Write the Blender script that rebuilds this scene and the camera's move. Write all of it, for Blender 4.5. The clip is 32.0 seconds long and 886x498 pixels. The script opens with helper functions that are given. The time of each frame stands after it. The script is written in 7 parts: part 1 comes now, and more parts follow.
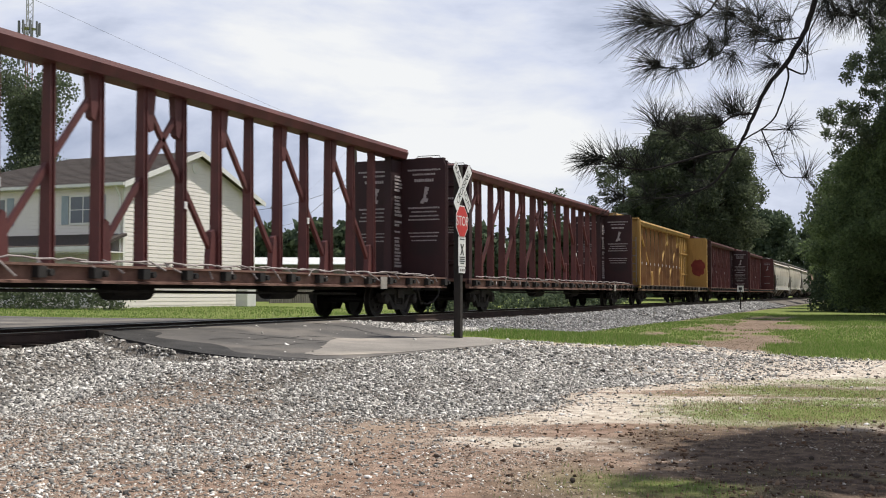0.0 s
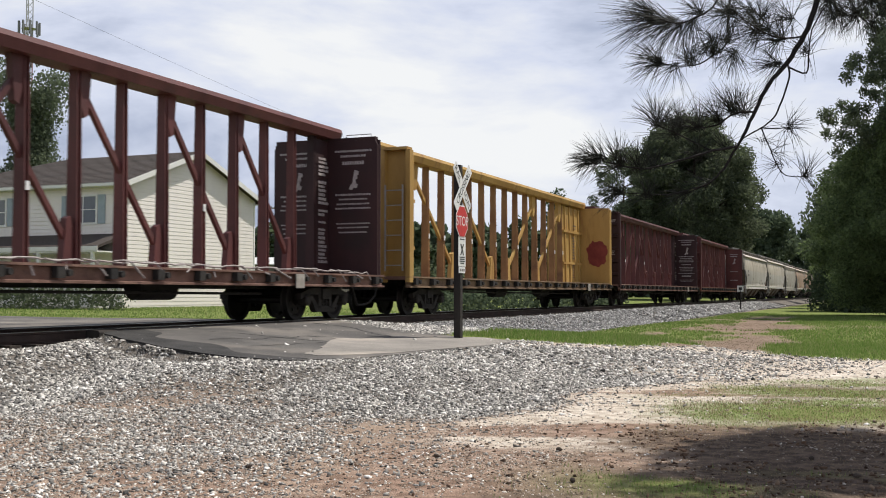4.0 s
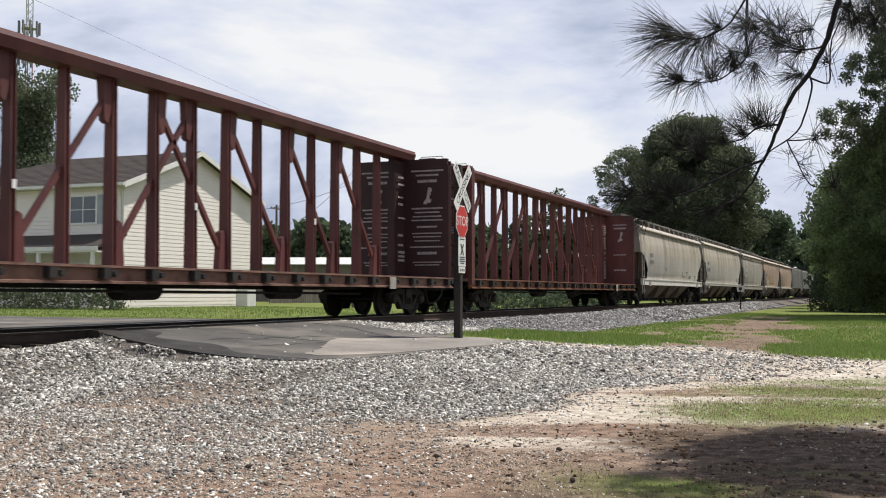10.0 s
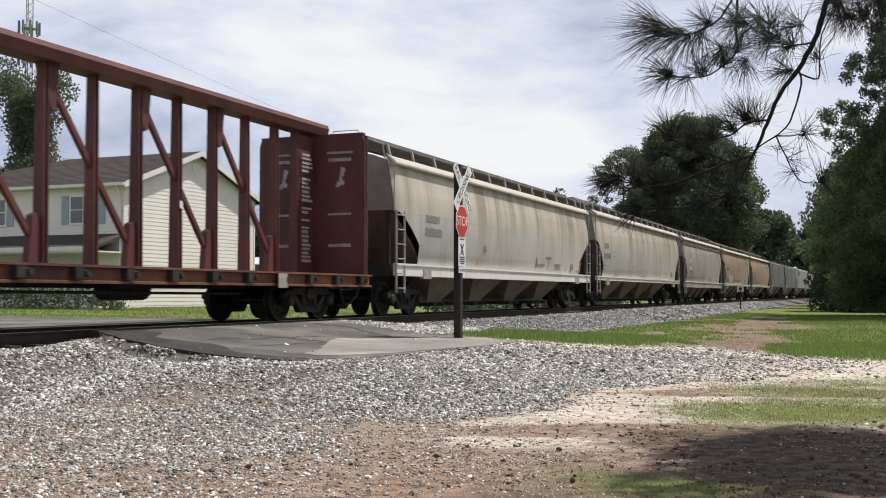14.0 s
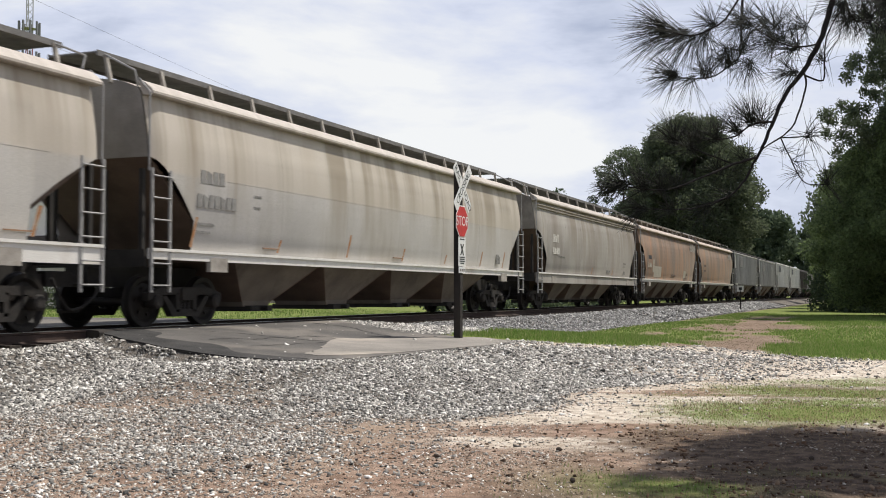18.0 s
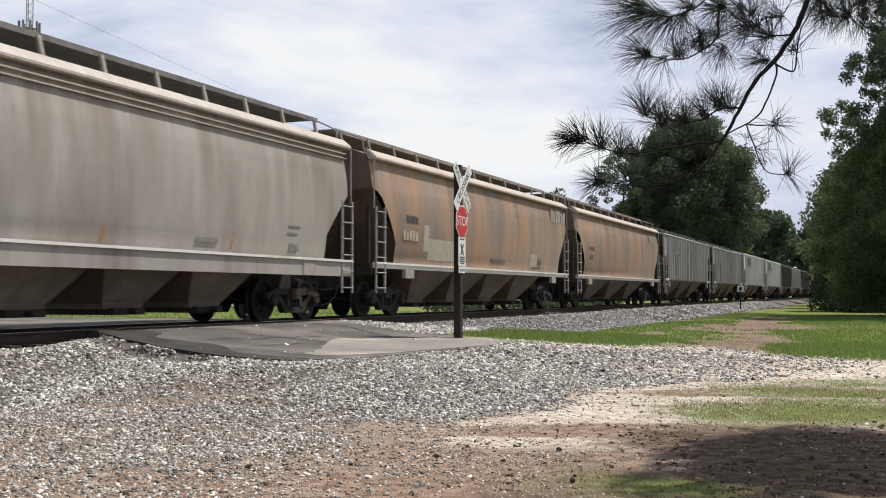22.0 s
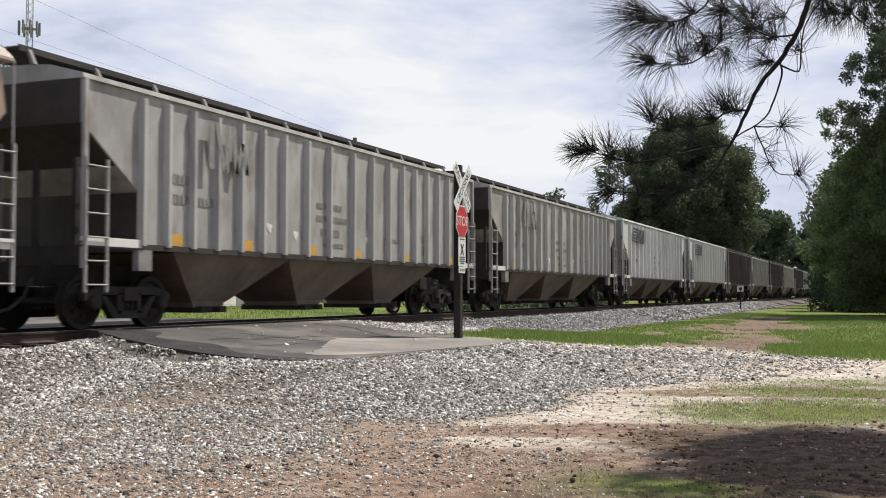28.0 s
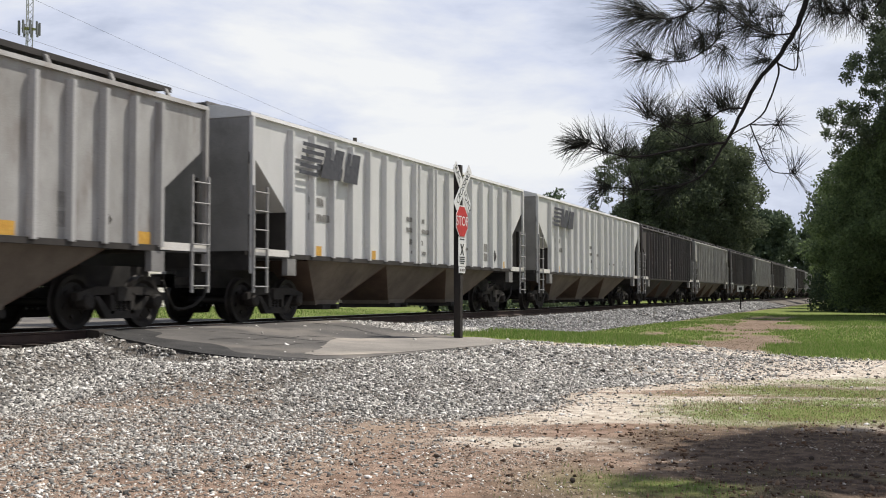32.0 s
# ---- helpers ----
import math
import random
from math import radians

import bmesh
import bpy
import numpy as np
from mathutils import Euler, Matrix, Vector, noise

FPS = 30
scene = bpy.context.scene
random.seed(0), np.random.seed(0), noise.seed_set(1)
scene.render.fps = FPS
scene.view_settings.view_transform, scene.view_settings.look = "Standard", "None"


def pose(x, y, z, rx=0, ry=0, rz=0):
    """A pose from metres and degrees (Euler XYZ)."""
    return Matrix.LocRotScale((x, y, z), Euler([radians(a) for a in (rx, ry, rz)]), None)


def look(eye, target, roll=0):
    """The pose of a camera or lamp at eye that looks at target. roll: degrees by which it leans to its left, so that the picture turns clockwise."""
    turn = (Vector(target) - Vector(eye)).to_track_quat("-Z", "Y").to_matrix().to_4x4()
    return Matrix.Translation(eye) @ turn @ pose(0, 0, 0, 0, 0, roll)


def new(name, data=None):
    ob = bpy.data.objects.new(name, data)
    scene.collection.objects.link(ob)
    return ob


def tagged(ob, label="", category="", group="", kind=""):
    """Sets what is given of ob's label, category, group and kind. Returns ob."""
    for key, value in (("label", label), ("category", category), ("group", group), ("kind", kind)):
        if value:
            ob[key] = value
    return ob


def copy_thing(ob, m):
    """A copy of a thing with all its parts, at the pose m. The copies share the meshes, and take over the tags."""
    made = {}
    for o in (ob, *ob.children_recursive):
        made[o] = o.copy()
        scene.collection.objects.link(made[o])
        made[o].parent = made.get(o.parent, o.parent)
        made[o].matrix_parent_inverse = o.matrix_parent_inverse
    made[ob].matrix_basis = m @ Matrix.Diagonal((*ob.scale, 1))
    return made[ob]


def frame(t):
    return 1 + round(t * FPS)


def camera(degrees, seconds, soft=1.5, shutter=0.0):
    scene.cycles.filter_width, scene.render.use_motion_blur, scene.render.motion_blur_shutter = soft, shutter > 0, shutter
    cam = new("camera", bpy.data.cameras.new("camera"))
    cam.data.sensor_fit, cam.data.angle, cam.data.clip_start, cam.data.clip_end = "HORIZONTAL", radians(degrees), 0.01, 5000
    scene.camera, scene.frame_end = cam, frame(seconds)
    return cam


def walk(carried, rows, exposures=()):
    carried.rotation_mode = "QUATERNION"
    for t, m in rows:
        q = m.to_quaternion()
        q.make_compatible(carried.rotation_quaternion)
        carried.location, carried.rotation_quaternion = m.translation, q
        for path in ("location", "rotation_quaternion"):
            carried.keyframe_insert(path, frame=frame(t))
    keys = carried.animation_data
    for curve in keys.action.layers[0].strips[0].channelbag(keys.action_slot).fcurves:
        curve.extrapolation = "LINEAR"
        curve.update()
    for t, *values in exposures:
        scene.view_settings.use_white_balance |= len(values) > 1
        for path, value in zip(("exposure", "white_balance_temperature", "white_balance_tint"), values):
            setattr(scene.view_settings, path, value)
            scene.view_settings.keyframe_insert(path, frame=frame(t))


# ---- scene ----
cam = camera(44.84, 32.0, soft=1.0, shutter=0.28)
EYE = Vector((0.0, 0.0, 0.6))
YAW, TILT = 22.344, 2.381
VIEW = pose(EYE.x, EYE.y, EYE.z, 90 + TILT, 0, YAW)
walk(cam, [(0.0, VIEW), (32.0, VIEW)], exposures=[(0.0, 0.0), (32.0, 0.0)])

# ---- world and sun ----
SUN_AZ, SUN_EL = 52.0, 60.0
world = bpy.data.worlds.new("sky")
scene.world = world
world.use_nodes = True
nt = world.node_tree
nt.nodes.clear()


def wn(kind, **kw):
    n = nt.nodes.new(kind)
    for k, v in kw.items():
        if k in n.inputs:
            n.inputs[k].default_value = v
    return n


sky = wn("ShaderNodeTexSky")
sky.sky_type, sky.sun_disc = "NISHITA", False
sky.sun_elevation, sky.sun_rotation = radians(SUN_EL), radians(90 - SUN_AZ)
sky_bg = wn("ShaderNodeBackground", Strength=0.09)
nt.links.new(sky.outputs[0], sky_bg.inputs[0])
tc = wn("ShaderNodeTexCoord")
mp = wn("ShaderNodeMapping")
mp.inputs["Scale"].default_value = (1.0, 1.0, 2.6)
mp.inputs["Location"].default_value = (0.35, 0.2, 0.1)
nt.links.new(tc.outputs["Generated"], mp.inputs[0])
big = wn("ShaderNodeTexNoise", Scale=3.1, Detail=9.0, Roughness=0.55, Distortion=0.25)
nt.links.new(mp.outputs[0], big.inputs["Vector"])
shade = wn("ShaderNodeValToRGB")
shade.color_ramp.elements[0].position, shade.color_ramp.elements[0].color = 0.37, (0.43, 0.49, 0.65, 1)
shade.color_ramp.elements[1].position, shade.color_ramp.elements[1].color = 0.61, (0.98, 0.99, 1.0, 1)
mid = shade.color_ramp.elements.new(0.485)
mid.color = (0.73, 0.78, 0.93, 1)
nt.links.new(big.outputs["Fac"], shade.inputs[0])
cloud_bg = wn("ShaderNodeBackground", Strength=0.95)
nt.links.new(shade.outputs[0], cloud_bg.inputs[0])
# cloud sheet closed near the horizon, thinned above the view to cut fill light
sep = wn("ShaderNodeSeparateXYZ")
nt.links.new(tc.outputs["Generated"], sep.inputs[0])
cover = wn("ShaderNodeMapRange")
for k, v in (("From Min", 0.30), ("From Max", 0.85), ("To Min", 0.95), ("To Max", 0.25)):
    cover.inputs[k].default_value = v
nt.links.new(sep.outputs["Z"], cover.inputs["Value"])
mixw = wn("ShaderNodeMixShader")
nt.links.new(cover.outputs[0], mixw.inputs[0])
nt.links.new(sky_bg.outputs[0], mixw.inputs[1])
nt.links.new(cloud_bg.outputs[0], mixw.inputs[2])
outw = wn("ShaderNodeOutputWorld")
nt.links.new(mixw.outputs[0], outw.inputs[0])

sun_data = bpy.data.lights.new("sun", "SUN")
sun_data.energy, sun_data.angle, sun_data.color = 4.8, radians(0.8), (1.0, 0.95, 0.87)
sun = new("sun", sun_data)
sun_way = Vector((math.cos(radians(SUN_AZ)) * math.cos(radians(SUN_EL)), math.sin(radians(SUN_AZ)) * math.cos(radians(SUN_EL)), math.sin(radians(SUN_EL))))
sun.matrix_world = look(sun_way * 80, (0, 0, 0))


# ---- materials ----
def surface(name, a, b, rough=0.8, scale=6.0, stretch=(1, 1, 1), bump=0.2, metal=0.0, grime=None, grime_at=(0.55, 0.75), grime_scale=0.8,
            grime_stretch=(1, 1, 1), fine=60.0, vary=0.0, spec=0.4, upper=None, runs=None):
    """Two-tone surface: broad variation a to b, a fine grain, stains of colour grime, bump."""
    m = bpy.data.materials.new(name)
    m.use_nodes = True
    t = m.node_tree
    bs = t.nodes["Principled BSDF"]
    bs.inputs["Roughness"].default_value, bs.inputs["Metallic"].default_value = rough, metal
    bs.inputs["Specular IOR Level"].default_value = spec
    co = t.nodes.new("ShaderNodeTexCoord")

    def noisy(s, st, detail=5.0):
        mpn = t.nodes.new("ShaderNodeMapping")
        mpn.inputs["Scale"].default_value = st
        t.links.new(co.outputs["Object"], mpn.inputs[0])
        n = t.nodes.new("ShaderNodeTexNoise")
        n.inputs["Scale"].default_value, n.inputs["Detail"].default_value, n.inputs["Roughness"].default_value = s, detail, 0.6
        t.links.new(mpn.outputs[0], n.inputs["Vector"])
        return n.outputs["Fac"]

    def mix(fac, c1, c2):
        x = t.nodes.new("ShaderNodeMix")
        x.data_type = "RGBA"
        for sock, v in ((x.inputs[6], c1), (x.inputs[7], c2)):
            if isinstance(v, tuple):
                sock.default_value = (*v, 1)
            else:
                t.links.new(v, sock)
        if isinstance(fac, float):
            x.inputs[0].default_value = fac
        else:
            t.links.new(fac, x.inputs[0])
        return x.outputs[2]

    def ramp(fac, lo, hi):
        r = t.nodes.new("ShaderNodeMapRange")
        r.inputs["From Min"].default_value, r.inputs["From Max"].default_value = lo, hi
        t.links.new(fac, r.inputs["Value"])
        return r.outputs[0]

    col = mix(ramp(noisy(scale, stretch), 0.35, 0.65), a, b)
    grain = noisy(fine, (1, 1, 1), 3.0)
    g = t.nodes.new("ShaderNodeMix")
    g.data_type, g.blend_type = "RGBA", "MULTIPLY"
    g.inputs[0].default_value = 0.35
    t.links.new(col, g.inputs[6])
    t.links.new(ramp(grain, 0.2, 0.6), g.inputs[7])
    col = g.outputs[2]
    if grime:
        col = mix(ramp(noisy(grime_scale, grime_stretch, 6.0), *grime_at), col, grime)
    if upper or runs:
        axes = t.nodes.new("ShaderNodeSeparateXYZ")
        t.links.new(co.outputs["Object"], axes.inputs[0])
    if upper:  # a film of dust above the seam
        col = mix(ramp(axes.outputs["Z"], 2.68, 2.76), col, mix(0.55, col, upper))
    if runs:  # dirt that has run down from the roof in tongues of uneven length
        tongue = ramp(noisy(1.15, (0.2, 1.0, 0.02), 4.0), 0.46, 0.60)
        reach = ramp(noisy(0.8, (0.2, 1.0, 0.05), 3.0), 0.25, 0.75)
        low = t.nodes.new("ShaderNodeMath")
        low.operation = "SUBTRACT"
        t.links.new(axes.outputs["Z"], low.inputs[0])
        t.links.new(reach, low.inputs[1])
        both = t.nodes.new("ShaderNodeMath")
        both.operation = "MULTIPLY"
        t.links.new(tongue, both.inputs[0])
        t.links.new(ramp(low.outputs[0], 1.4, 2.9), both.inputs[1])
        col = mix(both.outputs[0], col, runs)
    if vary:
        inf = t.nodes.new("ShaderNodeObjectInfo")
        hs = t.nodes.new("ShaderNodeHueSaturation")
        r = t.nodes.new("ShaderNodeMapRange")
        r.inputs["To Min"].default_value, r.inputs["To Max"].default_value = 1 - vary, 1 + vary
        t.links.new(inf.outputs["Random"], r.inputs["Value"])
        t.links.new(r.outputs[0], hs.inputs["Value"])
        t.links.new(col, hs.inputs["Color"])
        col = hs.outputs[0]
    t.links.new(col, bs.inputs["Base Color"])
    if bump:
        bp = t.nodes.new("ShaderNodeBump")
        bp.inputs["Strength"].default_value, bp.inputs["Distance"].default_value = bump, 0.02
        t.links.new(grain, bp.inputs["Height"])
        t.links.new(bp.outputs[0], bs.inputs["Normal"])
    return m


def island(name, c1, c2, rough=0.9, spec=0.2, trans=0.0, third=None):
    """Colour that changes from piece to piece of one mesh."""
    m = bpy.data.materials.new(name)
    m.use_nodes = True
    t = m.node_tree
    bs = t.nodes["Principled BSDF"]
    geo = t.nodes.new("ShaderNodeNewGeometry")
    cr = t.nodes.new("ShaderNodeValToRGB")
    cr.color_ramp.elements[0].color, cr.color_ramp.elements[1].color = (*c1, 1), (*c2, 1)
    if third:
        e = cr.color_ramp.elements.new(0.82)
        e.color = (*c2, 1)
        cr.color_ramp.elements[-1].color = (*third, 1)
    t.links.new(geo.outputs["Random Per Island"], cr.inputs[0])
    t.links.new(cr.outputs[0], bs.inputs["Base Color"])
    bs.inputs["Roughness"].default_value, bs.inputs["Specular IOR Level"].default_value = rough, spec
    if trans:
        tr = t.nodes.new("ShaderNodeBsdfTranslucent")
        t.links.new(cr.outputs[0], tr.inputs[0])
        ms = t.nodes.new("ShaderNodeMixShader")
        ms.inputs[0].default_value = trans
        t.links.new(bs.outputs[0], ms.inputs[1])
        t.links.new(tr.outputs[0], ms.inputs[2])
        t.links.new(ms.outputs[0], t.nodes["Material Output"].inputs[0])
    return m


STREAK = (0.9, 0.85, 0.20)
FINE_STREAK = (0.9, 3.2, 0.20)
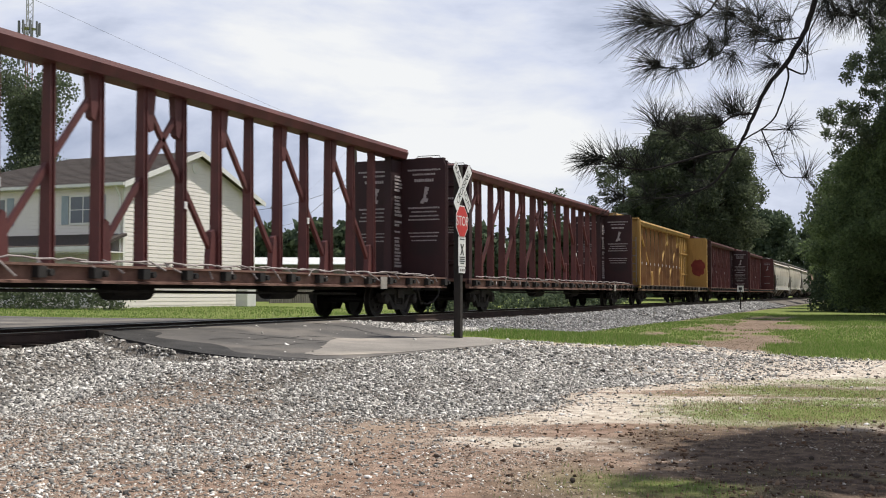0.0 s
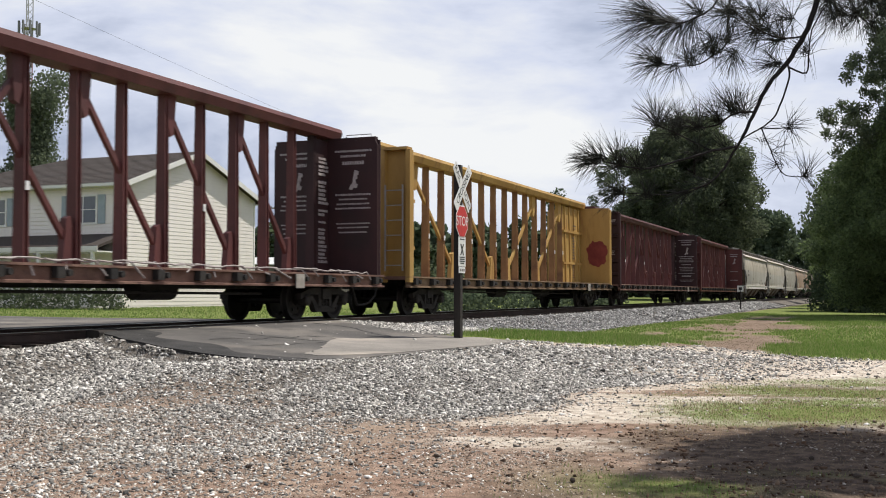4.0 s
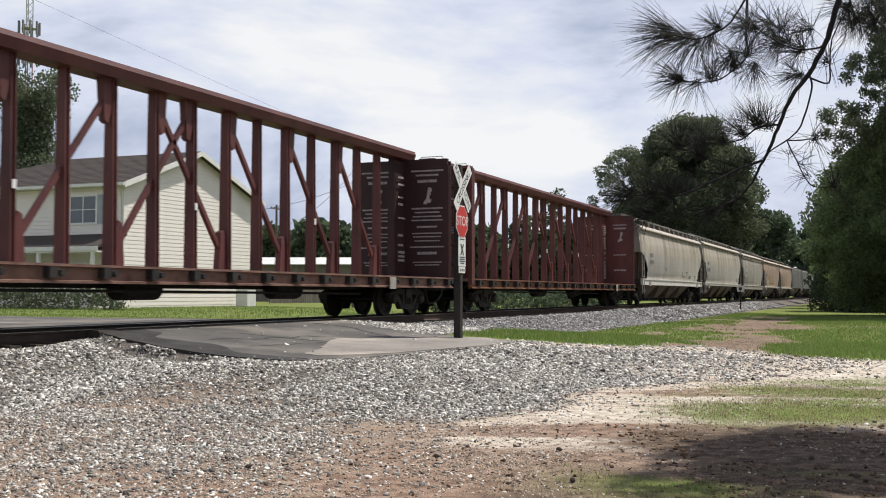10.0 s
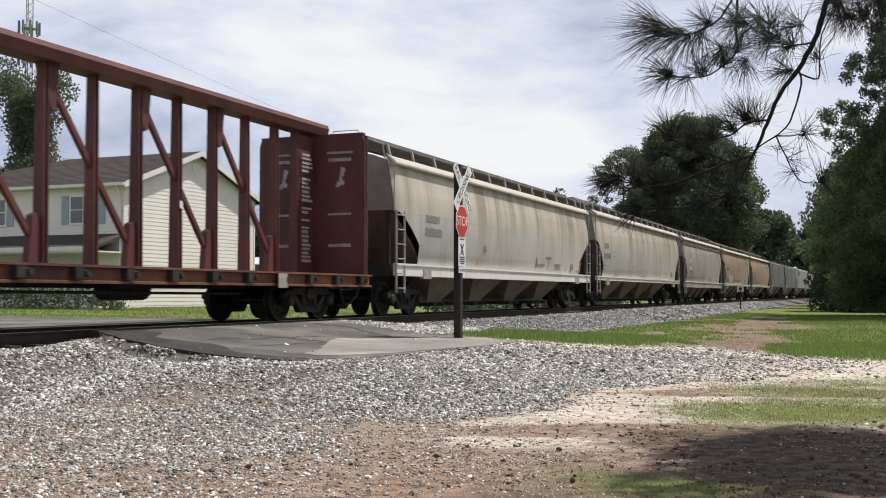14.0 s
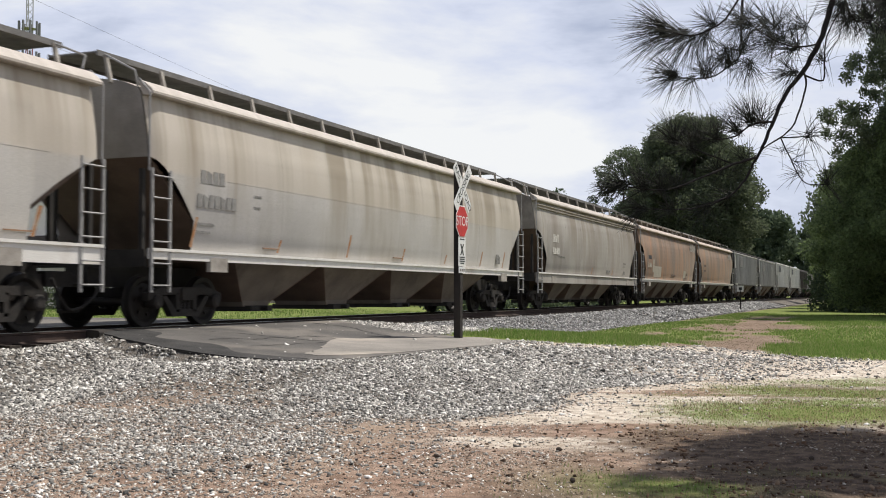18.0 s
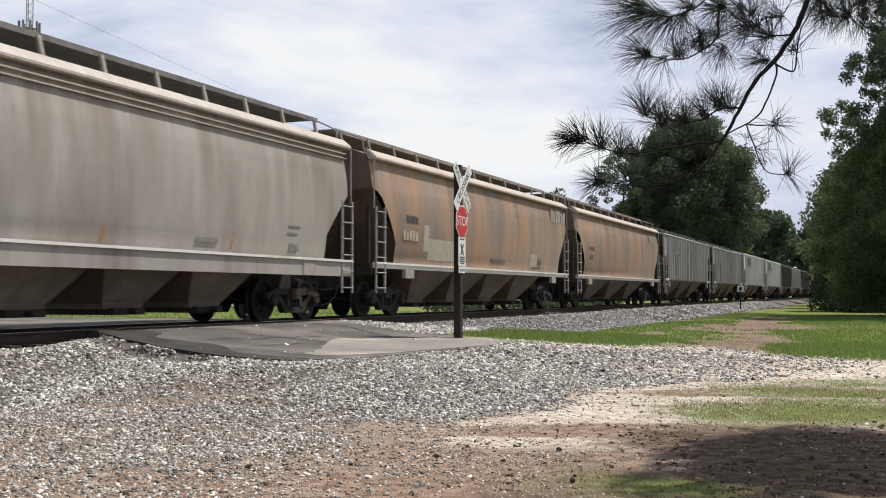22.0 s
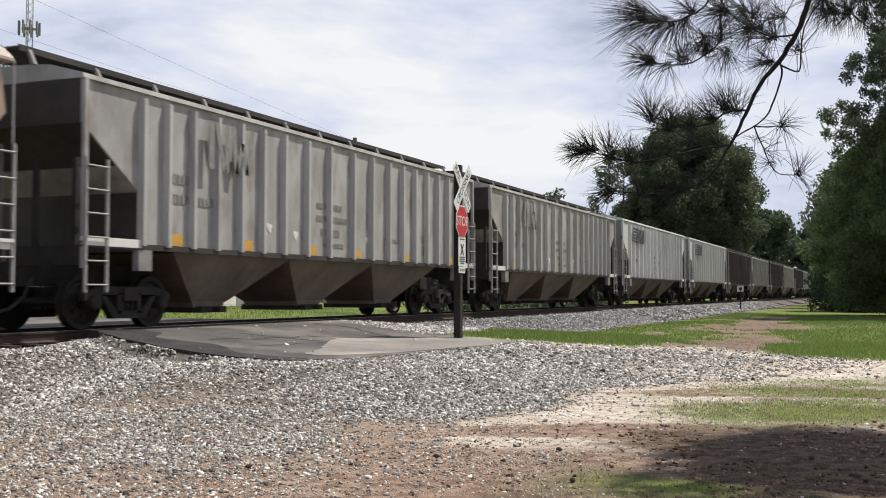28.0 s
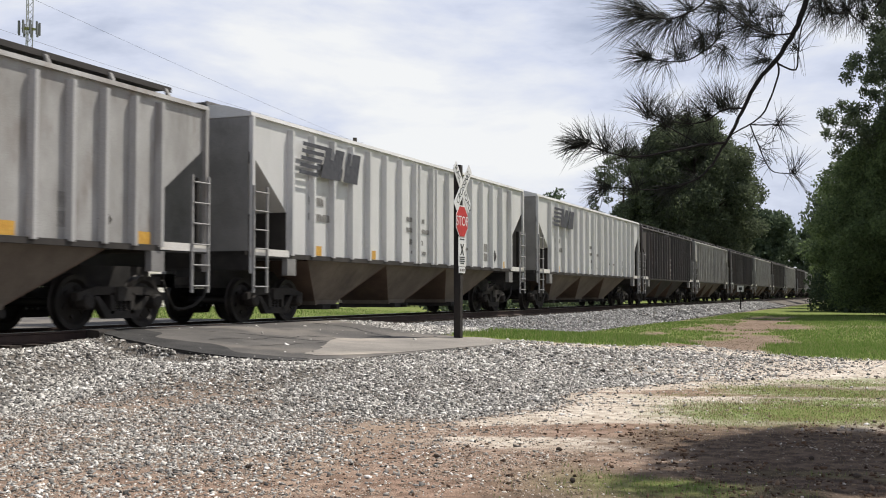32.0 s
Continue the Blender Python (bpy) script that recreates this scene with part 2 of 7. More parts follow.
M = {
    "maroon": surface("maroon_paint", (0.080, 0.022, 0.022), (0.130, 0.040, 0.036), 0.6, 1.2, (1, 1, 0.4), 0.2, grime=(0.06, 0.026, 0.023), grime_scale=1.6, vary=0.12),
    # darker copy of the maroon: shade on the end walls is in the colour
    "maroon_shaded": surface("shaded_maroon_bulkhead", (0.026, 0.009, 0.011), (0.048, 0.016, 0.017), 0.65, 1.0, (1, 1, 0.3), 0.2, grime=(0.020, 0.012, 0.012)),
    "yellow": surface("yellow_paint", (0.40, 0.228, 0.062), (0.50, 0.312, 0.095), 0.6, 1.1, (1, 1, 0.3), 0.2, grime=(0.23, 0.115, 0.04), grime_scale=1.8, grime_stretch=(1, 2, 0.25)),
    "yellow_rust": surface("rusty_yellow_post", (0.21, 0.098, 0.042), (0.34, 0.185, 0.075), 0.75, 2.0, (1, 1, 0.4), 0.3, grime=(0.10, 0.05, 0.03)),
    "rust": surface("rusty_sill", (0.14, 0.070, 0.052), (0.24, 0.14, 0.105), 0.85, 2.2, (1, 1, 1), 0.4, grime=(0.05, 0.03, 0.025), grime_scale=2.5),
    "tan_sill": surface("rusty_tan_sill", (0.13, 0.080, 0.050), (0.25, 0.165, 0.095), 0.8, 2.2, (1, 1, 1), 0.4, grime=(0.09, 0.05, 0.035), grime_scale=2.5),
    "orange_sill": surface("orange_rusted_sill", (0.10, 0.042, 0.036), (0.22, 0.095, 0.042), 0.85, 0.9, (1, 1, 1), 0.4, grime=(0.07, 0.035, 0.028), grime_scale=1.4),
    "cable": surface("dirty_steel_cable", (0.26, 0.22, 0.21), (0.40, 0.36, 0.34), 0.7, 6.0, bump=0.2),
    "rust_mark": surface("brown_rust", (0.24, 0.135, 0.075), (0.33, 0.21, 0.13), 0.9, 9.0, bump=0.1),
    "red_patch": surface("faded_red_patch", (0.17, 0.025, 0.022), (0.25, 0.045, 0.035), 0.7, 2.0),
    "under": surface("grimy_black_steel", (0.016, 0.014, 0.013), (0.035, 0.030, 0.026), 0.8, 3.0, bump=0.3),
    "truck": surface("dusty_truck_steel", (0.015, 0.013, 0.011), (0.036, 0.030, 0.026), 0.8, 3.0, bump=0.3),
    "wheel": surface("brown_wheel_steel", (0.012, 0.010, 0.009), (0.026, 0.021, 0.018), 0.6, 4.0, bump=0.1, metal=0.3),
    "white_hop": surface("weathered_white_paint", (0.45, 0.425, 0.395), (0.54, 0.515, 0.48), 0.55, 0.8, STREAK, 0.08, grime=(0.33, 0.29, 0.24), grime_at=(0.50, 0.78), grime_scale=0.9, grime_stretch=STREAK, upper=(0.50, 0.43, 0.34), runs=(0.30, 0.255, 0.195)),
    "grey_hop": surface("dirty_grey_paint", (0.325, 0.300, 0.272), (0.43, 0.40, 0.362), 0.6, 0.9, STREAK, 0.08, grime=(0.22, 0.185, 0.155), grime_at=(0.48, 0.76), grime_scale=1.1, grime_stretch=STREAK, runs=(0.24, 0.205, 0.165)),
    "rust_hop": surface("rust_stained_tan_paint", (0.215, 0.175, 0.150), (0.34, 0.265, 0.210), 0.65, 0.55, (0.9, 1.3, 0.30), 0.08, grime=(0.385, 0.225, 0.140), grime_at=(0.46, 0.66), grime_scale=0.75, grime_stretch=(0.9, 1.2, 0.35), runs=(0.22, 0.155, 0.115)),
    # lighter copy of the panel paint: light on the ribs is in the colour
    "rib_grey_lit": surface("chalky_grey_lit_rib", (0.42, 0.41, 0.395), (0.52, 0.51, 0.495), 0.6, 1.0, STREAK, 0.08, grime=(0.19, 0.17, 0.155), grime_at=(0.55, 0.8), grime_scale=1.2, grime_stretch=STREAK),
    "rib_panel": surface("blotched_grey_panel", (0.31, 0.298, 0.28), (0.46, 0.448, 0.43), 0.65, 1.6, (0.9, 0.9, 0.45), 0.1, grime=(0.20, 0.165, 0.14), grime_at=(0.52, 0.72), grime_scale=1.5, grime_stretch=(0.9, 1.0, 0.4)),
    "pale_ink": surface("worn_white_lettering", (0.50, 0.47, 0.425), (0.62, 0.59, 0.54), 0.7, 8.0, bump=0.0, grime=(0.34, 0.30, 0.26)),
    "brown_ink": surface("faded_brown_lettering", (0.14, 0.10, 0.08), (0.20, 0.15, 0.12), 0.7, 8.0, bump=0.0),
    "rib_white": surface("bright_grey_paint", (0.62, 0.612, 0.595), (0.72, 0.71, 0.69), 0.55, 1.0, STREAK, 0.08, grime=(0.42, 0.40, 0.38), grime_at=(0.6, 0.85), grime_scale=1.2, grime_stretch=STREAK),
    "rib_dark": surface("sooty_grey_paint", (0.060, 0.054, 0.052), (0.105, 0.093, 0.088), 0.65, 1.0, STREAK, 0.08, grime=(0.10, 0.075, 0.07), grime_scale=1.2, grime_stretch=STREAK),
    # end materials are darkened copies of the side paint for faces in shade
    "end_dark": surface("dark_shaded_end_sheet", (0.030, 0.026, 0.023), (0.060, 0.052, 0.046), 0.7, 1.2, bump=0.1, grime=(0.03, 0.026, 0.024)),
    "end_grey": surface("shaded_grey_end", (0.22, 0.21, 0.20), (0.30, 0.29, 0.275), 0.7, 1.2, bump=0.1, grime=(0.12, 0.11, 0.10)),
    "end_brown": surface("shaded_rusty_brown_end", (0.115, 0.079, 0.061), (0.17, 0.119, 0.089), 0.7, 1.2, bump=0.1, grime=(0.07, 0.05, 0.04)),
    "end_mid": surface("grimy_shaded_end", (0.22, 0.198, 0.172), (0.33, 0.30, 0.262), 0.7, 1.2, bump=0.1, grime=(0.12, 0.10, 0.085)),
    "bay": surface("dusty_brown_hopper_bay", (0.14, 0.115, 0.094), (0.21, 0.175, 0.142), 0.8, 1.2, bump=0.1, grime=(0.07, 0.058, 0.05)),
    "stripe": surface("white_sill_stripe", (0.72, 0.69, 0.64), (0.80, 0.77, 0.72), 0.6, 2.0, (1, 2, 0.5), 0.05, grime=(0.5, 0.44, 0.37)),
    "grate": surface("grey_running_board", (0.15, 0.145, 0.14), (0.24, 0.23, 0.22), 0.7, 3.0, metal=0.4),
    "ink": surface("worn_black_lettering", (0.05, 0.05, 0.06), (0.09, 0.09, 0.10), 0.7, 8.0, bump=0.0),
    "faint": surface("faded_white_lettering", (0.34, 0.29, 0.29), (0.50, 0.45, 0.44), 0.7, 8.0, bump=0.0),
    "grey_ink": surface("faded_grey_lettering", (0.20, 0.19, 0.18), (0.29, 0.28, 0.26), 0.7, 8.0, bump=0.0),
    "pale_patch": surface("faded_cream_patch", (0.38, 0.345, 0.28), (0.46, 0.42, 0.35), 0.7, 5.0, bump=0.0, grime=(0.34, 0.25, 0.18)),
    "jack": surface("dirty_tan_plate", (0.30, 0.27, 0.235), (0.42, 0.385, 0.34), 0.7, 6.0, bump=0.1, grime=(0.12, 0.10, 0.085)),
    "roof_rail": surface("dusty_beige_roof_rail", (0.42, 0.37, 0.32), (0.52, 0.465, 0.41), 0.65, 2.0, (1, 2, 0.5), 0.05, grime=(0.30, 0.25, 0.20)),
    "rust_streak": surface("orange_rust_strip", (0.36, 0.165, 0.07), (0.46, 0.24, 0.11), 0.9, 9.0, (1, 1, 0.3), 0.1, grime=(0.42, 0.33, 0.25), grime_at=(0.5, 0.7), grime_scale=6.0),
    "tan_rail": surface("dusty_pink_tan_rail", (0.44, 0.36, 0.30), (0.54, 0.45, 0.38), 0.6, 2.0, (1, 2, 0.5), 0.05, grime=(0.30, 0.22, 0.17)),
    "mast_grey": surface("dull_grey_antenna", (0.14, 0.145, 0.15), (0.20, 0.205, 0.21), 0.6, 3.0, bump=0.0),
    "orange": surface("orange_reflector", (0.60, 0.31, 0.05), (0.68, 0.40, 0.08), 0.5, 8.0, bump=0.0),
    "reflector": surface("white_reflector", (0.78, 0.78, 0.76), (0.85, 0.85, 0.83), 0.4, 8.0, bump=0.0),
    "rail": surface("rusty_rail_steel", (0.040, 0.025, 0.020), (0.07, 0.043, 0.034), 0.7, 3.0, bump=0.2),
    "rail_top": surface("worn_rail_head", (0.42, 0.41, 0.40), (0.55, 0.54, 0.52), 0.3, 3.0, metal=0.9, bump=0.05),
    "tie": surface("weathered_timber_tie", (0.045, 0.034, 0.027), (0.085, 0.067, 0.053), 0.9, 3.0, (6, 1, 1), 0.5, vary=0.25),
    "asphalt": surface("worn_asphalt", (0.075, 0.069, 0.064), (0.135, 0.124, 0.112), 0.9, 0.75, (1, 1, 1), 0.5, grime=(0.22, 0.195, 0.165), grime_at=(0.50, 0.68), grime_scale=0.38, fine=45.0),
    "asphalt_pale": surface("dusty_pale_asphalt", (0.21, 0.192, 0.17), (0.30, 0.272, 0.24), 0.9, 1.0, (1, 1, 1), 0.5, grime=(0.40, 0.35, 0.29), grime_at=(0.5, 0.7), grime_scale=0.6, fine=45.0),
    "asphalt_dark": surface("dark_asphalt_lip", (0.022, 0.021, 0.020), (0.052, 0.049, 0.046), 0.9, 2.0, (1, 1, 1), 0.6, fine=45.0),
    "siding": surface("cream_vinyl_siding", (0.80, 0.745, 0.70), (0.85, 0.80, 0.755), 0.55, 0.7, (1, 1, 0.3), 0.05),
    "trim": surface("white_trim", (0.74, 0.73, 0.70), (0.80, 0.79, 0.76), 0.5, 2.0, bump=0.03),
    "shingle": surface("brown_grey_shingles", (0.040, 0.031, 0.026), (0.066, 0.052, 0.045), 0.9, 4.0, (3, 3, 3), 0.5, vary=0.2),
    "pane": surface("dark_window_glass", (0.05, 0.065, 0.075), (0.07, 0.085, 0.095), 0.08, 1.0, bump=0.0, spec=0.8),
    "post_wood": surface("creosoted_post", (0.018, 0.015, 0.013), (0.038, 0.031, 0.026), 0.9, 5.0, (1, 1, 0.15), 0.4),
    "pole_wood": surface("weathered_pole", (0.10, 0.085, 0.07), (0.16, 0.14, 0.12), 0.9, 5.0, (1, 1, 0.15), 0.4),
    "sign_white": surface("white_sign_sheet", (0.74, 0.74, 0.72), (0.80, 0.80, 0.78), 0.45, 3.0, bump=0.02, grime=(0.6, 0.58, 0.53)),
    "sign_red": surface("red_sign_sheet", (0.50, 0.035, 0.035), (0.56, 0.05, 0.045), 0.4, 3.0, bump=0.02),
    "sign_black": surface("black_sign_print", (0.02, 0.02, 0.02), (0.035, 0.035, 0.035), 0.5, 3.0, bump=0.0),
    "galv": surface("galvanised_steel", (0.30, 0.29, 0.28), (0.40, 0.39, 0.38), 0.6, 5.0, metal=0.2, bump=0.05),
    "bark": surface("pine_bark", (0.055, 0.042, 0.034), (0.11, 0.085, 0.068), 0.95, 6.0, (1, 1, 0.3), 0.8),
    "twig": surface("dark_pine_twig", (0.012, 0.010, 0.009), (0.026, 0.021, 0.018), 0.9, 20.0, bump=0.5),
    "fence": surface("weathered_board_fence", (0.14, 0.125, 0.11), (0.21, 0.19, 0.17), 0.9, 4.0, (1, 1, 0.2), 0.4, vary=0.2),
    "white_wall": surface("white_metal_wall", (0.66, 0.66, 0.64), (0.74, 0.74, 0.72), 0.5, 1.0, bump=0.03),
    "wire": surface("dull_grey_wire", (0.10, 0.10, 0.105), (0.15, 0.15, 0.155), 0.6, 3.0, bump=0.0),
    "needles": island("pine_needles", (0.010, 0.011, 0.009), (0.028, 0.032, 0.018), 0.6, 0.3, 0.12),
    "leaf": island("tree_foliage", (0.075, 0.092, 0.062), (0.155, 0.185, 0.105), 0.75, 0.2, 0.5),
    # lighter copy of leaf: brightness of the lawn-edge trees put into the colour
    "leaf_lit": island("lit_broadleaf_foliage", (0.075, 0.105, 0.050), (0.185, 0.245, 0.105), 0.75, 0.2, 0.5),
    "leaf_dark": island("pine_foliage", (0.085, 0.106, 0.072), (0.175, 0.210, 0.125), 0.8, 0.2, 0.5),
    "leaf_far": island("far_foliage", (0.060, 0.085, 0.055), (0.130, 0.165, 0.100), 0.9, 0.1, 0.4),
    "grass": island("grass_blades", (0.115, 0.19, 0.042), (0.22, 0.31, 0.085), 0.8, 0.2, 0.45, third=(0.40, 0.35, 0.19)),
    "dry": island("dry_grass", (0.16, 0.125, 0.085), (0.28, 0.225, 0.15), 0.9, 0.1, 0.2),
    "stone": island("crushed_granite", (0.034, 0.033, 0.031), (0.53, 0.50, 0.455), 0.7, 0.4, third=(0.88, 0.85, 0.80)),
    "dry_pale": island("straw_blades", (0.20, 0.14, 0.085), (0.40, 0.32, 0.20), 0.9, 0.1, 0.25),
    "dead_leaf": island("dead_leaves", (0.045, 0.028, 0.020), (0.16, 0.10, 0.065), 0.9, 0.2, third=(0.30, 0.22, 0.15)),
    "grit": island("fine_grit", (0.09, 0.062, 0.045), (0.42, 0.35, 0.28), 0.85, 0.3, third=(0.74, 0.70, 0.64)),
    "stone_far": island("ballast_granite", (0.08, 0.078, 0.076), (0.27, 0.265, 0.26), 0.75, 0.4, third=(0.55, 0.54, 0.52)),
}


# ---- geometry helpers ----
class Geo:
    def __init__(self):
        self.v, self.f = [], []

    def add(self, vs, fs):
        k = len(self.v)
        self.v.extend(vs)
        self.f.extend([tuple(k + i for i in f) for f in fs])
        return self

    def box(self, x0, x1, y0, y1, z0, z1):
        vs = [(x, y, z) for z in (z0, z1) for x, y in ((x0, y0), (x1, y0), (x1, y1), (x0, y1))]
        return self.add(vs, [(3, 2, 1, 0), (4, 5, 6, 7), (0, 1, 5, 4), (1, 2, 6, 5), (2, 3, 7, 6), (3, 0, 4, 7)])

    def prism(self, poly, axis, a, b):
        """A polygon of (p, q) swept along axis from a to b; x: (y, z), y: (x, z), z: (x, y)."""
        n = len(poly)
        put = {"x": lambda p, q, s: (s, p, q), "y": lambda p, q, s: (p, s, q), "z": lambda p, q, s: (p, q, s)}[axis]
        vs = [put(p, q, a) for p, q in poly] + [put(p, q, b) for p, q in poly]
        fs = [tuple(range(n))[::-1], tuple(range(n, 2 * n))] + [(i, (i + 1) % n, n + (i + 1) % n, n + i) for i in range(n)]
        return self.add(vs, fs)

    def tube(self, points, radii, n=8, caps=True):
        points = [Vector(p) for p in points]
        if not isinstance(radii, (list, tuple)):
            radii = [radii] * len(points)
        vs, fs, s = [], [], None
        for i, p in enumerate(points):
            d = (points[min(i + 1, len(points) - 1)] - points[max(i - 1, 0)]).normalized()
            if s is None:
                s = d.cross(Vector((0, 0, 1)) if abs(d.z) < 0.9 else Vector((1, 0, 0)))
            s = (s - d * s.dot(d)).normalized()
            w = s.cross(d)
            vs += [tuple(p + float(radii[i]) * (math.cos(2 * math.pi * k / n) * s + math.sin(2 * math.pi * k / n) * w)) for k in range(n)]
        for i in range(len(points) - 1):
            fs += [(i * n + k, i * n + (k + 1) % n, (i + 1) * n + (k + 1) % n, (i + 1) * n + k) for k in range(n)]
        if caps:
            fs += [tuple(range(n))[::-1], tuple((len(points) - 1) * n + k for k in range(n))]
        return self.add(vs, fs)

    def lathe(self, profile, axis="x", n=24, centre=(0, 0, 0)):
        """(radius, place along the axis) pairs turned round the axis."""
        vs, fs = [], []
        for r, s in profile:
            for k in range(n):
                c, d = r * math.cos(2 * math.pi * k / n), r * math.sin(2 * math.pi * k / n)
                p = {"x": (s, c, d), "y": (c, s, d), "z": (c, d, s)}[axis]
                vs.append(tuple(a + b for a, b in zip(p, centre)))
        m = len(profile)
        for i in range(m - 1):
            fs += [(i * n + k, i * n + (k + 1) % n, (i + 1) * n + (k + 1) % n, (i + 1) * n + k) for k in range(n)]
        fs += [tuple(range(n))[::-1], tuple((m - 1) * n + k for k in range(n))]
        return self.add(vs, fs)

    def beam(self, p0, p1, w, h):
        """A square bar from p0 to p1: w across x, h across the other way."""
        p0, p1 = Vector(p0), Vector(p1)
        d = (p1 - p0).normalized()
        s = Vector((1, 0, 0)) if abs(d.x) < 0.9 else Vector((0, 1, 0))
        t = d.cross(s).normalized()
        s = t.cross(d)
        vs = [tuple(p + a * w / 2 * s + b * h / 2 * t) for p in (p0, p1) for a, b in ((-1, -1), (1, -1), (1, 1), (-1, 1))]
        return self.add(vs, [(3, 2, 1, 0), (4, 5, 6, 7), (0, 1, 5, 4), (1, 2, 6, 5), (2, 3, 7, 6), (3, 0, 4, 7)])

    def mesh(self, name, material, smooth=0):
        me = bpy.data.meshes.new(name)
        me.from_pydata(self.v, [], self.f)
        b = bmesh.new()
        b.from_mesh(me)
        bmesh.ops.recalc_face_normals(b, faces=b.faces)
        b.to_mesh(me)
        b.free()
        if smooth:
            me.polygons.foreach_set("use_smooth", [True] * len(me.polygons))
            me.set_sharp_from_angle(angle=radians(smooth))
        me.materials.append(material)
        return me


def part(name, geo, material, parent, label="", smooth=0, m=None):
    """Links one mesh object under a thing or a part. geo: a Geo, or a mesh to share."""
    me = geo if isinstance(geo, bpy.types.Mesh) else geo.mesh(name, material, smooth)
    ob = new(name, me)
    ob.parent = parent
    if m is not None:
        ob.matrix_local = m
    if label:
        ob["label"] = label
    return ob


def thing(name, label, category, m=None, group="", kind="", geo=None, material=None, smooth=0):
    ob = new(name, geo.mesh(name, material, smooth) if geo else None)
    if m is not None:
        ob.matrix_basis = m
    return tagged(ob, label, category, group, kind)


def raw_mesh(name, verts, faces, material):
    """A mesh from numpy arrays whose faces all have the same number of corners."""
    me = bpy.data.meshes.new(name)
    k = faces.shape[1]
    me.vertices.add(len(verts))
    me.vertices.foreach_set("co", np.ascontiguousarray(verts, dtype=np.float32).ravel())
    me.loops.add(faces.size)
    me.loops.foreach_set("vertex_index", np.ascontiguousarray(faces, dtype=np.int32).ravel())
    me.polygons.add(len(faces))
    me.polygons.foreach_set("loop_start", np.arange(0, faces.size, k, dtype=np.int32))
    me.update(calc_edges=True)
    me.materials.append(material)
    return me


def lettering(words, size, material, parent, m, name="lettering"):
    cu = bpy.data.curves.new("words", "FONT")
    cu.body, cu.size, cu.align_x, cu.align_y = words, size, "CENTER", "CENTER"
    ob = bpy.data.objects.new("words", cu)
    scene.collection.objects.link(ob)
    me = bpy.data.meshes.new_from_object(ob.evaluated_get(bpy.context.evaluated_depsgraph_get()))
    bpy.data.objects.remove(ob)
    me.materials.clear()
    me.materials.append(material)
    t = new(name, me)
    t.parent = parent
    t.matrix_local = m
    return t


# ---- ground ----
TX = -13.1  # the track's centre line, along y


def fbm(x, y, scale, seed, octaves=4):
    """Smooth noise between 0 and 1 over the plan."""
    rng = np.random.RandomState(seed)
    grid = rng.rand(256, 256)
    out, amp, tot = 0, 1.0, 0
    x, y = np.asarray(x, float) / scale + 500.3, np.asarray(y, float) / scale + 500.7
    for _ in range(octaves):
        xi, yi = np.floor(x).astype(int), np.floor(y).astype(int)
        fx, fy = x - xi, y - yi
        fx, fy = fx * fx * (3 - 2 * fx), fy * fy * (3 - 2 * fy)
        g = lambda a, b: grid[a % 256, b % 256]
        v = (g(xi, yi) * (1 - fx) + g(xi + 1, yi) * fx) * (1 - fy) + (g(xi, yi + 1) * (1 - fx) + g(xi + 1, yi + 1) * fx) * fy
        out, tot, amp = out + amp * v, tot + amp, amp * 0.5
        x, y = x * 2.03, y * 2.03
    return out / tot


def step(a, b, v):
    t = np.clip((np.asarray(v, float) - a) / (b - a), 0, 1)
    return t * t * (3 - 2 * t)


# the crossing's asphalt apron: its near and far edge over x
APRON_X = [-12.30, -11.4, -10.6, -9.4, -8.3, -7.4, -6.95, -6.65, -6.45]
APRON_NEAR = [15.0, 13.7, 13.0, 12.55, 12.40, 12.6, 13.8, 15.8, 17.8]
APRON_FAR = [23.3, 21.9, 21.1, 20.5, 20.1, 19.9, 19.7, 19.5, 19.3]


def apron(x):
    return np.interp(x, APRON_X, APRON_NEAR), np.interp(x, APRON_X, APRON_FAR)


def road_band(x, y):
    """How far the ground is made up to the height of the crossing."""
    y0, _ = apron(x)
    d = np.abs(x - TX)
    far = np.where(x > TX, 1 - step(22.6, 24.0, y) - (step(22.6, 32.0, y) - step(22.6, 24.0, y)) * step(2.6, 3.6, d), 1 - step(22.6, 24.2, y))
    gentle = step(y0 - 0.9 - 2.5 * step(-10.0, -7.0, x), y0 - 0.08, y)
    broken = 0.45 * step(y0 - 1.8, y0 - 0.4, y) + 0.55 * step(y0 - 0.20, y0 - 0.03, y)
    front = gentle + (broken - gentle) * step(-7.9, -8.9, x)
    return np.where(x > TX, front, step(13.6, 15.0, y)) * far


def ground_z(x, y):
    x, y = np.asarray(x, float), np.asarray(y, float)
    d = np.abs(x - TX)
    near = x > TX
    base = np.where(near, -0.70 + 0.07 * step(9, 4, d) - 0.10 * step(20, 9, y) * step(6, 10, d), -0.30 + 0.26 * step(4, 20, d))
    base = base + np.where(near, 0.30 * step(8.5, 14.5, y) * step(-2.5, -6.5, x) * (1 - 0.55 * step(-9.5, -11.0, x)) * (1 - step(15.5, 20, y)), 0)
    bed = -0.22 - 0.47 * np.clip((d - 2.25) / 1.75, 0, 1)
    z = np.maximum(base, bed)
    ramp = np.where(near, -0.045 - 0.28 * step(1.2, 6.5, d) - 0.34 * step(6.0, 11.0, d), -0.06)
    z = z + (np.maximum(z, ramp) - z) * road_band(x, y)
    rough = 0.05 * (fbm(x, y, 1.7, 3) - 0.5) + 0.12 * (fbm(x, y, 6.0, 5) - 0.5)
    return z + rough * step(2.4, 4.0, d) * (1 - 0.7 * road_band(x, y) * (1 - step(5, 9, d)))


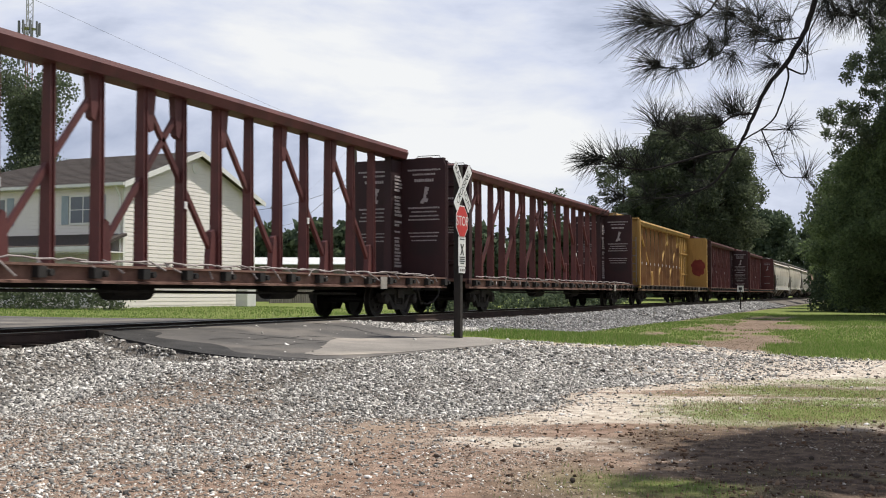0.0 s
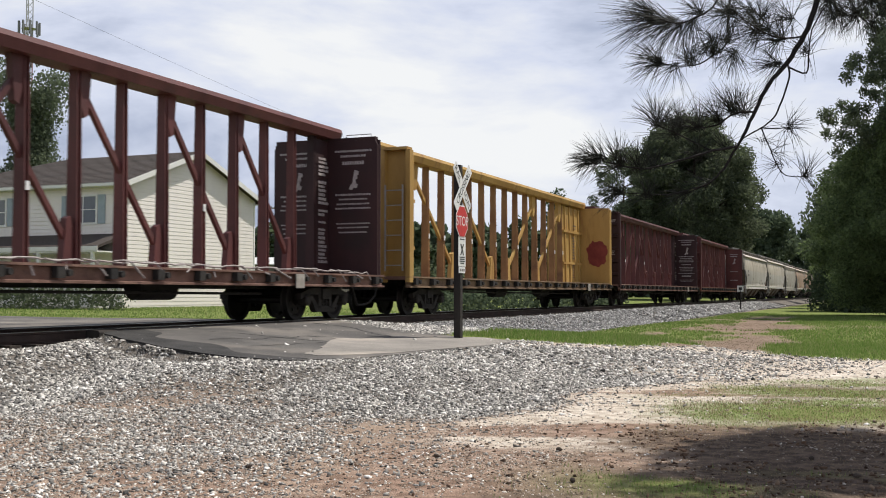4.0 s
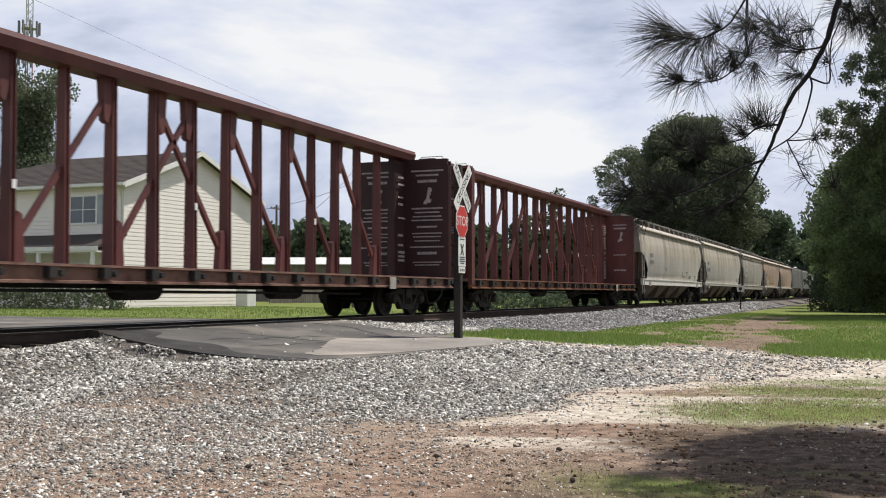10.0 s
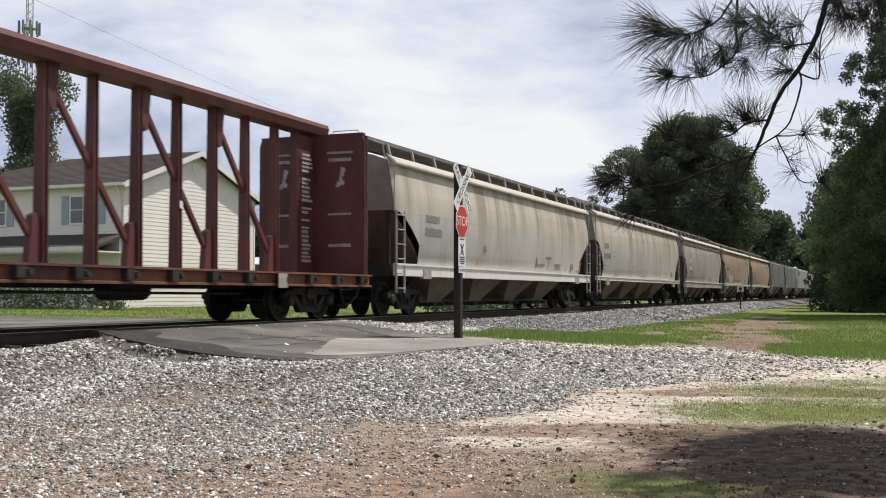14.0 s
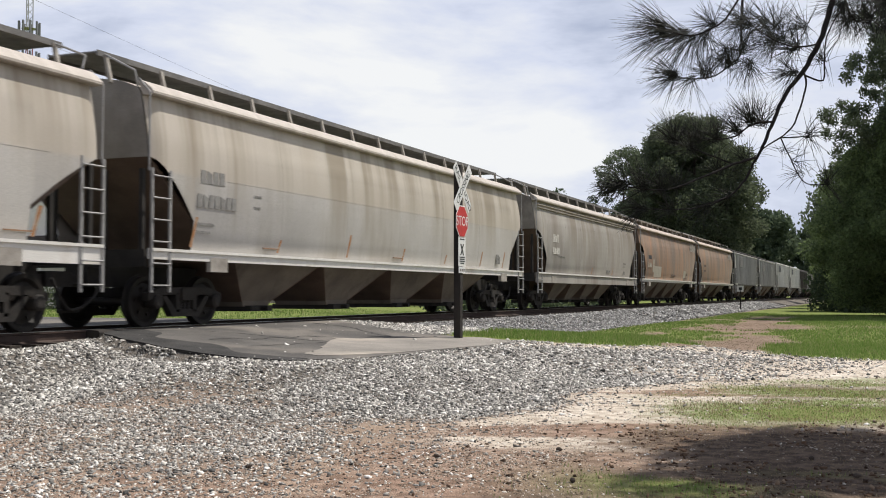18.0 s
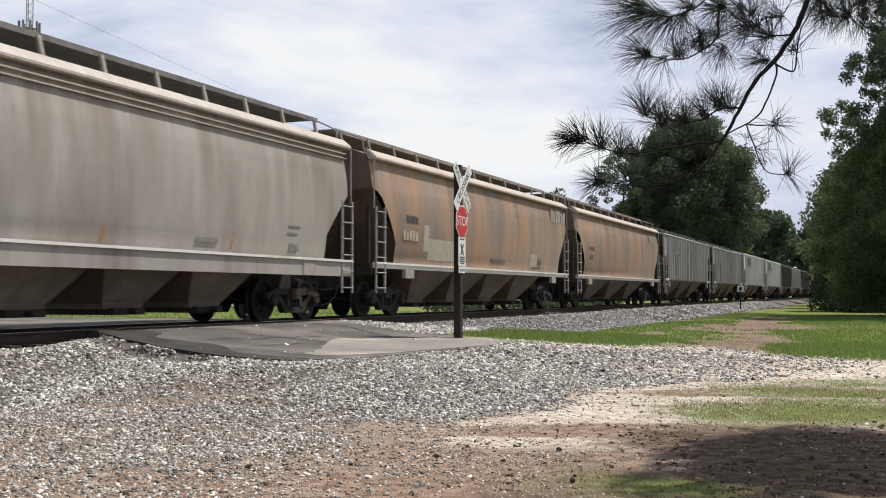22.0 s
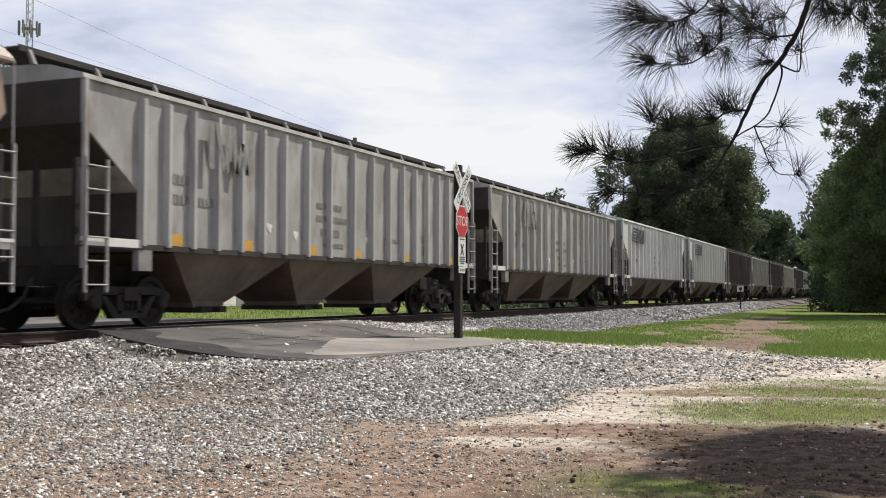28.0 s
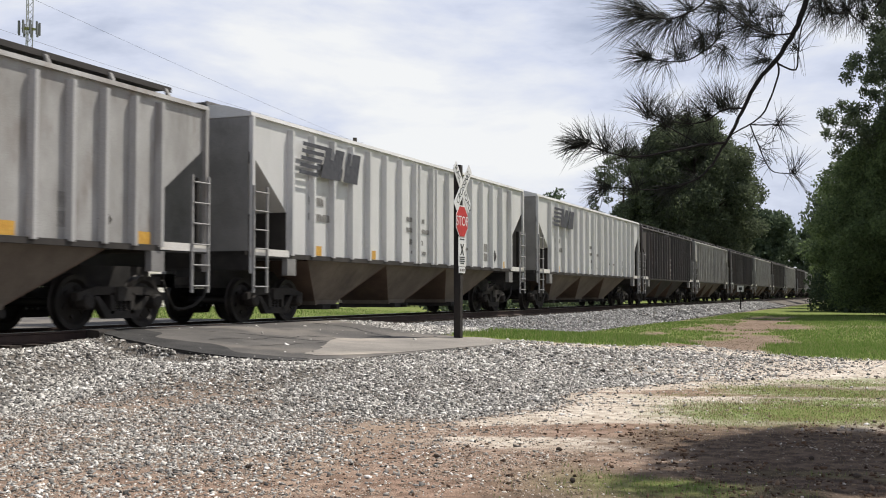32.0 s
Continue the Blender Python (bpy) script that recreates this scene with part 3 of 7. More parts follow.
def zones(x, y):
    """Weights of grass, sand, litter (pine straw), soil and gravel over the plan."""
    x, y = np.asarray(x, float), np.asarray(y, float)
    n1, n2, n3 = fbm(x, y, 1.3, 11), fbm(x, y, 0.45, 12), fbm(x, y, 4.0, 13)
    d = np.abs(x - TX)
    near = x > TX
    wob = (n1 - 0.5) * 2.0 + (n2 - 0.5) * 0.8
    ballast = 1 - step(4.2, 4.8, d + 0.3 * wob)
    vline = np.interp(x, [-9, -7.2, -6.1, -5.1, -3.8, -2.6, -1.7, 0.2], [19.4, 19.7, 20.4, 21.6, 24.2, 24.0, 22.8, 22.4])
    verge = step(-0.4, 0.5, y - vline + 0.35 * wob) * step(-8.9, -8.3, x + 0.3 * wob)
    bare = np.exp(-((x + 3.9 + 0.06 * (y - 31)) / 1.35) ** 2) * 1.25 * (0.30 + 1.1 * n1) * step(21.5, 24, y) * (1 - step(55, 75, y)) + 0.6 * step(0.58, 0.75, n3) * (1 - step(60, 80, y)) + 0.7 * np.exp(-((x + 6.4) / 1.3) ** 2) * step(0.40, 0.65, n1) * step(24, 27, y) * (1 - step(38, 46, y))
    lawn = verge * (1 - step(0.45, 0.8, bare + 0.5 * (n1 - 0.5)))
    patch = step(10.3, 11.3, y + 0.5 * wob - 0.3 * (x + 2)) * (1 - step(-0.7, 0.7, y - 16.9 - 0.8 * (x + 0.8) + 0.5 * wob)) * step(-2.7, -1.5, x + 0.6 * wob)
    patch = patch * (0.06 + 0.80 * step(0.41, 0.62, n1 * 0.35 + n2 * 0.2 + fbm(0.4 * (0.92 * x + 0.38 * y), 1.2 * (0.92 * y - 0.38 * x), 0.9, 18) * 0.5))
    tuft = np.exp(-(((x + 1.25) / 0.75) ** 2 + ((y - 7.35) / 0.5) ** 2)) * step(0.40, 0.6, n1) + 0.9 * np.exp(-(((x + 0.2) / 0.6) ** 2 + ((y - 7.75) / 0.4) ** 2)) * step(0.42, 0.6, n2)
    far_side = (~near) * step(3.6, 4.4, d)
    grass = np.clip(np.where(near, lawn + patch + 0.9 * tuft, far_side), 0, 1)
    litter = step(-2.7, -1.3, x + 0.7 * wob) * (1 - step(9.8, 10.8, y + 0.4 * wob)) + 0.45 * verge * np.clip(bare, 0, 1)
    litter = np.clip(litter + 0.6 * step(-2.4, -1.2, x + wob) * step(9.5, 10.2, y) * (1 - step(15.5, 16.8, y)) * (1 - patch), 0, 1) * near
    # crushed stone lies up to this line; sand and dirt beyond it
    u, v = 0.92 * x + 0.38 * y, 0.92 * y - 0.38 * x
    n4 = fbm(u * 0.33, v * 1.5, 0.9, 17)
    edge = np.interp(y, [5, 9.2, 12, 14.6, 16, 18, 22], [-4.3, -4.3, -3.5, -3.1, -2.6, -1.2, 0.0])
    stony = step(0.35, -0.35, x - edge + 0.8 * wob)
    front = np.interp(x, [-8, -3.5], [7.3, 8.8])
    stony = stony * np.maximum(step(-0.9, 2.0, y - front + 1.2 * wob + 4.5 * (n3 - 0.5)), 0.10 + 0.36 * step(-3.2, -5.0, x) * step(0.40, 0.62, 0.5 * n1 + 0.5 * fbm(x, y, 2.2, 21)))
    stony = stony * (1 - 0.75 * step(0.50, 0.64, 0.6 * fbm(u * 0.6, v * 1.3, 1.1, 23) + 0.4 * n2) * (1 - step(9.6, 12.0, y)))
    road = step(15.4, 16.6, y + 0.4 * wob) * (1 - step(-0.6, 0.2, y - vline + 0.3 * wob)) * step(-5.5, -1.0, x + 0.9 * wob)
    tail = (1 - step(0.35, -0.35, x - edge + 0.8 * wob)) * step(8.4, 9.2, y + 0.6 * wob) * (1 - step(16.5, 17.5, y)) * step(0.44, 0.52, 0.15 * n1 + 0.85 * n4)
    lip = 1.5 * np.exp(-((y - vline + 0.9) / 0.75) ** 2) * step(-7.4, -5.5, x + 0.5 * wob) * (0.4 + 1.1 * n2)
    sand = np.clip(np.maximum(np.maximum(road, tail), lip), 0, 1) * near
    soil = (1 - stony) * near * step(0.2, 0.5, n3 * 0.6 + n1 * 0.5) * (1 - litter) * (1 - grass)
    gravel = stony * (1 - 0.80 * sand) * (1 - grass) * (1 - litter) * (1 - verge)
    gravel = np.where(near & (x < 40), gravel, 0)
    return {"grass": grass * (1 - ballast), "sand": sand * (1 - ballast), "litter": litter * (1 - ballast), "soil": np.maximum(soil * (1 - verge), 0.3 * verge * np.clip(bare, 0, 1) * near * (1 - grass)) * (1 - ballast),
            "gravel": np.maximum(gravel, ballast)}


def graded(a, b, fine, reach, grow=1.16):
    """Coordinates, fine from a to b, then wider and wider as far as reach."""
    mid = list(np.arange(a, b, fine))
    s, hi, lo = fine, [b], [a]
    while hi[-1] < reach:
        s *= grow
        hi.append(hi[-1] + s)
    s = fine
    while lo[-1] > -reach:
        s *= grow
        lo.append(lo[-1] - s)
    return np.array(lo[1:][::-1] + mid + hi)


def ground_material():
    m = bpy.data.materials.new("ground")
    m.use_nodes = True
    t = m.node_tree
    bs = t.nodes["Principled BSDF"]
    bs.inputs["Roughness"].default_value, bs.inputs["Specular IOR Level"].default_value = 0.95, 0.15
    co = t.nodes.new("ShaderNodeTexCoord")

    def noisy(s, lo=0.3, hi=0.7, detail=5.0):
        n = t.nodes.new("ShaderNodeTexNoise")
        n.inputs["Scale"].default_value, n.inputs["Detail"].default_value = s, detail
        t.links.new(co.outputs["Object"], n.inputs["Vector"])
        r = t.nodes.new("ShaderNodeMapRange")
        r.inputs["From Min"].default_value, r.inputs["From Max"].default_value = lo, hi
        t.links.new(n.outputs["Fac"], r.inputs["Value"])
        return r.outputs[0]

    def mix(fac, c1, c2):
        x = t.nodes.new("ShaderNodeMix")
        x.data_type = "RGBA"
        for sock, v in ((x.inputs[6], c1), (x.inputs[7], c2)):
            if isinstance(v, tuple):
                sock.default_value = (*v, 1)
            else:
                t.links.new(v, sock)
        t.links.new(fac, x.inputs[0])
        return x.outputs[2]

    def weight(name):
        a = t.nodes.new("ShaderNodeAttribute")
        a.attribute_name = name
        return a.outputs["Fac"]

    coarse, small, tiny = noisy(0.9), noisy(7.0, 0.38, 0.62, 9.0), noisy(55.0, 0.25, 0.75)
    dust = mix(coarse, (0.30, 0.212, 0.152), (0.37, 0.285, 0.212))
    # gravel base kept dark: shade in the gaps between stones is in the colour
    gravel = mix(tiny, mix(small, (0.035, 0.030, 0.025), (0.10, 0.085, 0.070)), (0.24, 0.215, 0.19))
    sand = mix(small, mix(coarse, (0.60, 0.525, 0.43), (0.76, 0.69, 0.60)), (0.45, 0.375, 0.30))
    soil = mix(small, mix(coarse, (0.33, 0.218, 0.160), (0.43, 0.325, 0.25)), (0.19, 0.124, 0.090))
    # pine litter brown; tree shade lying on it is put into the colour too
    litter = mix(small, mix(coarse, (0.125, 0.088, 0.064), (0.205, 0.148, 0.108)), (0.06, 0.042, 0.033))
    grass = mix(small, mix(coarse, (0.15, 0.215, 0.045), (0.21, 0.265, 0.07)), (0.15, 0.16, 0.05))
    col = dust
    for name, c in (("soil", soil), ("gravel", gravel), ("sand", sand), ("litter", litter), ("grass", grass)):
        col = mix(weight(name), col, c)
    t.links.new(col, bs.inputs["Base Color"])
    bp = t.nodes.new("ShaderNodeBump")
    bp.inputs["Strength"].default_value, bp.inputs["Distance"].default_value = 0.6, 0.03
    t.links.new(tiny, bp.inputs["Height"])
    t.links.new(bp.outputs[0], bs.inputs["Normal"])
    return m


def build_ground():
    xs, ys = graded(-13.0, 1.6, 0.13, 2500), graded(4.6, 25.0, 0.13, 2500)
    gx, gy = np.meshgrid(xs, ys)
    z = ground_z(gx, gy)
    verts = np.stack([gx.ravel(), gy.ravel(), z.ravel()], 1)
    nx, ny = len(xs), len(ys)
    i = (np.arange(ny - 1)[:, None] * nx + np.arange(nx - 1)[None, :]).ravel()
    faces = np.stack([i, i + 1, i + 1 + nx, i + nx], 1)
    me = raw_mesh("ground", verts, faces, ground_material())
    me.polygons.foreach_set("use_smooth", np.ones(len(faces), bool))
    for name, w in zones(gx.ravel(), gy.ravel()).items():
        me.attributes.new(name, "FLOAT", "POINT").data.foreach_set("value", w.astype(np.float32))
    tagged(new("ground", me), "sandy ground with gravel, grass and pine litter beside a railway", "ground", kind="structure")


build_ground()


def slab(name, rows, depth, material, label):
    """A road sheet: rows of (x, y0, y1, lift) across the way, with an edge that goes down by depth."""
    g = Geo()
    n = 14
    top = []
    for x, y0, y1, lift in rows:
        line = []
        for k in range(n + 1):
            y = y0 + (y1 - y0) * k / n
            y += 0.3 * (fbm(x * 0.8, y, 0.9, 31, 2) - 0.5) if k in (0, n) else 0
            line.append((x, float(y), float(ground_z(x, y)) + lift))
        top.append(line)
    vs = [p for line in top for p in line] + [(p[0], p[1], p[2] - depth) for line in top for p in line]
    m, w = len(rows), n + 1
    o = m * w
    fs = [(i * w + k, i * w + k + 1, (i + 1) * w + k + 1, (i + 1) * w + k) for i in range(m - 1) for k in range(n)]
    for i in range(m - 1):
        for k in (0, n):
            fs.append((i * w + k, (i + 1) * w + k, o + (i + 1) * w + k, o + i * w + k))
    for i in (0, m - 1):
        fs += [(i * w + k, i * w + k + 1, o + i * w + k + 1, o + i * w + k) for k in range(n)]
    g.add(vs, fs)
    return thing(name, label, "road", kind="structure", geo=g, material=material, smooth=30)


def lerp(a, b, t):
    return a + (b - a) * t


near_rows = [(x, *(float(v) for v in apron(x)), 0.022) for x in np.linspace(-12.28, -6.46, 34)]
APRON = slab("road", near_rows, 0.14, M["asphalt"], "worn grey asphalt apron in front of the crossing")
slab("road", [(TX - lerp(0.84, 90, t), 15.2, 22.6, 0.035) for t in np.linspace(0, 1, 40) ** 2], 0.2, M["asphalt"], "grey asphalt road beyond the railway")


def cracks():
    """Wandering dark cracks across the apron."""
    for k, (xa, ya, xb, yb) in enumerate(((-10.9, 15.6, -7.2, 16.4), (-8.9, 13.9, -8.2, 19.6), (-11.4, 20.3, -8.4, 18.2), (-9.8, 14.2, -9.2, 16.9))):
        rng = np.random.RandomState(40 + k)
        n = 26
        t = np.linspace(0, 1, n)
        wx, wy = np.cumsum(rng.normal(size=n)) * 0.05, np.cumsum(rng.normal(size=n)) * 0.05
        wx, wy = wx - t * wx[-1], wy - t * wy[-1]
        vs = []
        for i in range(n):
            x, y = lerp(xa, xb, t[i]) + wx[i], lerp(ya, yb, t[i]) + wy[i]
            w = 0.012 + 0.014 * rng.rand()
            z = float(ground_z(x, y)) + 0.027
            vs += [(x - w, y - w, z), (x + w, y + w, z)]
        part("crack", Geo().add(vs, [(2 * i, 2 * i + 1, 2 * i + 3, 2 * i + 2) for i in range(n - 1)]), M["asphalt_dark"], APRON)


cracks()
# darker strip laid over the apron's near edge
edge_rows = [(x, float(apron(x)[0]) - 0.02, float(apron(x)[0]) + 0.45 + 0.9 * float(fbm(x, 3.0, 0.9, 38)) * float(step(-7.6, -8.6, x)), 0.027) for x in np.linspace(-12.2, -7.4, 30)]
slab("road", edge_rows, 0.16, M["asphalt_dark"], "dark strip along the near edge of the asphalt apron")
pale_rows = [(x, float(lerp(*apron(x), 0.06 + 0.25 * fbm(x, 0.0, 0.5, 35) + 0.40 * step(-7.8, -9.0, x))), float(lerp(*apron(x), 0.97 - 0.50 * step(-7.4, -9.0, x) + 0.12 * fbm(x, 9.0, 0.4, 36))), 0.030) for x in np.linspace(-9.0, -6.5, 30)]
slab("road", pale_rows, 0.012, M["asphalt_pale"], "pale sand-dusted asphalt patch on the apron")
slab("road", [(TX + x, 15.2, 23.2, 0.0) for x in (-0.64, -0.3, 0.0, 0.3, 0.64)], 0.15, M["asphalt_dark"], "dark asphalt filling between the crossing rails").location.z = 0.01


# ---- railway ----
def build_track():
    track = thing("railway_track", "rusty steel rails on timber ties in grey ballast", "railway track", kind="structure")
    profile = [(-0.075, -0.18), (0.075, -0.18), (0.075, -0.165), (0.012, -0.14), (0.012, -0.045), (0.036, -0.035), (0.036, -0.006), (-0.036, -0.006), (-0.036, -0.035),
               (-0.012, -0.045), (-0.012, -0.14), (-0.075, -0.165)]
    for s in (-0.7525, 0.7525):
        rail = part("rail", Geo().prism([(TX + s + p, q) for p, q in profile], "y", -30, 900), M["rail"], track)
        part("rail_head", Geo().box(TX + s - 0.034, TX + s + 0.034, -30, 900, -0.006, 0.0), M["rail_top"], rail, "shiny worn rail head")
    tie = Geo().box(-1.3, 1.3, -0.115, 0.115, -0.17, 0.0).mesh("tie", M["tie"])
    rng = random.Random(5)
    for k in range(200):
        y = -1.0 + 0.55 * k
        if 14.8 < y < 23.4:
            continue
        part("tie", tie, None, track, m=pose(TX + rng.uniform(-0.04, 0.04), y, -0.165 + rng.uniform(-0.01, 0.005), 0, 0, rng.uniform(-1, 1)))


build_track()

timber = thing("crossing_timber", "short black timber block lying at the edge of the crossing", "timber", pose(-11.95, 14.35, -0.16, 0, 4, 12))
part("block", Geo().prism([(-0.12, 0.0), (0.12, 0.0), (0.12, 0.14), (0.09, 0.17), (-0.09, 0.17), (-0.12, 0.14)], "y", -0.42, 0.42), M["post_wood"], timber)


# ---- the train: car space has its origin on the rail top, its front at -y, its near side at +x ----
def bogie_parts():
    top = [(-1.12, 0.02), (-1.12, 0.15), (-0.70, 0.26), (0.70, 0.26), (1.12, 0.15), (1.12, 0.02), (0.66, 0.12), (-0.66, 0.12)]
    bot = [(-0.72, 0.10), (-0.60, 0.10), (-0.32, -0.15), (0.32, -0.15), (0.60, 0.10), (0.72, 0.10), (0.42, -0.28), (-0.42, -0.28)]
    frames = []
    for x in (1.0, -1.0):
        g = Geo()
        a, b = (x - 0.07, x + 0.07)
        g.prism(top, "x", a, b).prism(bot, "x", a, b)
        g.box(a, b, -0.31, -0.21, -0.2, 0.15).box(a, b, 0.21, 0.31, -0.2, 0.15)
        g.lathe([(0.13, x - 0.09), (0.13, x + 0.12), (0.09, x + 0.15)], "x", 12, (0, -0.89, 0))
        g.lathe([(0.13, x - 0.09), (0.13, x + 0.12), (0.09, x + 0.15)], "x", 12, (0, 0.89, 0))
        frames.append(g.mesh("side_frame", M["truck"]))
    springs = []
    for x in (1.0, -1.0):
        for y in (-0.13, 0.0, 0.13):
            g = Geo().tube([(x, y, -0.16 + 0.02 * k) for k in range(13)], [0.05 if k % 2 else 0.038 for k in range(13)], 8)
            springs.append(g.mesh("spring", M["under"]))
    bolster = Geo().box(-1.12, 1.12, -0.19, 0.19, 0.02, 0.24).box(-0.35, 0.35, -0.35, 0.35, 0.1, 0.3).mesh("truck", M["under"])
    g = Geo()
    g.tube([(-0.80, 0, 0), (0.80, 0, 0)], 0.08, 12)
    for s in (1, -1):
        g.lathe([(0.12, s * 0.86), (0.12, s * 0.80), (0.33, s * 0.765), (0.38, s * 0.815), (0.455, s * 0.82), (0.46, s * 0.715), (0.485, s * 0.695), (0.485, s * 0.68),
                 (0.38, s * 0.68), (0.34, s * 0.74), (0.10, s * 0.72)], "x", 32)
        for k in range(6):
            a = k * math.pi / 3
            g.box(s * 0.80 - 0.012, s * 0.80 + 0.012, 0.24 * math.cos(a) - 0.03, 0.24 * math.cos(a) + 0.03, 0.24 * math.sin(a) - 0.03, 0.24 * math.sin(a) + 0.03)
    wheels = g.mesh("wheelset", M["wheel"], 35)
    return bolster, frames, springs, wheels


BOLSTER, FRAMES, SPRINGS, WHEELS = bogie_parts()
WHEEL_R = 0.46
FRONT_AXLES, REAR_AXLES = [], []


def bogie(car, y):
    truck = part("truck", BOLSTER, None, car, m=pose(0, y, WHEEL_R))
    for me in FRAMES:
        part("side_frame", me, None, truck)
    for me in SPRINGS:
        part("spring", me, None, truck)
    part("wheelset", WHEELS, None, truck, m=pose(0, -0.89, 0))
    part("wheelset", WHEELS, None, truck, m=pose(0, 0.89, 0))


def coupler(car, y0, s):
    g = Geo().box(-0.09, 0.09, min(y0, y0 + s * 0.80), max(y0, y0 + s * 0.80), 0.77, 0.93)
    g.box(-0.17, 0.17, min(y0 + s * 0.60, y0 + s * 0.92), max(y0 + s * 0.60, y0 + s * 0.92), 0.72, 0.98)
    part("coupler", g, M["under"], car)
    hose = Geo().tube([(0.55, y0, 0.85), (0.56, y0 + s * 0.18, 0.55), (0.5, y0 + s * 0.42, 0.36), (0.42, y0 + s * 0.66, 0.30), (0.36, y0 + s * 0.86, 0.31)], 0.03, 6)
    part("air_hose", hose, M["under"], car)


def bars(car, x, lines, material, name="lettering", facing="x"):
    """Unreadable writing: each row (y0, y1, z0, z1) is a notched bar on the near side, or on a wall that faces the front (then y stands for x)."""
    for a, b, z0, z1 in lines:
        n = max(1, round((b - a) / max(0.07, (z1 - z0) * 0.8)))
        w = (b - a) / n
        pts = []
        for k in range(n):
            p, q = a + k * w + 0.10 * w, a + (k + 1) * w - 0.12 * w
            pts += [(p, z0 + 0.04 * (z1 - z0)), (p, z1), (q, z1 - (0.25 * (z1 - z0) if k % 3 == 1 else 0)), (q, z0 + 0.04 * (z1 - z0))]
        pts += [(b, z0), (a, z0)]
        part(name, Geo().prism(pts, "x" if facing == "x" else "y", x if facing == "x" else x - 0.006, x + 0.006 if facing == "x" else x), material, car)


def centerbeam(name_label, paint, post_paint, wall_paint, yellow, L=24.4, shift=0.0, cables=False, sill_paint=None):
    e = L / 2 - 0.85
    car = thing("centerbeam_flatcar", name_label, "railway car", group="freight cars of the train")
    part("deck", Geo().box(-1.38, 1.38, -e, e, 0.98, 1.06), M["rust"], car)
    part("center_sill", Geo().box(-0.3, 0.3, -e, e, 0.70, 0.98), M["under"], car)
    for x in (1, -1):
        g = Geo().prism([(x * 1.38, 0.76), (x * 1.50, 0.76), (x * 1.50, 0.80), (x * 1.42, 0.81), (x * 1.42, 1.01), (x * 1.50, 1.02), (x * 1.50, 1.06), (x * 1.38, 1.06)], "y", -e, e)
        sill = part("side_sill", g, sill_paint or (M["tan_sill"] if yellow else M["rust"]), car)
        for k in range(19):
            y = -10.98 + 1.22 * k
            p = Geo().box(*sorted((x * 1.43, x * 1.56)), y - 0.09, y + 0.09, 0.84, 1.01)
            p.lathe([(0.055, x * 1.50), (0.055, x * 1.60)], "x", 8, (0, y + 0.16, 0.92))
            part("stake_pocket", p, M["under"], sill)
    # the beam: top chord, posts, braces
    top = Geo().prism([(-0.30, 4.70), (-0.24, 4.52), (0.24, 4.52), (0.30, 4.70), (0.26, 4.80), (-0.26, 4.80)], "y", -e, e)
    part("top_chord", top, M["yellow"] if yellow else M["maroon"], car)
    for k in [k - 8.5 for k in range(18)]:
        y = 1.24 * k + shift if abs(k) < 8 else math.copysign(10.42, k)
        if yellow and abs(k) > 8:
            continue
        hw = 0.062
        sec = lambda w: [(-w, y - hw), (w, y - hw), (w, y - hw + 0.03), (w - 0.05, y - hw + 0.03), (w - 0.05, y + hw - 0.03), (w, y + hw - 0.03), (w, y + hw), (-w, y + hw)]
        lo_s, hi_s = sec(0.125), sec(0.09)
        g = Geo().add([(p, q, 1.06) for p, q in lo_s] + [(p, q, 4.53) for p, q in hi_s], [tuple(range(8)), tuple(range(8, 16))] + [(i, (i + 1) % 8, 8 + (i + 1) % 8, 8 + i) for i in range(8)])
        # last post takes the wall paint, for the shade it stands in
        post = part("post", g, post_paint if abs(k) < 8 else wall_paint, car)
        part("reflective_tag", Geo().box(0.12, 0.135, y - 0.04, y + 0.045, 2.3 + 0.5 * (round(k) % 2), 2.45 + 0.5 * (round(k) % 2)), M["reflector"], post) if yellow or k % 4 == 0.5 and abs(k) < 8 else None
    # braces: (foot, head) in bays from the middle of the car
    if yellow:
        runs = [(0.5, 3.5), (3.5, 6.5)]
    else:
        runs = [(1.5, -0.5), (3.5, 1.5), (5.5, 3.5), (7.5, 5.5)]
    for foot, head in [(s * a, s * b) for s in (-1, 1) for a, b in runs]:
        y0, y1, za, zb = 1.24 * foot + shift, 1.24 * head + shift, 1.25, 4.4
        g = Geo().beam((0, y0, za), (0, y1, zb), 0.09, 0.10)
        for yy, zz, q in ((y0, za, 1), (y1, zb, -1)):
            w = (0.55 if yellow else 0.34) * (1 if y1 > y0 else -1) * q
            g.prism([(yy, zz - 0.2 * q), (yy + w, zz - 0.2 * q), (yy + 0.75 * w, zz + 0.65 * q), (yy + 0.45 * w, zz + 0.7 * q), (yy, zz + 0.2 * q)], "x", -0.07, 0.07)
        part("brace", g, paint if yellow else post_paint, car)
    # end panels on the middle plane and bulkheads across the car
    for s in (-1, 1):
        # the inner face of the bulkhead, and how far its flanges stand out behind it
        face = e - 0.30 if yellow or s < 0 else max(11.12, e - 0.38)
        deep = 0.22 if yellow or s < 0 else 0.06
        ya, yb = sorted((s * (face - 0.02), s * (e - 3.3 if yellow else 10.42)))
        panel = part("end_panel", Geo().prism([(-0.14, 1.06), (0.14, 1.06), (0.08, 4.45), (-0.08, 4.45)], "y", ya, yb), wall_paint, car)
        for k in range(4 if yellow else 0):
            y = ya + (yb - ya) * (k + 0.5) / 4
            part("rib", Geo().prism([(-0.20, 1.06), (0.20, 1.06), (0.13, 4.45), (-0.13, 4.45)], "y", y - 0.07, y + 0.07), wall_paint, panel)
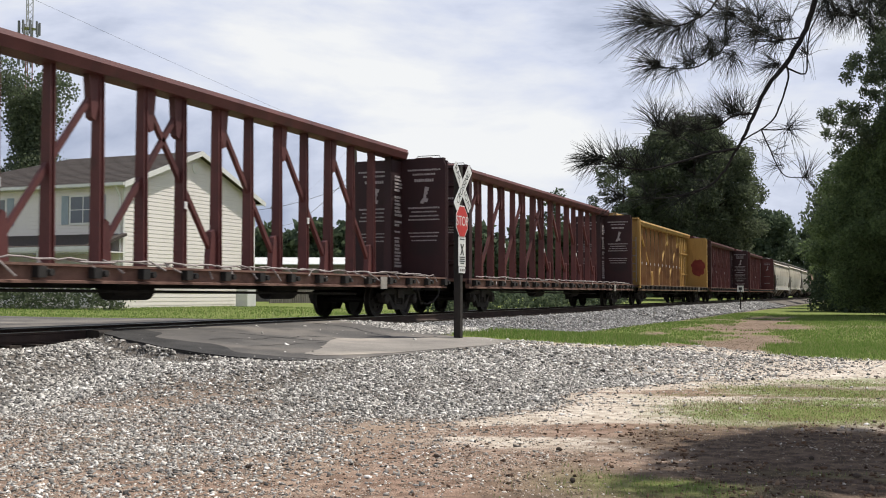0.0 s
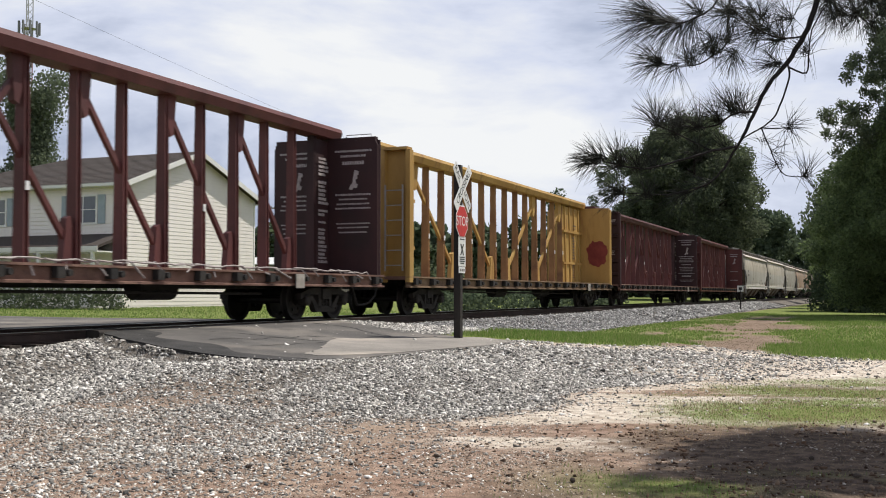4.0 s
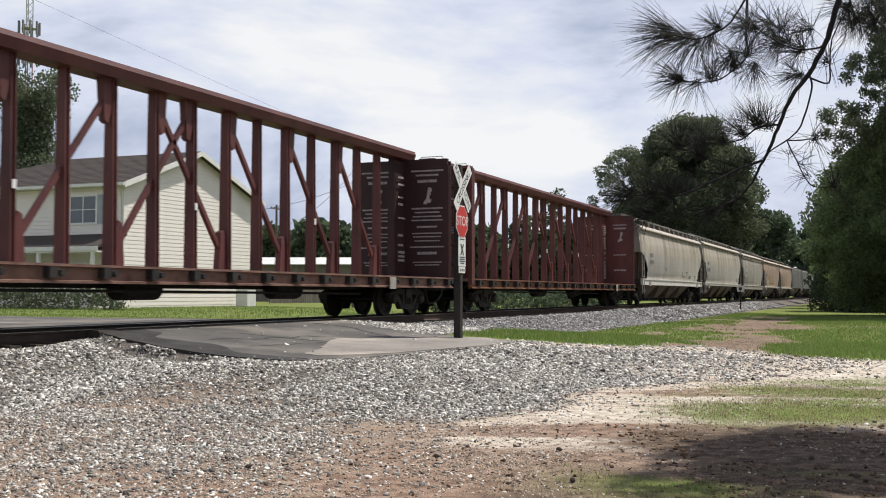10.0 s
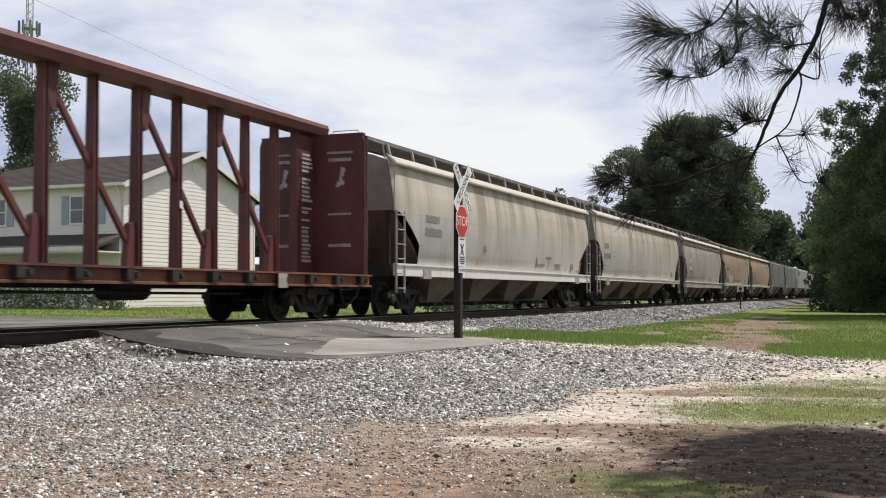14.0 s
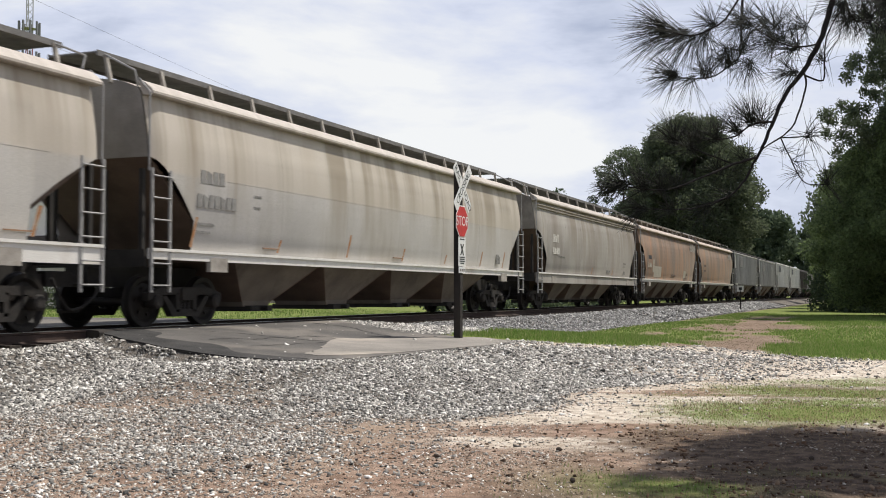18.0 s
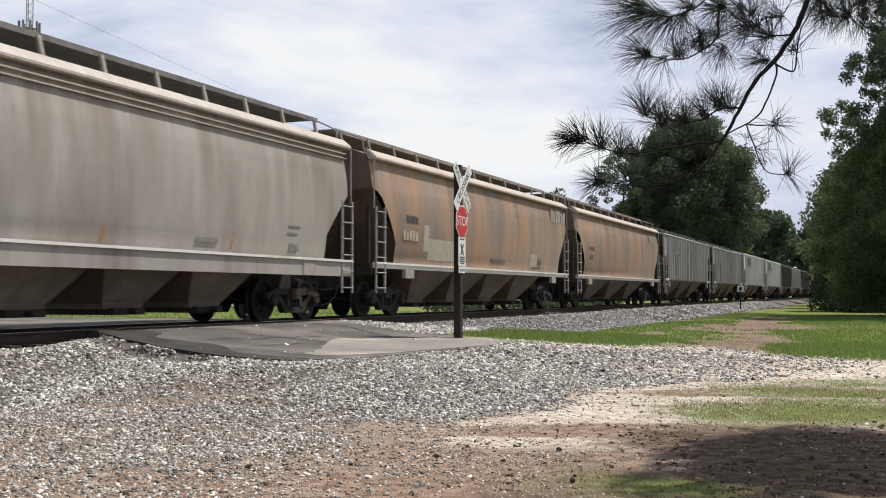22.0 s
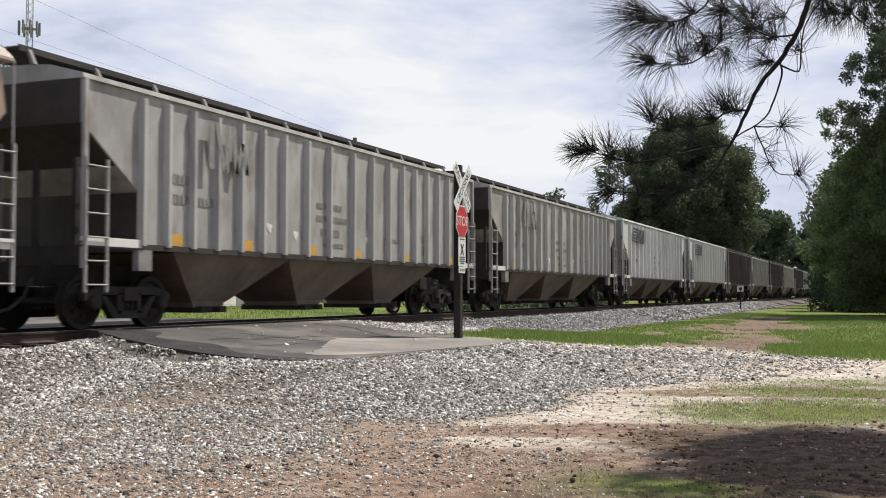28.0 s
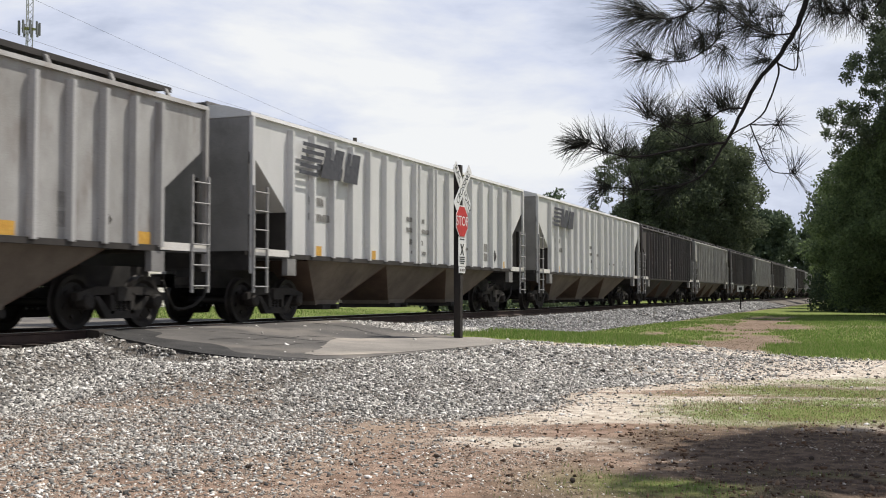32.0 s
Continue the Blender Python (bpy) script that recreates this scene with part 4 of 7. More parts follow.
        if yellow:
            for z in (1.95, 3.35):
                part("rib", Geo().box(-0.19, 0.19, ya, yb, z - 0.05, z + 0.05), paint, panel)
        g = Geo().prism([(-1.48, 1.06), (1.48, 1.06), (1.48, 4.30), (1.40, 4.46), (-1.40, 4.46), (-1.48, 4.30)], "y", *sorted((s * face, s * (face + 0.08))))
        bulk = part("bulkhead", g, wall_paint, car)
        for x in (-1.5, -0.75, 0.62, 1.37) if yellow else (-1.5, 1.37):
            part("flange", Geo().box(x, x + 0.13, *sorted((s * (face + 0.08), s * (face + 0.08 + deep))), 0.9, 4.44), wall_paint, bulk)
        part("cap", Geo().box(-1.42, 1.42, *sorted((s * (face - 0.01), s * (face + 0.09 + deep))), 4.44, 4.52), wall_paint, bulk)
        if yellow:
            ladder = part("ladder", Geo().box(0.78, 0.81, *sorted((s * (e + 0.02), s * (e + 0.06))), 1.2, 3.5), M["galv"], car)
            part("stile", Geo().box(1.29, 1.32, *sorted((s * (e + 0.02), s * (e + 0.06))), 1.2, 3.5), M["galv"], ladder)
            for z in (1.35, 1.75, 2.15, 2.55, 2.95, 3.35):
                part("rung", Geo().tube([(0.80, s * (e + 0.05), z), (1.30, s * (e + 0.05), z)], 0.015, 6), M["galv"], ladder)
        else:
            for z in (1.55, 2.15, 2.75, 3.35, 3.95):
                part("rib", Geo().prism([(s * (face + 0.08), z - 0.09), (s * (face + 0.17), z - 0.05), (s * (face + 0.17), z + 0.05), (s * (face + 0.08), z + 0.09)], "x", -1.37, 1.37), wall_paint, bulk)
            part("grab_iron", Geo().tube([(0.55, s * (face + 0.1), 4.52), (0.57, s * (face + 0.1), 4.60), (1.25, s * (face + 0.1), 4.60), (1.27, s * (face + 0.1), 4.52)], 0.012, 6), M["galv"], bulk)
        if yellow:
            blob = [(0.90 + 0.50 * (0.93 + 0.07 * math.sin(5 * q) + 0.06 * math.sin(11 * q + 1)) * math.copysign(abs(math.cos(q)) ** 0.75, math.cos(q)),
                     2.44 + 0.62 * (0.93 + 0.06 * math.sin(7 * q) + 0.06 * math.cos(13 * q)) * math.copysign(abs(math.sin(q)) ** 0.75, math.sin(q))) for q in np.linspace(0, 6.1, 40)]
            part("graffiti", Geo().prism(blob, "y", *sorted((s * (face - 0.010), s * (face - 0.006)))), M["red_patch"], bulk, "red painted patch")
            if s > 0:
                rows = [(yb - 1.45, yb - 0.95, 1.30 + 0.11 * k, 1.34 + 0.11 * k) for k in range(6)] + [(yb - 1.45, yb - 0.98 - 0.06 * (k % 3), 2.15 + 0.13 * k, 2.22 + 0.13 * k) for k in range(8)]
                bars(panel, 0.150, rows + [(yb - 1.40, yb - 0.90, 3.62, 3.68), (yb - 1.34, yb - 0.96, 3.50, 3.54)], M["brown_ink"])
        else:
            rr = random.Random(9)
            if s > 0:
                # warnings on both halves of the bulkhead, each with a bent arrow shape
                text = ((4.16, 0.05, 0.52), (4.03, 0.055, 0.36), (3.84, 0.085, 0.31), (3.06, 0.05, 0.50), (2.95, 0.04, 0.40), (2.83, 0.04, 0.46), (2.72, 0.04, 0.50), (2.52, 0.055, 0.32), (2.34, 0.035, 0.48),
                        (2.24, 0.035, 0.44), (2.12, 0.035, 0.40), (1.94, 0.04, 0.54), (1.74, 0.08, 0.31), (1.50, 0.03, 0.46), (1.42, 0.03, 0.40))
                for mid in (0.80, -0.80):
                    bars(bulk, face - 0.002, [(mid - w, mid + w, z, z + h) for z, h, w in text if (z in (4.03, 3.84, 2.52, 1.74) if sill_paint else not cables or z > 1.95 and z != 2.52)], M["faint"], facing="y")
                    part("emblem", Geo().prism([(mid + a, z) for a, z in ((0.04, 3.70), (0.16, 3.67), (0.15, 3.58), (0.11, 3.57), (0.12, 3.48), (0.07, 3.46), (0.08, 3.36), (0.14, 3.34), (0.10, 3.24), (0.02, 3.26), (-0.02, 3.20), (-0.12, 3.22), (-0.06, 3.34), (-0.02, 3.36))], "y", face - 0.008, face - 0.002), M["faint"], bulk)
                # short lines of writing, one under another, on the end panel
                z = 4.0
                while z > 1.4:
                    h = rr.uniform(0.05, 0.075)
                    w = rr.uniform(0.30, 0.52)
                    if cables or sill_paint or rr.random() < 0.35:
                        bars(panel, 0.145, [(10.52, 10.52 + w, z - h, z)], M["faint"])
                    z -= h + rr.choice((0.035, 0.035, 0.05, 0.13))
            else:
                bars(bulk, -face - 0.082, [(0.95, 1.25, 4.10, 4.15), (0.92, 1.22, 4.03, 4.07), (0.70, 1.05, 3.50, 3.56), (0.62, 1.20, 2.62, 2.66), (0.62, 1.16, 2.54, 2.58), (0.62, 1.20, 2.46, 2.50)], M["faint"], facing="y")
        coupler(car, s * e, s)
    part("data_plate", Geo().box(1.56, 1.58, e - 4.5, e - 4.15, 0.72, 1.02), M["jack"], car, "pale stencil plate")
    for y in (-2.2, 3.0):
        part("brake_tank", Geo().tube([(0.5, y, 0.68), (0.5, y + 1.1, 0.68)], 0.2, 12), M["under"], car)
    part("brake_rod", Geo().tube([(0.9, -7, 0.66), (0.7, 7, 0.60)], 0.03, 6), M["under"], car)
    if cables:  # slack tie-down cables that lie along the edge of the deck
        rc = random.Random(23)
        for k in range(26):
            y = -e + 0.6 + k * (2 * e - 1.8) / 26
            n, z = 7, rc.uniform(1.09, 1.13)
            run = [(1.40 + rc.uniform(0, 0.10), y + rc.uniform(1.0, 1.9) * q / n, z + rc.uniform(-0.012, 0.035)) for q in range(n)]
            run[-1] = (1.54, run[-1][1], rc.uniform(0.84, 1.0))
            part("tie_down_cable", Geo().tube(run, 0.017, 5), M["cable"], car)
    bogie(car, -e + 2.3)
    bogie(car, e - 2.3)
    return car


def side_ladder(car, y0, y1, z0, z1, x=1.58, n=6, name="ladder", material="galv"):
    ladder = part(name, Geo().box(x - 0.012, x + 0.03, y0 - 0.024, y0 + 0.024, z0, z1), M[material], car)
    part("stile", Geo().box(x - 0.012, x + 0.03, y1 - 0.024, y1 + 0.024, z0, z1), M[material], ladder)
    rung = Geo().tube([(x + 0.04, y0, 0), (x + 0.04, y1, 0)], 0.016, 6).mesh("rung", M[material])
    for k in range(n):
        part("rung", rung, None, ladder, m=pose(0, 0, z0 + 0.12 + (z1 - z0 - 0.25) * k / (n - 1)))
    return ladder


def bays(car, e, count, z_top, inset, material, bottom=0.33):
    """The hopper bays under the body: each a funnel that narrows downwards."""
    y0, y1 = -e + inset, e - inset
    w = (y1 - y0) / count
    for k in range(count):
        a, b = y0 + k * w, y0 + (k + 1) * w
        c = (a + b) / 2
        vs = []
        for z, h0, h1, x in ((z_top, a, b, 1.36), (bottom + 0.12, c - 0.55, c + 0.55, 0.72), (bottom, c - 0.5, c + 0.5, 0.70)):
            vs += [(-x, h0, z), (x, h0, z), (x, h1, z), (-x, h1, z)]
        fs = [(0, 1, 2, 3), (11, 10, 9, 8)] + [(4 * i + j, 4 * i + (j + 1) % 4, 4 * i + 4 + (j + 1) % 4, 4 * i + 4 + j) for i in (0, 1) for j in range(4)]
        bay = part("hopper_bay", Geo().add(vs, fs), material, car)
        # slope sheets laid over each bay in darker brown, for shade between bays
        for i0, i1, s in ((0, 1, -1), (3, 2, 1)):
            q = [Vector(vs[i]) for i in (i0, i1, i1 + 4, i0 + 4)]
            q2 = [p + Vector((0, s * 0.02, -0.02)) for p in q]
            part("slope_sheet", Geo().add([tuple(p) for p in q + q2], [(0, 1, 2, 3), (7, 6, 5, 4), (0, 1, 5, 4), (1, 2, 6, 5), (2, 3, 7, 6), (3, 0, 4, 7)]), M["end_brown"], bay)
        gate = Geo().box(-0.85, 0.85, c - 0.42, c + 0.42, bottom - 0.10, bottom + 0.02)
        gate.tube([(0.85, c, bottom - 0.04), (1.02, c, bottom - 0.04)], 0.05, 8)
        part("outlet_gate", gate, M["under"], bay)


def hopper_ends(car, e, L, z_plate, paint, ladder="galv"):
    for s in (-1, 1):
        g = Geo().box(-1.45, 1.45, *sorted((s * (e - 0.1), s * (e + 0.0))), z_plate - 0.30, z_plate)
        g.box(-0.25, 0.25, *sorted((s * (e - 3.2), s * e)), 0.72, 1.1)
        part("end_sill", g, M["under"], car)
        for x in (-1.35, -0.55, 0.55, 1.35):
            part("end_post", Geo().box(x - 0.04, x + 0.04, *sorted((s * (e - 0.10), s * (e - 0.02))), z_plate, 2.75), M["under"], car)
        side_ladder(car, *sorted((s * (e - 0.02), s * (e - 0.52))), 0.62, 2.75, material=ladder)
        coupler(car, s * e, s)
        bogie(car, s * (e - 1.75))


def running_board(car, e, z, material, bracket, half=0.55, foot=0.34, step_y=1.6):
    """The walkway along the roof, on upright brackets."""
    h = half
    g = Geo().prism([(-h, z - 0.05), (-h + 0.03, z - 0.05), (-h + 0.03, z), (h - 0.03, z), (h - 0.03, z - 0.05), (h, z - 0.05), (h, z + 0.05), (h - 0.03, z + 0.05), (h - 0.03, z + 0.03), (-h + 0.03, z + 0.03), (-h + 0.03, z + 0.05), (-h, z + 0.05)], "y", -e - 0.05, e + 0.05)
    board = part("running_board", g, material, car)
    n = round(2 * e / step_y)
    for k in range(n + 1):
        y = -e + 0.15 + (2 * e - 0.3) * k / n
        part("bracket", Geo().prism([(half - 0.02, z), (half + 0.03, z), (half + 0.16, z - foot), (half + 0.08, z - foot)], "y", y - 0.035, y + 0.035), bracket, board)


def cylinder_hopper(L, label, paint, text=None, deep_sill=False, roof="roof_rail", count=4, rust=(), cut=3.2, inset=1.15, patches=(), sill_h=0.13, seam=False, lips=False, lift=0.0, walk_z=4.70, board="grate"):
    """A covered hopper with smooth bulging sides."""
    e = L / 2 - 0.85
    car = thing("covered_hopper", label, "railway car", group="freight cars of the train")
    zs, ze = 1.36, 3.98 + lift
    BO = 0.06

    def bulge(z):
        t = (z - zs) / (ze - zs)
        return 1.49 + 0.105 * math.sin(math.pi * min(1, max(0, t)) ** 0.9) - 0.07 * max(0, min(1, t) - 0.7) / 0.3

    def under(a):
        """Height of the body's lower edge at a metres from its end."""
        return lerp(cut, 1.9, min(1, max(0, a / inset)) ** 1.35) if a < inset - 0.001 else zs

    g = Geo()
    offs = [0.0, 0.05] + [inset * q for q in (0.12, 0.25, 0.4, 0.55, 0.7, 0.85, 0.95)] + [inset - 0.002, inset]
    ys = [-e + BO + o for o in offs] + [e - BO - o for o in offs[::-1]]
    rings, n = [], 12
    for y in ys:
        a = min(y + e - BO, e - BO - y)
        zb = under(a)
        pull = 0.10 * max(0, 1 - a / 0.2)
        half = [(bulge(zb + (ze - zb) * k / n) - pull, zb + (ze - zb) * k / n) for k in range(n + 1)]
        roofline = [(1.36 - pull, 4.06 + lift), (0.9, 4.2 + lift), (0.45, 4.27 + lift), (0.0, 4.29 + lift)]
        prof = half + roofline
        rings.append([(x, y, z) for x, z in prof] + [(-x, y, z) for x, z in prof[::-1][1:]])
    w = len(rings[0])
    vs = [p for r in rings for p in r]
    fs = [(i * w + k, i * w + (k + 1) % w, (i + 1) * w + (k + 1) % w, (i + 1) * w + k) for i in range(len(rings) - 1) for k in range(w - 1)]
    g.add(vs, fs)
    body = part("body", g, paint, car, smooth=40)
    for i, s in ((0, -1), (len(rings) - 1, 1)):
        y = ys[i]
        ring = rings[i]
        cap = Geo().add([(x * 0.99, y + s * 0.012, z) for x, _, z in ring], [tuple(range(w))])
        slope = [(1.44, y, cut), (-1.44, y, cut), (-1.40, y - s * 2.3, 1.2), (1.40, y - s * 2.3, 1.2)]
        low = Geo().add([slope[0], slope[1], slope[2], slope[3], *[(p[0], p[1] - s * 0.12, p[2]) for p in slope]], [(0, 1, 2, 3), (4, 5, 6, 7), (0, 1, 5, 4), (2, 3, 7, 6), (1, 2, 6, 5), (0, 3, 7, 4)])
        # end sheets are darker than the sides: their shade is in the colour
        part("end_sheet", cap, M["end_mid"] if paint is not M["rust_hop"] else M["end_brown"], body, "upper end sheet, darkened for shade")
        part("slope_sheet", low, M["end_brown"], body, "brown sloping end sheet, darkened for shade")
    for x in (1, -1):
        part("roof_rail", Geo().prism([(x * p, z + lift) for p, z in ((1.36, 3.92), (1.55, 3.92), (1.575, 3.94), (1.575, 3.98), (1.52, 4.04), (1.42, 4.12), (1.34, 4.17), (1.26, 4.185))], "y", -e + 0.04, e - 0.04), M[roof], body, "pale roof rail")
        h = 0.36 if deep_sill else sill_h
        sill = Geo().box(*sorted((x * 1.50, x * 1.585)), -e + 0.02, e - 0.02, 1.36 - h, 1.36)
        sill.box(*sorted((x * 1.50, x * 1.62)), -e + 0.02, e - 0.02, 1.33, 1.38)
        part("side_sill", sill, M["stripe"] if not deep_sill else M["grey_hop"], car, "pale side sill")
        if deep_sill:
            part("sill_stripe", Geo().box(*sorted((x * 1.622, x * 1.628)), -e + 0.02, e - 0.02, 1.33, 1.38), M["stripe"], car, "white stripe")
        for s in (-1, 1):
            part("jacking_pad", Geo().box(*sorted((x * 1.50, x * 1.60)), *sorted((s * (e - 1.75), s * (e - 2.3))), 1.0, 1.26), M["jack"], car)
    running_board(car, e + 0.12, walk_z, M[board], M["jack"] if board == "grate" else M[board], foot=0.5)
    for s in (-1, 1):
        g = Geo().tube([(1.2, s * (e - 0.15), 4.05), (1.2, s * (e - 0.02), 4.45), (0.55, s * (e - 0.02), walk_z)], 0.02, 6)
        g.tube([(1.54, s * (e + 0.0), 2.7), (1.54, s * (e + 0.0), 3.95 + lift), (1.3, s * (e - 0.02), 4.2 + lift)], 0.018, 6)
        part("grab_rail", g, M["galv"], car)
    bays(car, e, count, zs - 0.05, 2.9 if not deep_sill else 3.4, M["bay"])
    hopper_ends(car, e, L, 1.36, paint)
    for y in rust:
        h, k = 1.85 + 0.16 * math.sin(7 * y), -e + y
        line = [(bulge(lerp(1.44, h, q / 4)) + 0.002, lerp(k, k + 0.10, q / 4), lerp(1.44, h, q / 4)) for q in range(5)]
        vs = [p for x, yy, z in line for p in ((x, yy, z), (x, yy + 0.085 - 0.01 * math.sin(9 * z), z))]
        part("rust_mark", Geo().add(vs, [(2 * q, 2 * q + 1, 2 * q + 3, 2 * q + 2) for q in range(4)]), M["rust_streak"], body, "orange rust strip")
        if seam and math.sin(5 * y) > 0.1:
            part("scratch", Geo().box(1.55, bulge(1.52) + 0.004, k - 0.55, k + 0.02, 1.505, 1.525), M["rust_mark"], body)
    def skin(a, b, z0, z1, lift=0.004):
        """A patch that lies on the bulging side."""
        vs = [(bulge(lerp(z0, z1, q / 6)) + lift, y, lerp(z0, z1, q / 6)) for q in range(7) for y in (-e + a, -e + b)]
        return Geo().add(vs, [(2 * q, 2 * q + 1, 2 * q + 3, 2 * q + 2) for q in range(6)])

    for a, b, z0, z1 in patches:
        part("patch", skin(a, b, z0, z1), M["pale_patch"], body, "faded cream paint patch")
    for x in (1, -1):
        z = 2.72
        if seam:
            part("weld_seam", Geo().box(*sorted((x * (bulge(z) - 0.01), x * (bulge(z) + 0.003))), -e + 1.2, e - 1.2, z - 0.005, z + 0.005), paint, body)
        if lips:
            for z0, out in ((3.79 + lift, 1.535), (3.68 + lift, 1.545)):
                part("roof_lip", Geo().box(*sorted((x * 1.40, x * out)), -e + 0.24, e - 0.24, z0, z0 + 0.022), M["roof_rail"], body)
        for k in range(1, 6):
            y = -e + 1.4 + (2 * e - 2.8) * k / 6
            part("panel_seam", Geo().tube([(x * (bulge(1.42 + 0.2 * q) - 0.003), y, 1.42 + 0.2 * q) for q in range(13)], 0.006, 5), paint, body)
    for lines, ink in text or []:
        for a, b, z0, z1 in lines:
            bars(body, max(bulge(z0), bulge(z1)) + 0.002, [(-e + a, -e + b, z0, z1)], M[ink])
    return car


def rib_hopper(L, label, paint, end_paint, emblem=0, tags="orange", places=None, rib_paint=None, top=4.0):
    """A covered hopper with flat ribbed sides."""
    rib_paint = rib_paint or paint
    e = L / 2 - 0.85
    car = thing("covered_hopper", label, "railway car", group="freight cars of the train")
    zb, ze, c = 1.38, top, 1.42
    places = [-e + a for a in places] + [e - a for a in places[::-1]]
    up = top - 4.0
    outline = [(-e, 3.3 + up), (-e, ze), (e, ze), (e, 3.3 + up), (e - c, 2.3), (e - c, zb), (-e + c, zb), (-e + c, 2.3)]
    body = part("body", Geo().prism(outline, "x", -1.5, 1.5), paint, car)
    roof = Geo().prism([(p, z + up) for p, z in ((-1.56, 3.99), (1.56, 3.99), (1.54, 4.07), (0.9, 4.24), (0.4, 4.28), (-0.4, 4.28), (-0.9, 4.24), (-1.54, 4.07))], "y", -e - 0.03, e + 0.03)
    part("roof", roof, paint, body)
    for x in (1, -1):
        for y in places:
            part("rib", Geo().prism([(x * 1.5, y - 0.060), (x * 1.63, y - 0.042), (x * 1.63, y + 0.042), (x * 1.5, y + 0.060)], "z", zb + 0.02, ze - 0.1), rib_paint, body)
        part("corner_post", Geo().box(*sorted((x * 1.5, x * 1.57)), -e, -e + 0.09, 1.0, ze), paint, body)
        part("corner_post", Geo().box(*sorted((x * 1.5, x * 1.57)), e - 0.09, e, 1.0, ze), paint, body)
        part("side_sill", Geo().box(*sorted((x * 1.46, x * 1.57)), -e, e, zb - 0.05, zb + 0.05), M["end_dark"], body)
        for s in (-1, 1):
            part("sill_end", Geo().box(*sorted((x * 1.50, x * 1.58)), *sorted((s * e, s * (e - c))), zb - 0.02, zb + 0.12), M["stripe"], body)
            part("jacking_pad", Geo().box(*sorted((x * 1.46, x * 1.59)), *sorted((s * (e - c + 0.1), s * (e - c - 0.25))), 0.98, 1.33), M["end_grey"], car)
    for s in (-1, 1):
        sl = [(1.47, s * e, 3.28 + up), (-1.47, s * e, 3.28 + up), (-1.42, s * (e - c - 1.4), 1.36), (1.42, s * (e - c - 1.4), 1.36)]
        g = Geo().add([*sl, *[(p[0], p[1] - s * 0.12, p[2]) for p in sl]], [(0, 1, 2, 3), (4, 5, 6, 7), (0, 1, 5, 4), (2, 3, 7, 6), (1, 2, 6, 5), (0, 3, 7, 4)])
        # slope sheet coloured near black for the shade inside the end
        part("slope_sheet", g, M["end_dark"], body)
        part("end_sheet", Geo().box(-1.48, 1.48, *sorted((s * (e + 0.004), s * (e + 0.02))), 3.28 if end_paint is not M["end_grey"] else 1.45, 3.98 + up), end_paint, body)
        # dark cover over the body's grey end face, painted for shade in the recess
        part("back_sheet", Geo().box(-1.49, 1.49, *sorted((s * (e - c + 0.004), s * (e - c + 0.016))), 1.30, 2.30), M["end_dark"], body, "dark inner sheet, shade put into its colour")
    if tags:
        for k in (1, 4, 7, 9, 12, 16):
            y = places[k] + 0.10
            g = Geo().box(1.502, 1.508, y, y + 0.42, zb + 0.06, zb + 0.27)
            part("reflector", g, M["orange"], body, "orange reflective patch")
    running_board(car, e + (0.0 if emblem == 2 else 0.25), 4.30 + up if emblem == 2 else 4.50, M["end_dark"] if emblem != 2 else M["grate"], M["end_grey"], 0.5, 0.06 if emblem == 2 else 0.25)
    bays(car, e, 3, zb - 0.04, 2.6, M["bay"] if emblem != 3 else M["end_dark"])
    hopper_ends(car, e, L, 1.36, paint)
    yl = -e + c
    if emblem == 1:
        o = -e
        strokes = [[(3.25, 2.9), (3.42, 2.9), (3.42, 3.8), (3.25, 3.8)], [(3.42, 3.8), (3.55, 3.8), (3.83, 2.9), (3.68, 2.9)], [(3.78, 2.9), (3.90, 2.9), (3.90, 3.8), (3.78, 3.8)],
                   [(3.95, 3.8), (4.12, 3.8), (4.24, 2.9), (4.10, 2.9)], [(4.10, 2.9), (4.24, 2.9), (4.42, 3.5), (4.30, 3.5)], [(4.30, 3.5), (4.42, 3.5), (4.60, 2.9), (4.46, 2.9)], [(4.46, 2.9), (4.60, 2.9), (4.80, 3.8), (4.64, 3.8)]]
        for st in strokes:
            part("emblem_stroke", Geo().prism([(o + p, q) for p, q in st], "x", 1.632, 1.636), M["grey_ink"], body, "faded dark paint stroke")
    if emblem == 2:
        shapes = [[(1.70 + 0.04 * k, 3.16 + 0.155 * k), (2.55 + 0.08 * k, 3.16 + 0.155 * k), (2.57 + 0.08 * k, 3.245 + 0.155 * k), (1.72 + 0.04 * k, 3.245 + 0.155 * k)] for k in range(5)]
        shapes.append([(2.66, 3.16), (3.54, 3.16), (3.78, 3.86), (3.36, 3.86), (3.26, 3.60), (3.10, 3.60), (3.18, 3.86), (2.90, 3.86)])
        shapes.append([(3.72, 3.16), (4.42, 3.16), (4.60, 3.86), (4.22, 3.86), (4.14, 3.56), (4.04, 3.56), (4.12, 3.86), (3.96, 3.86)])
        for st in shapes:
            part("emblem_shape", Geo().prism([(-e + p, q) for p, q in st], "x", 1.632, 1.638), M["ink"], body, "black emblem shape")
    bars(body, 1.508, [(yl + 0.9, yl + 1.6, 2.55, 2.72), (yl + 0.9, yl + 2.2, 2.2, 2.36)], M["grey_ink"])
    bars(body, 1.508, [(yl + 6.1, yl + 7.3, 2.5, 2.62), (yl + 6.1, yl + 7.6, 2.22, 2.34), (yl + 6.3, yl + 7.2, 1.9, 2.05), (yl + 6.4, yl + 7.4, 1.65, 1.74), (yl + 9.6, yl + 10.6, 1.9, 1.98)], M["grey_ink"])
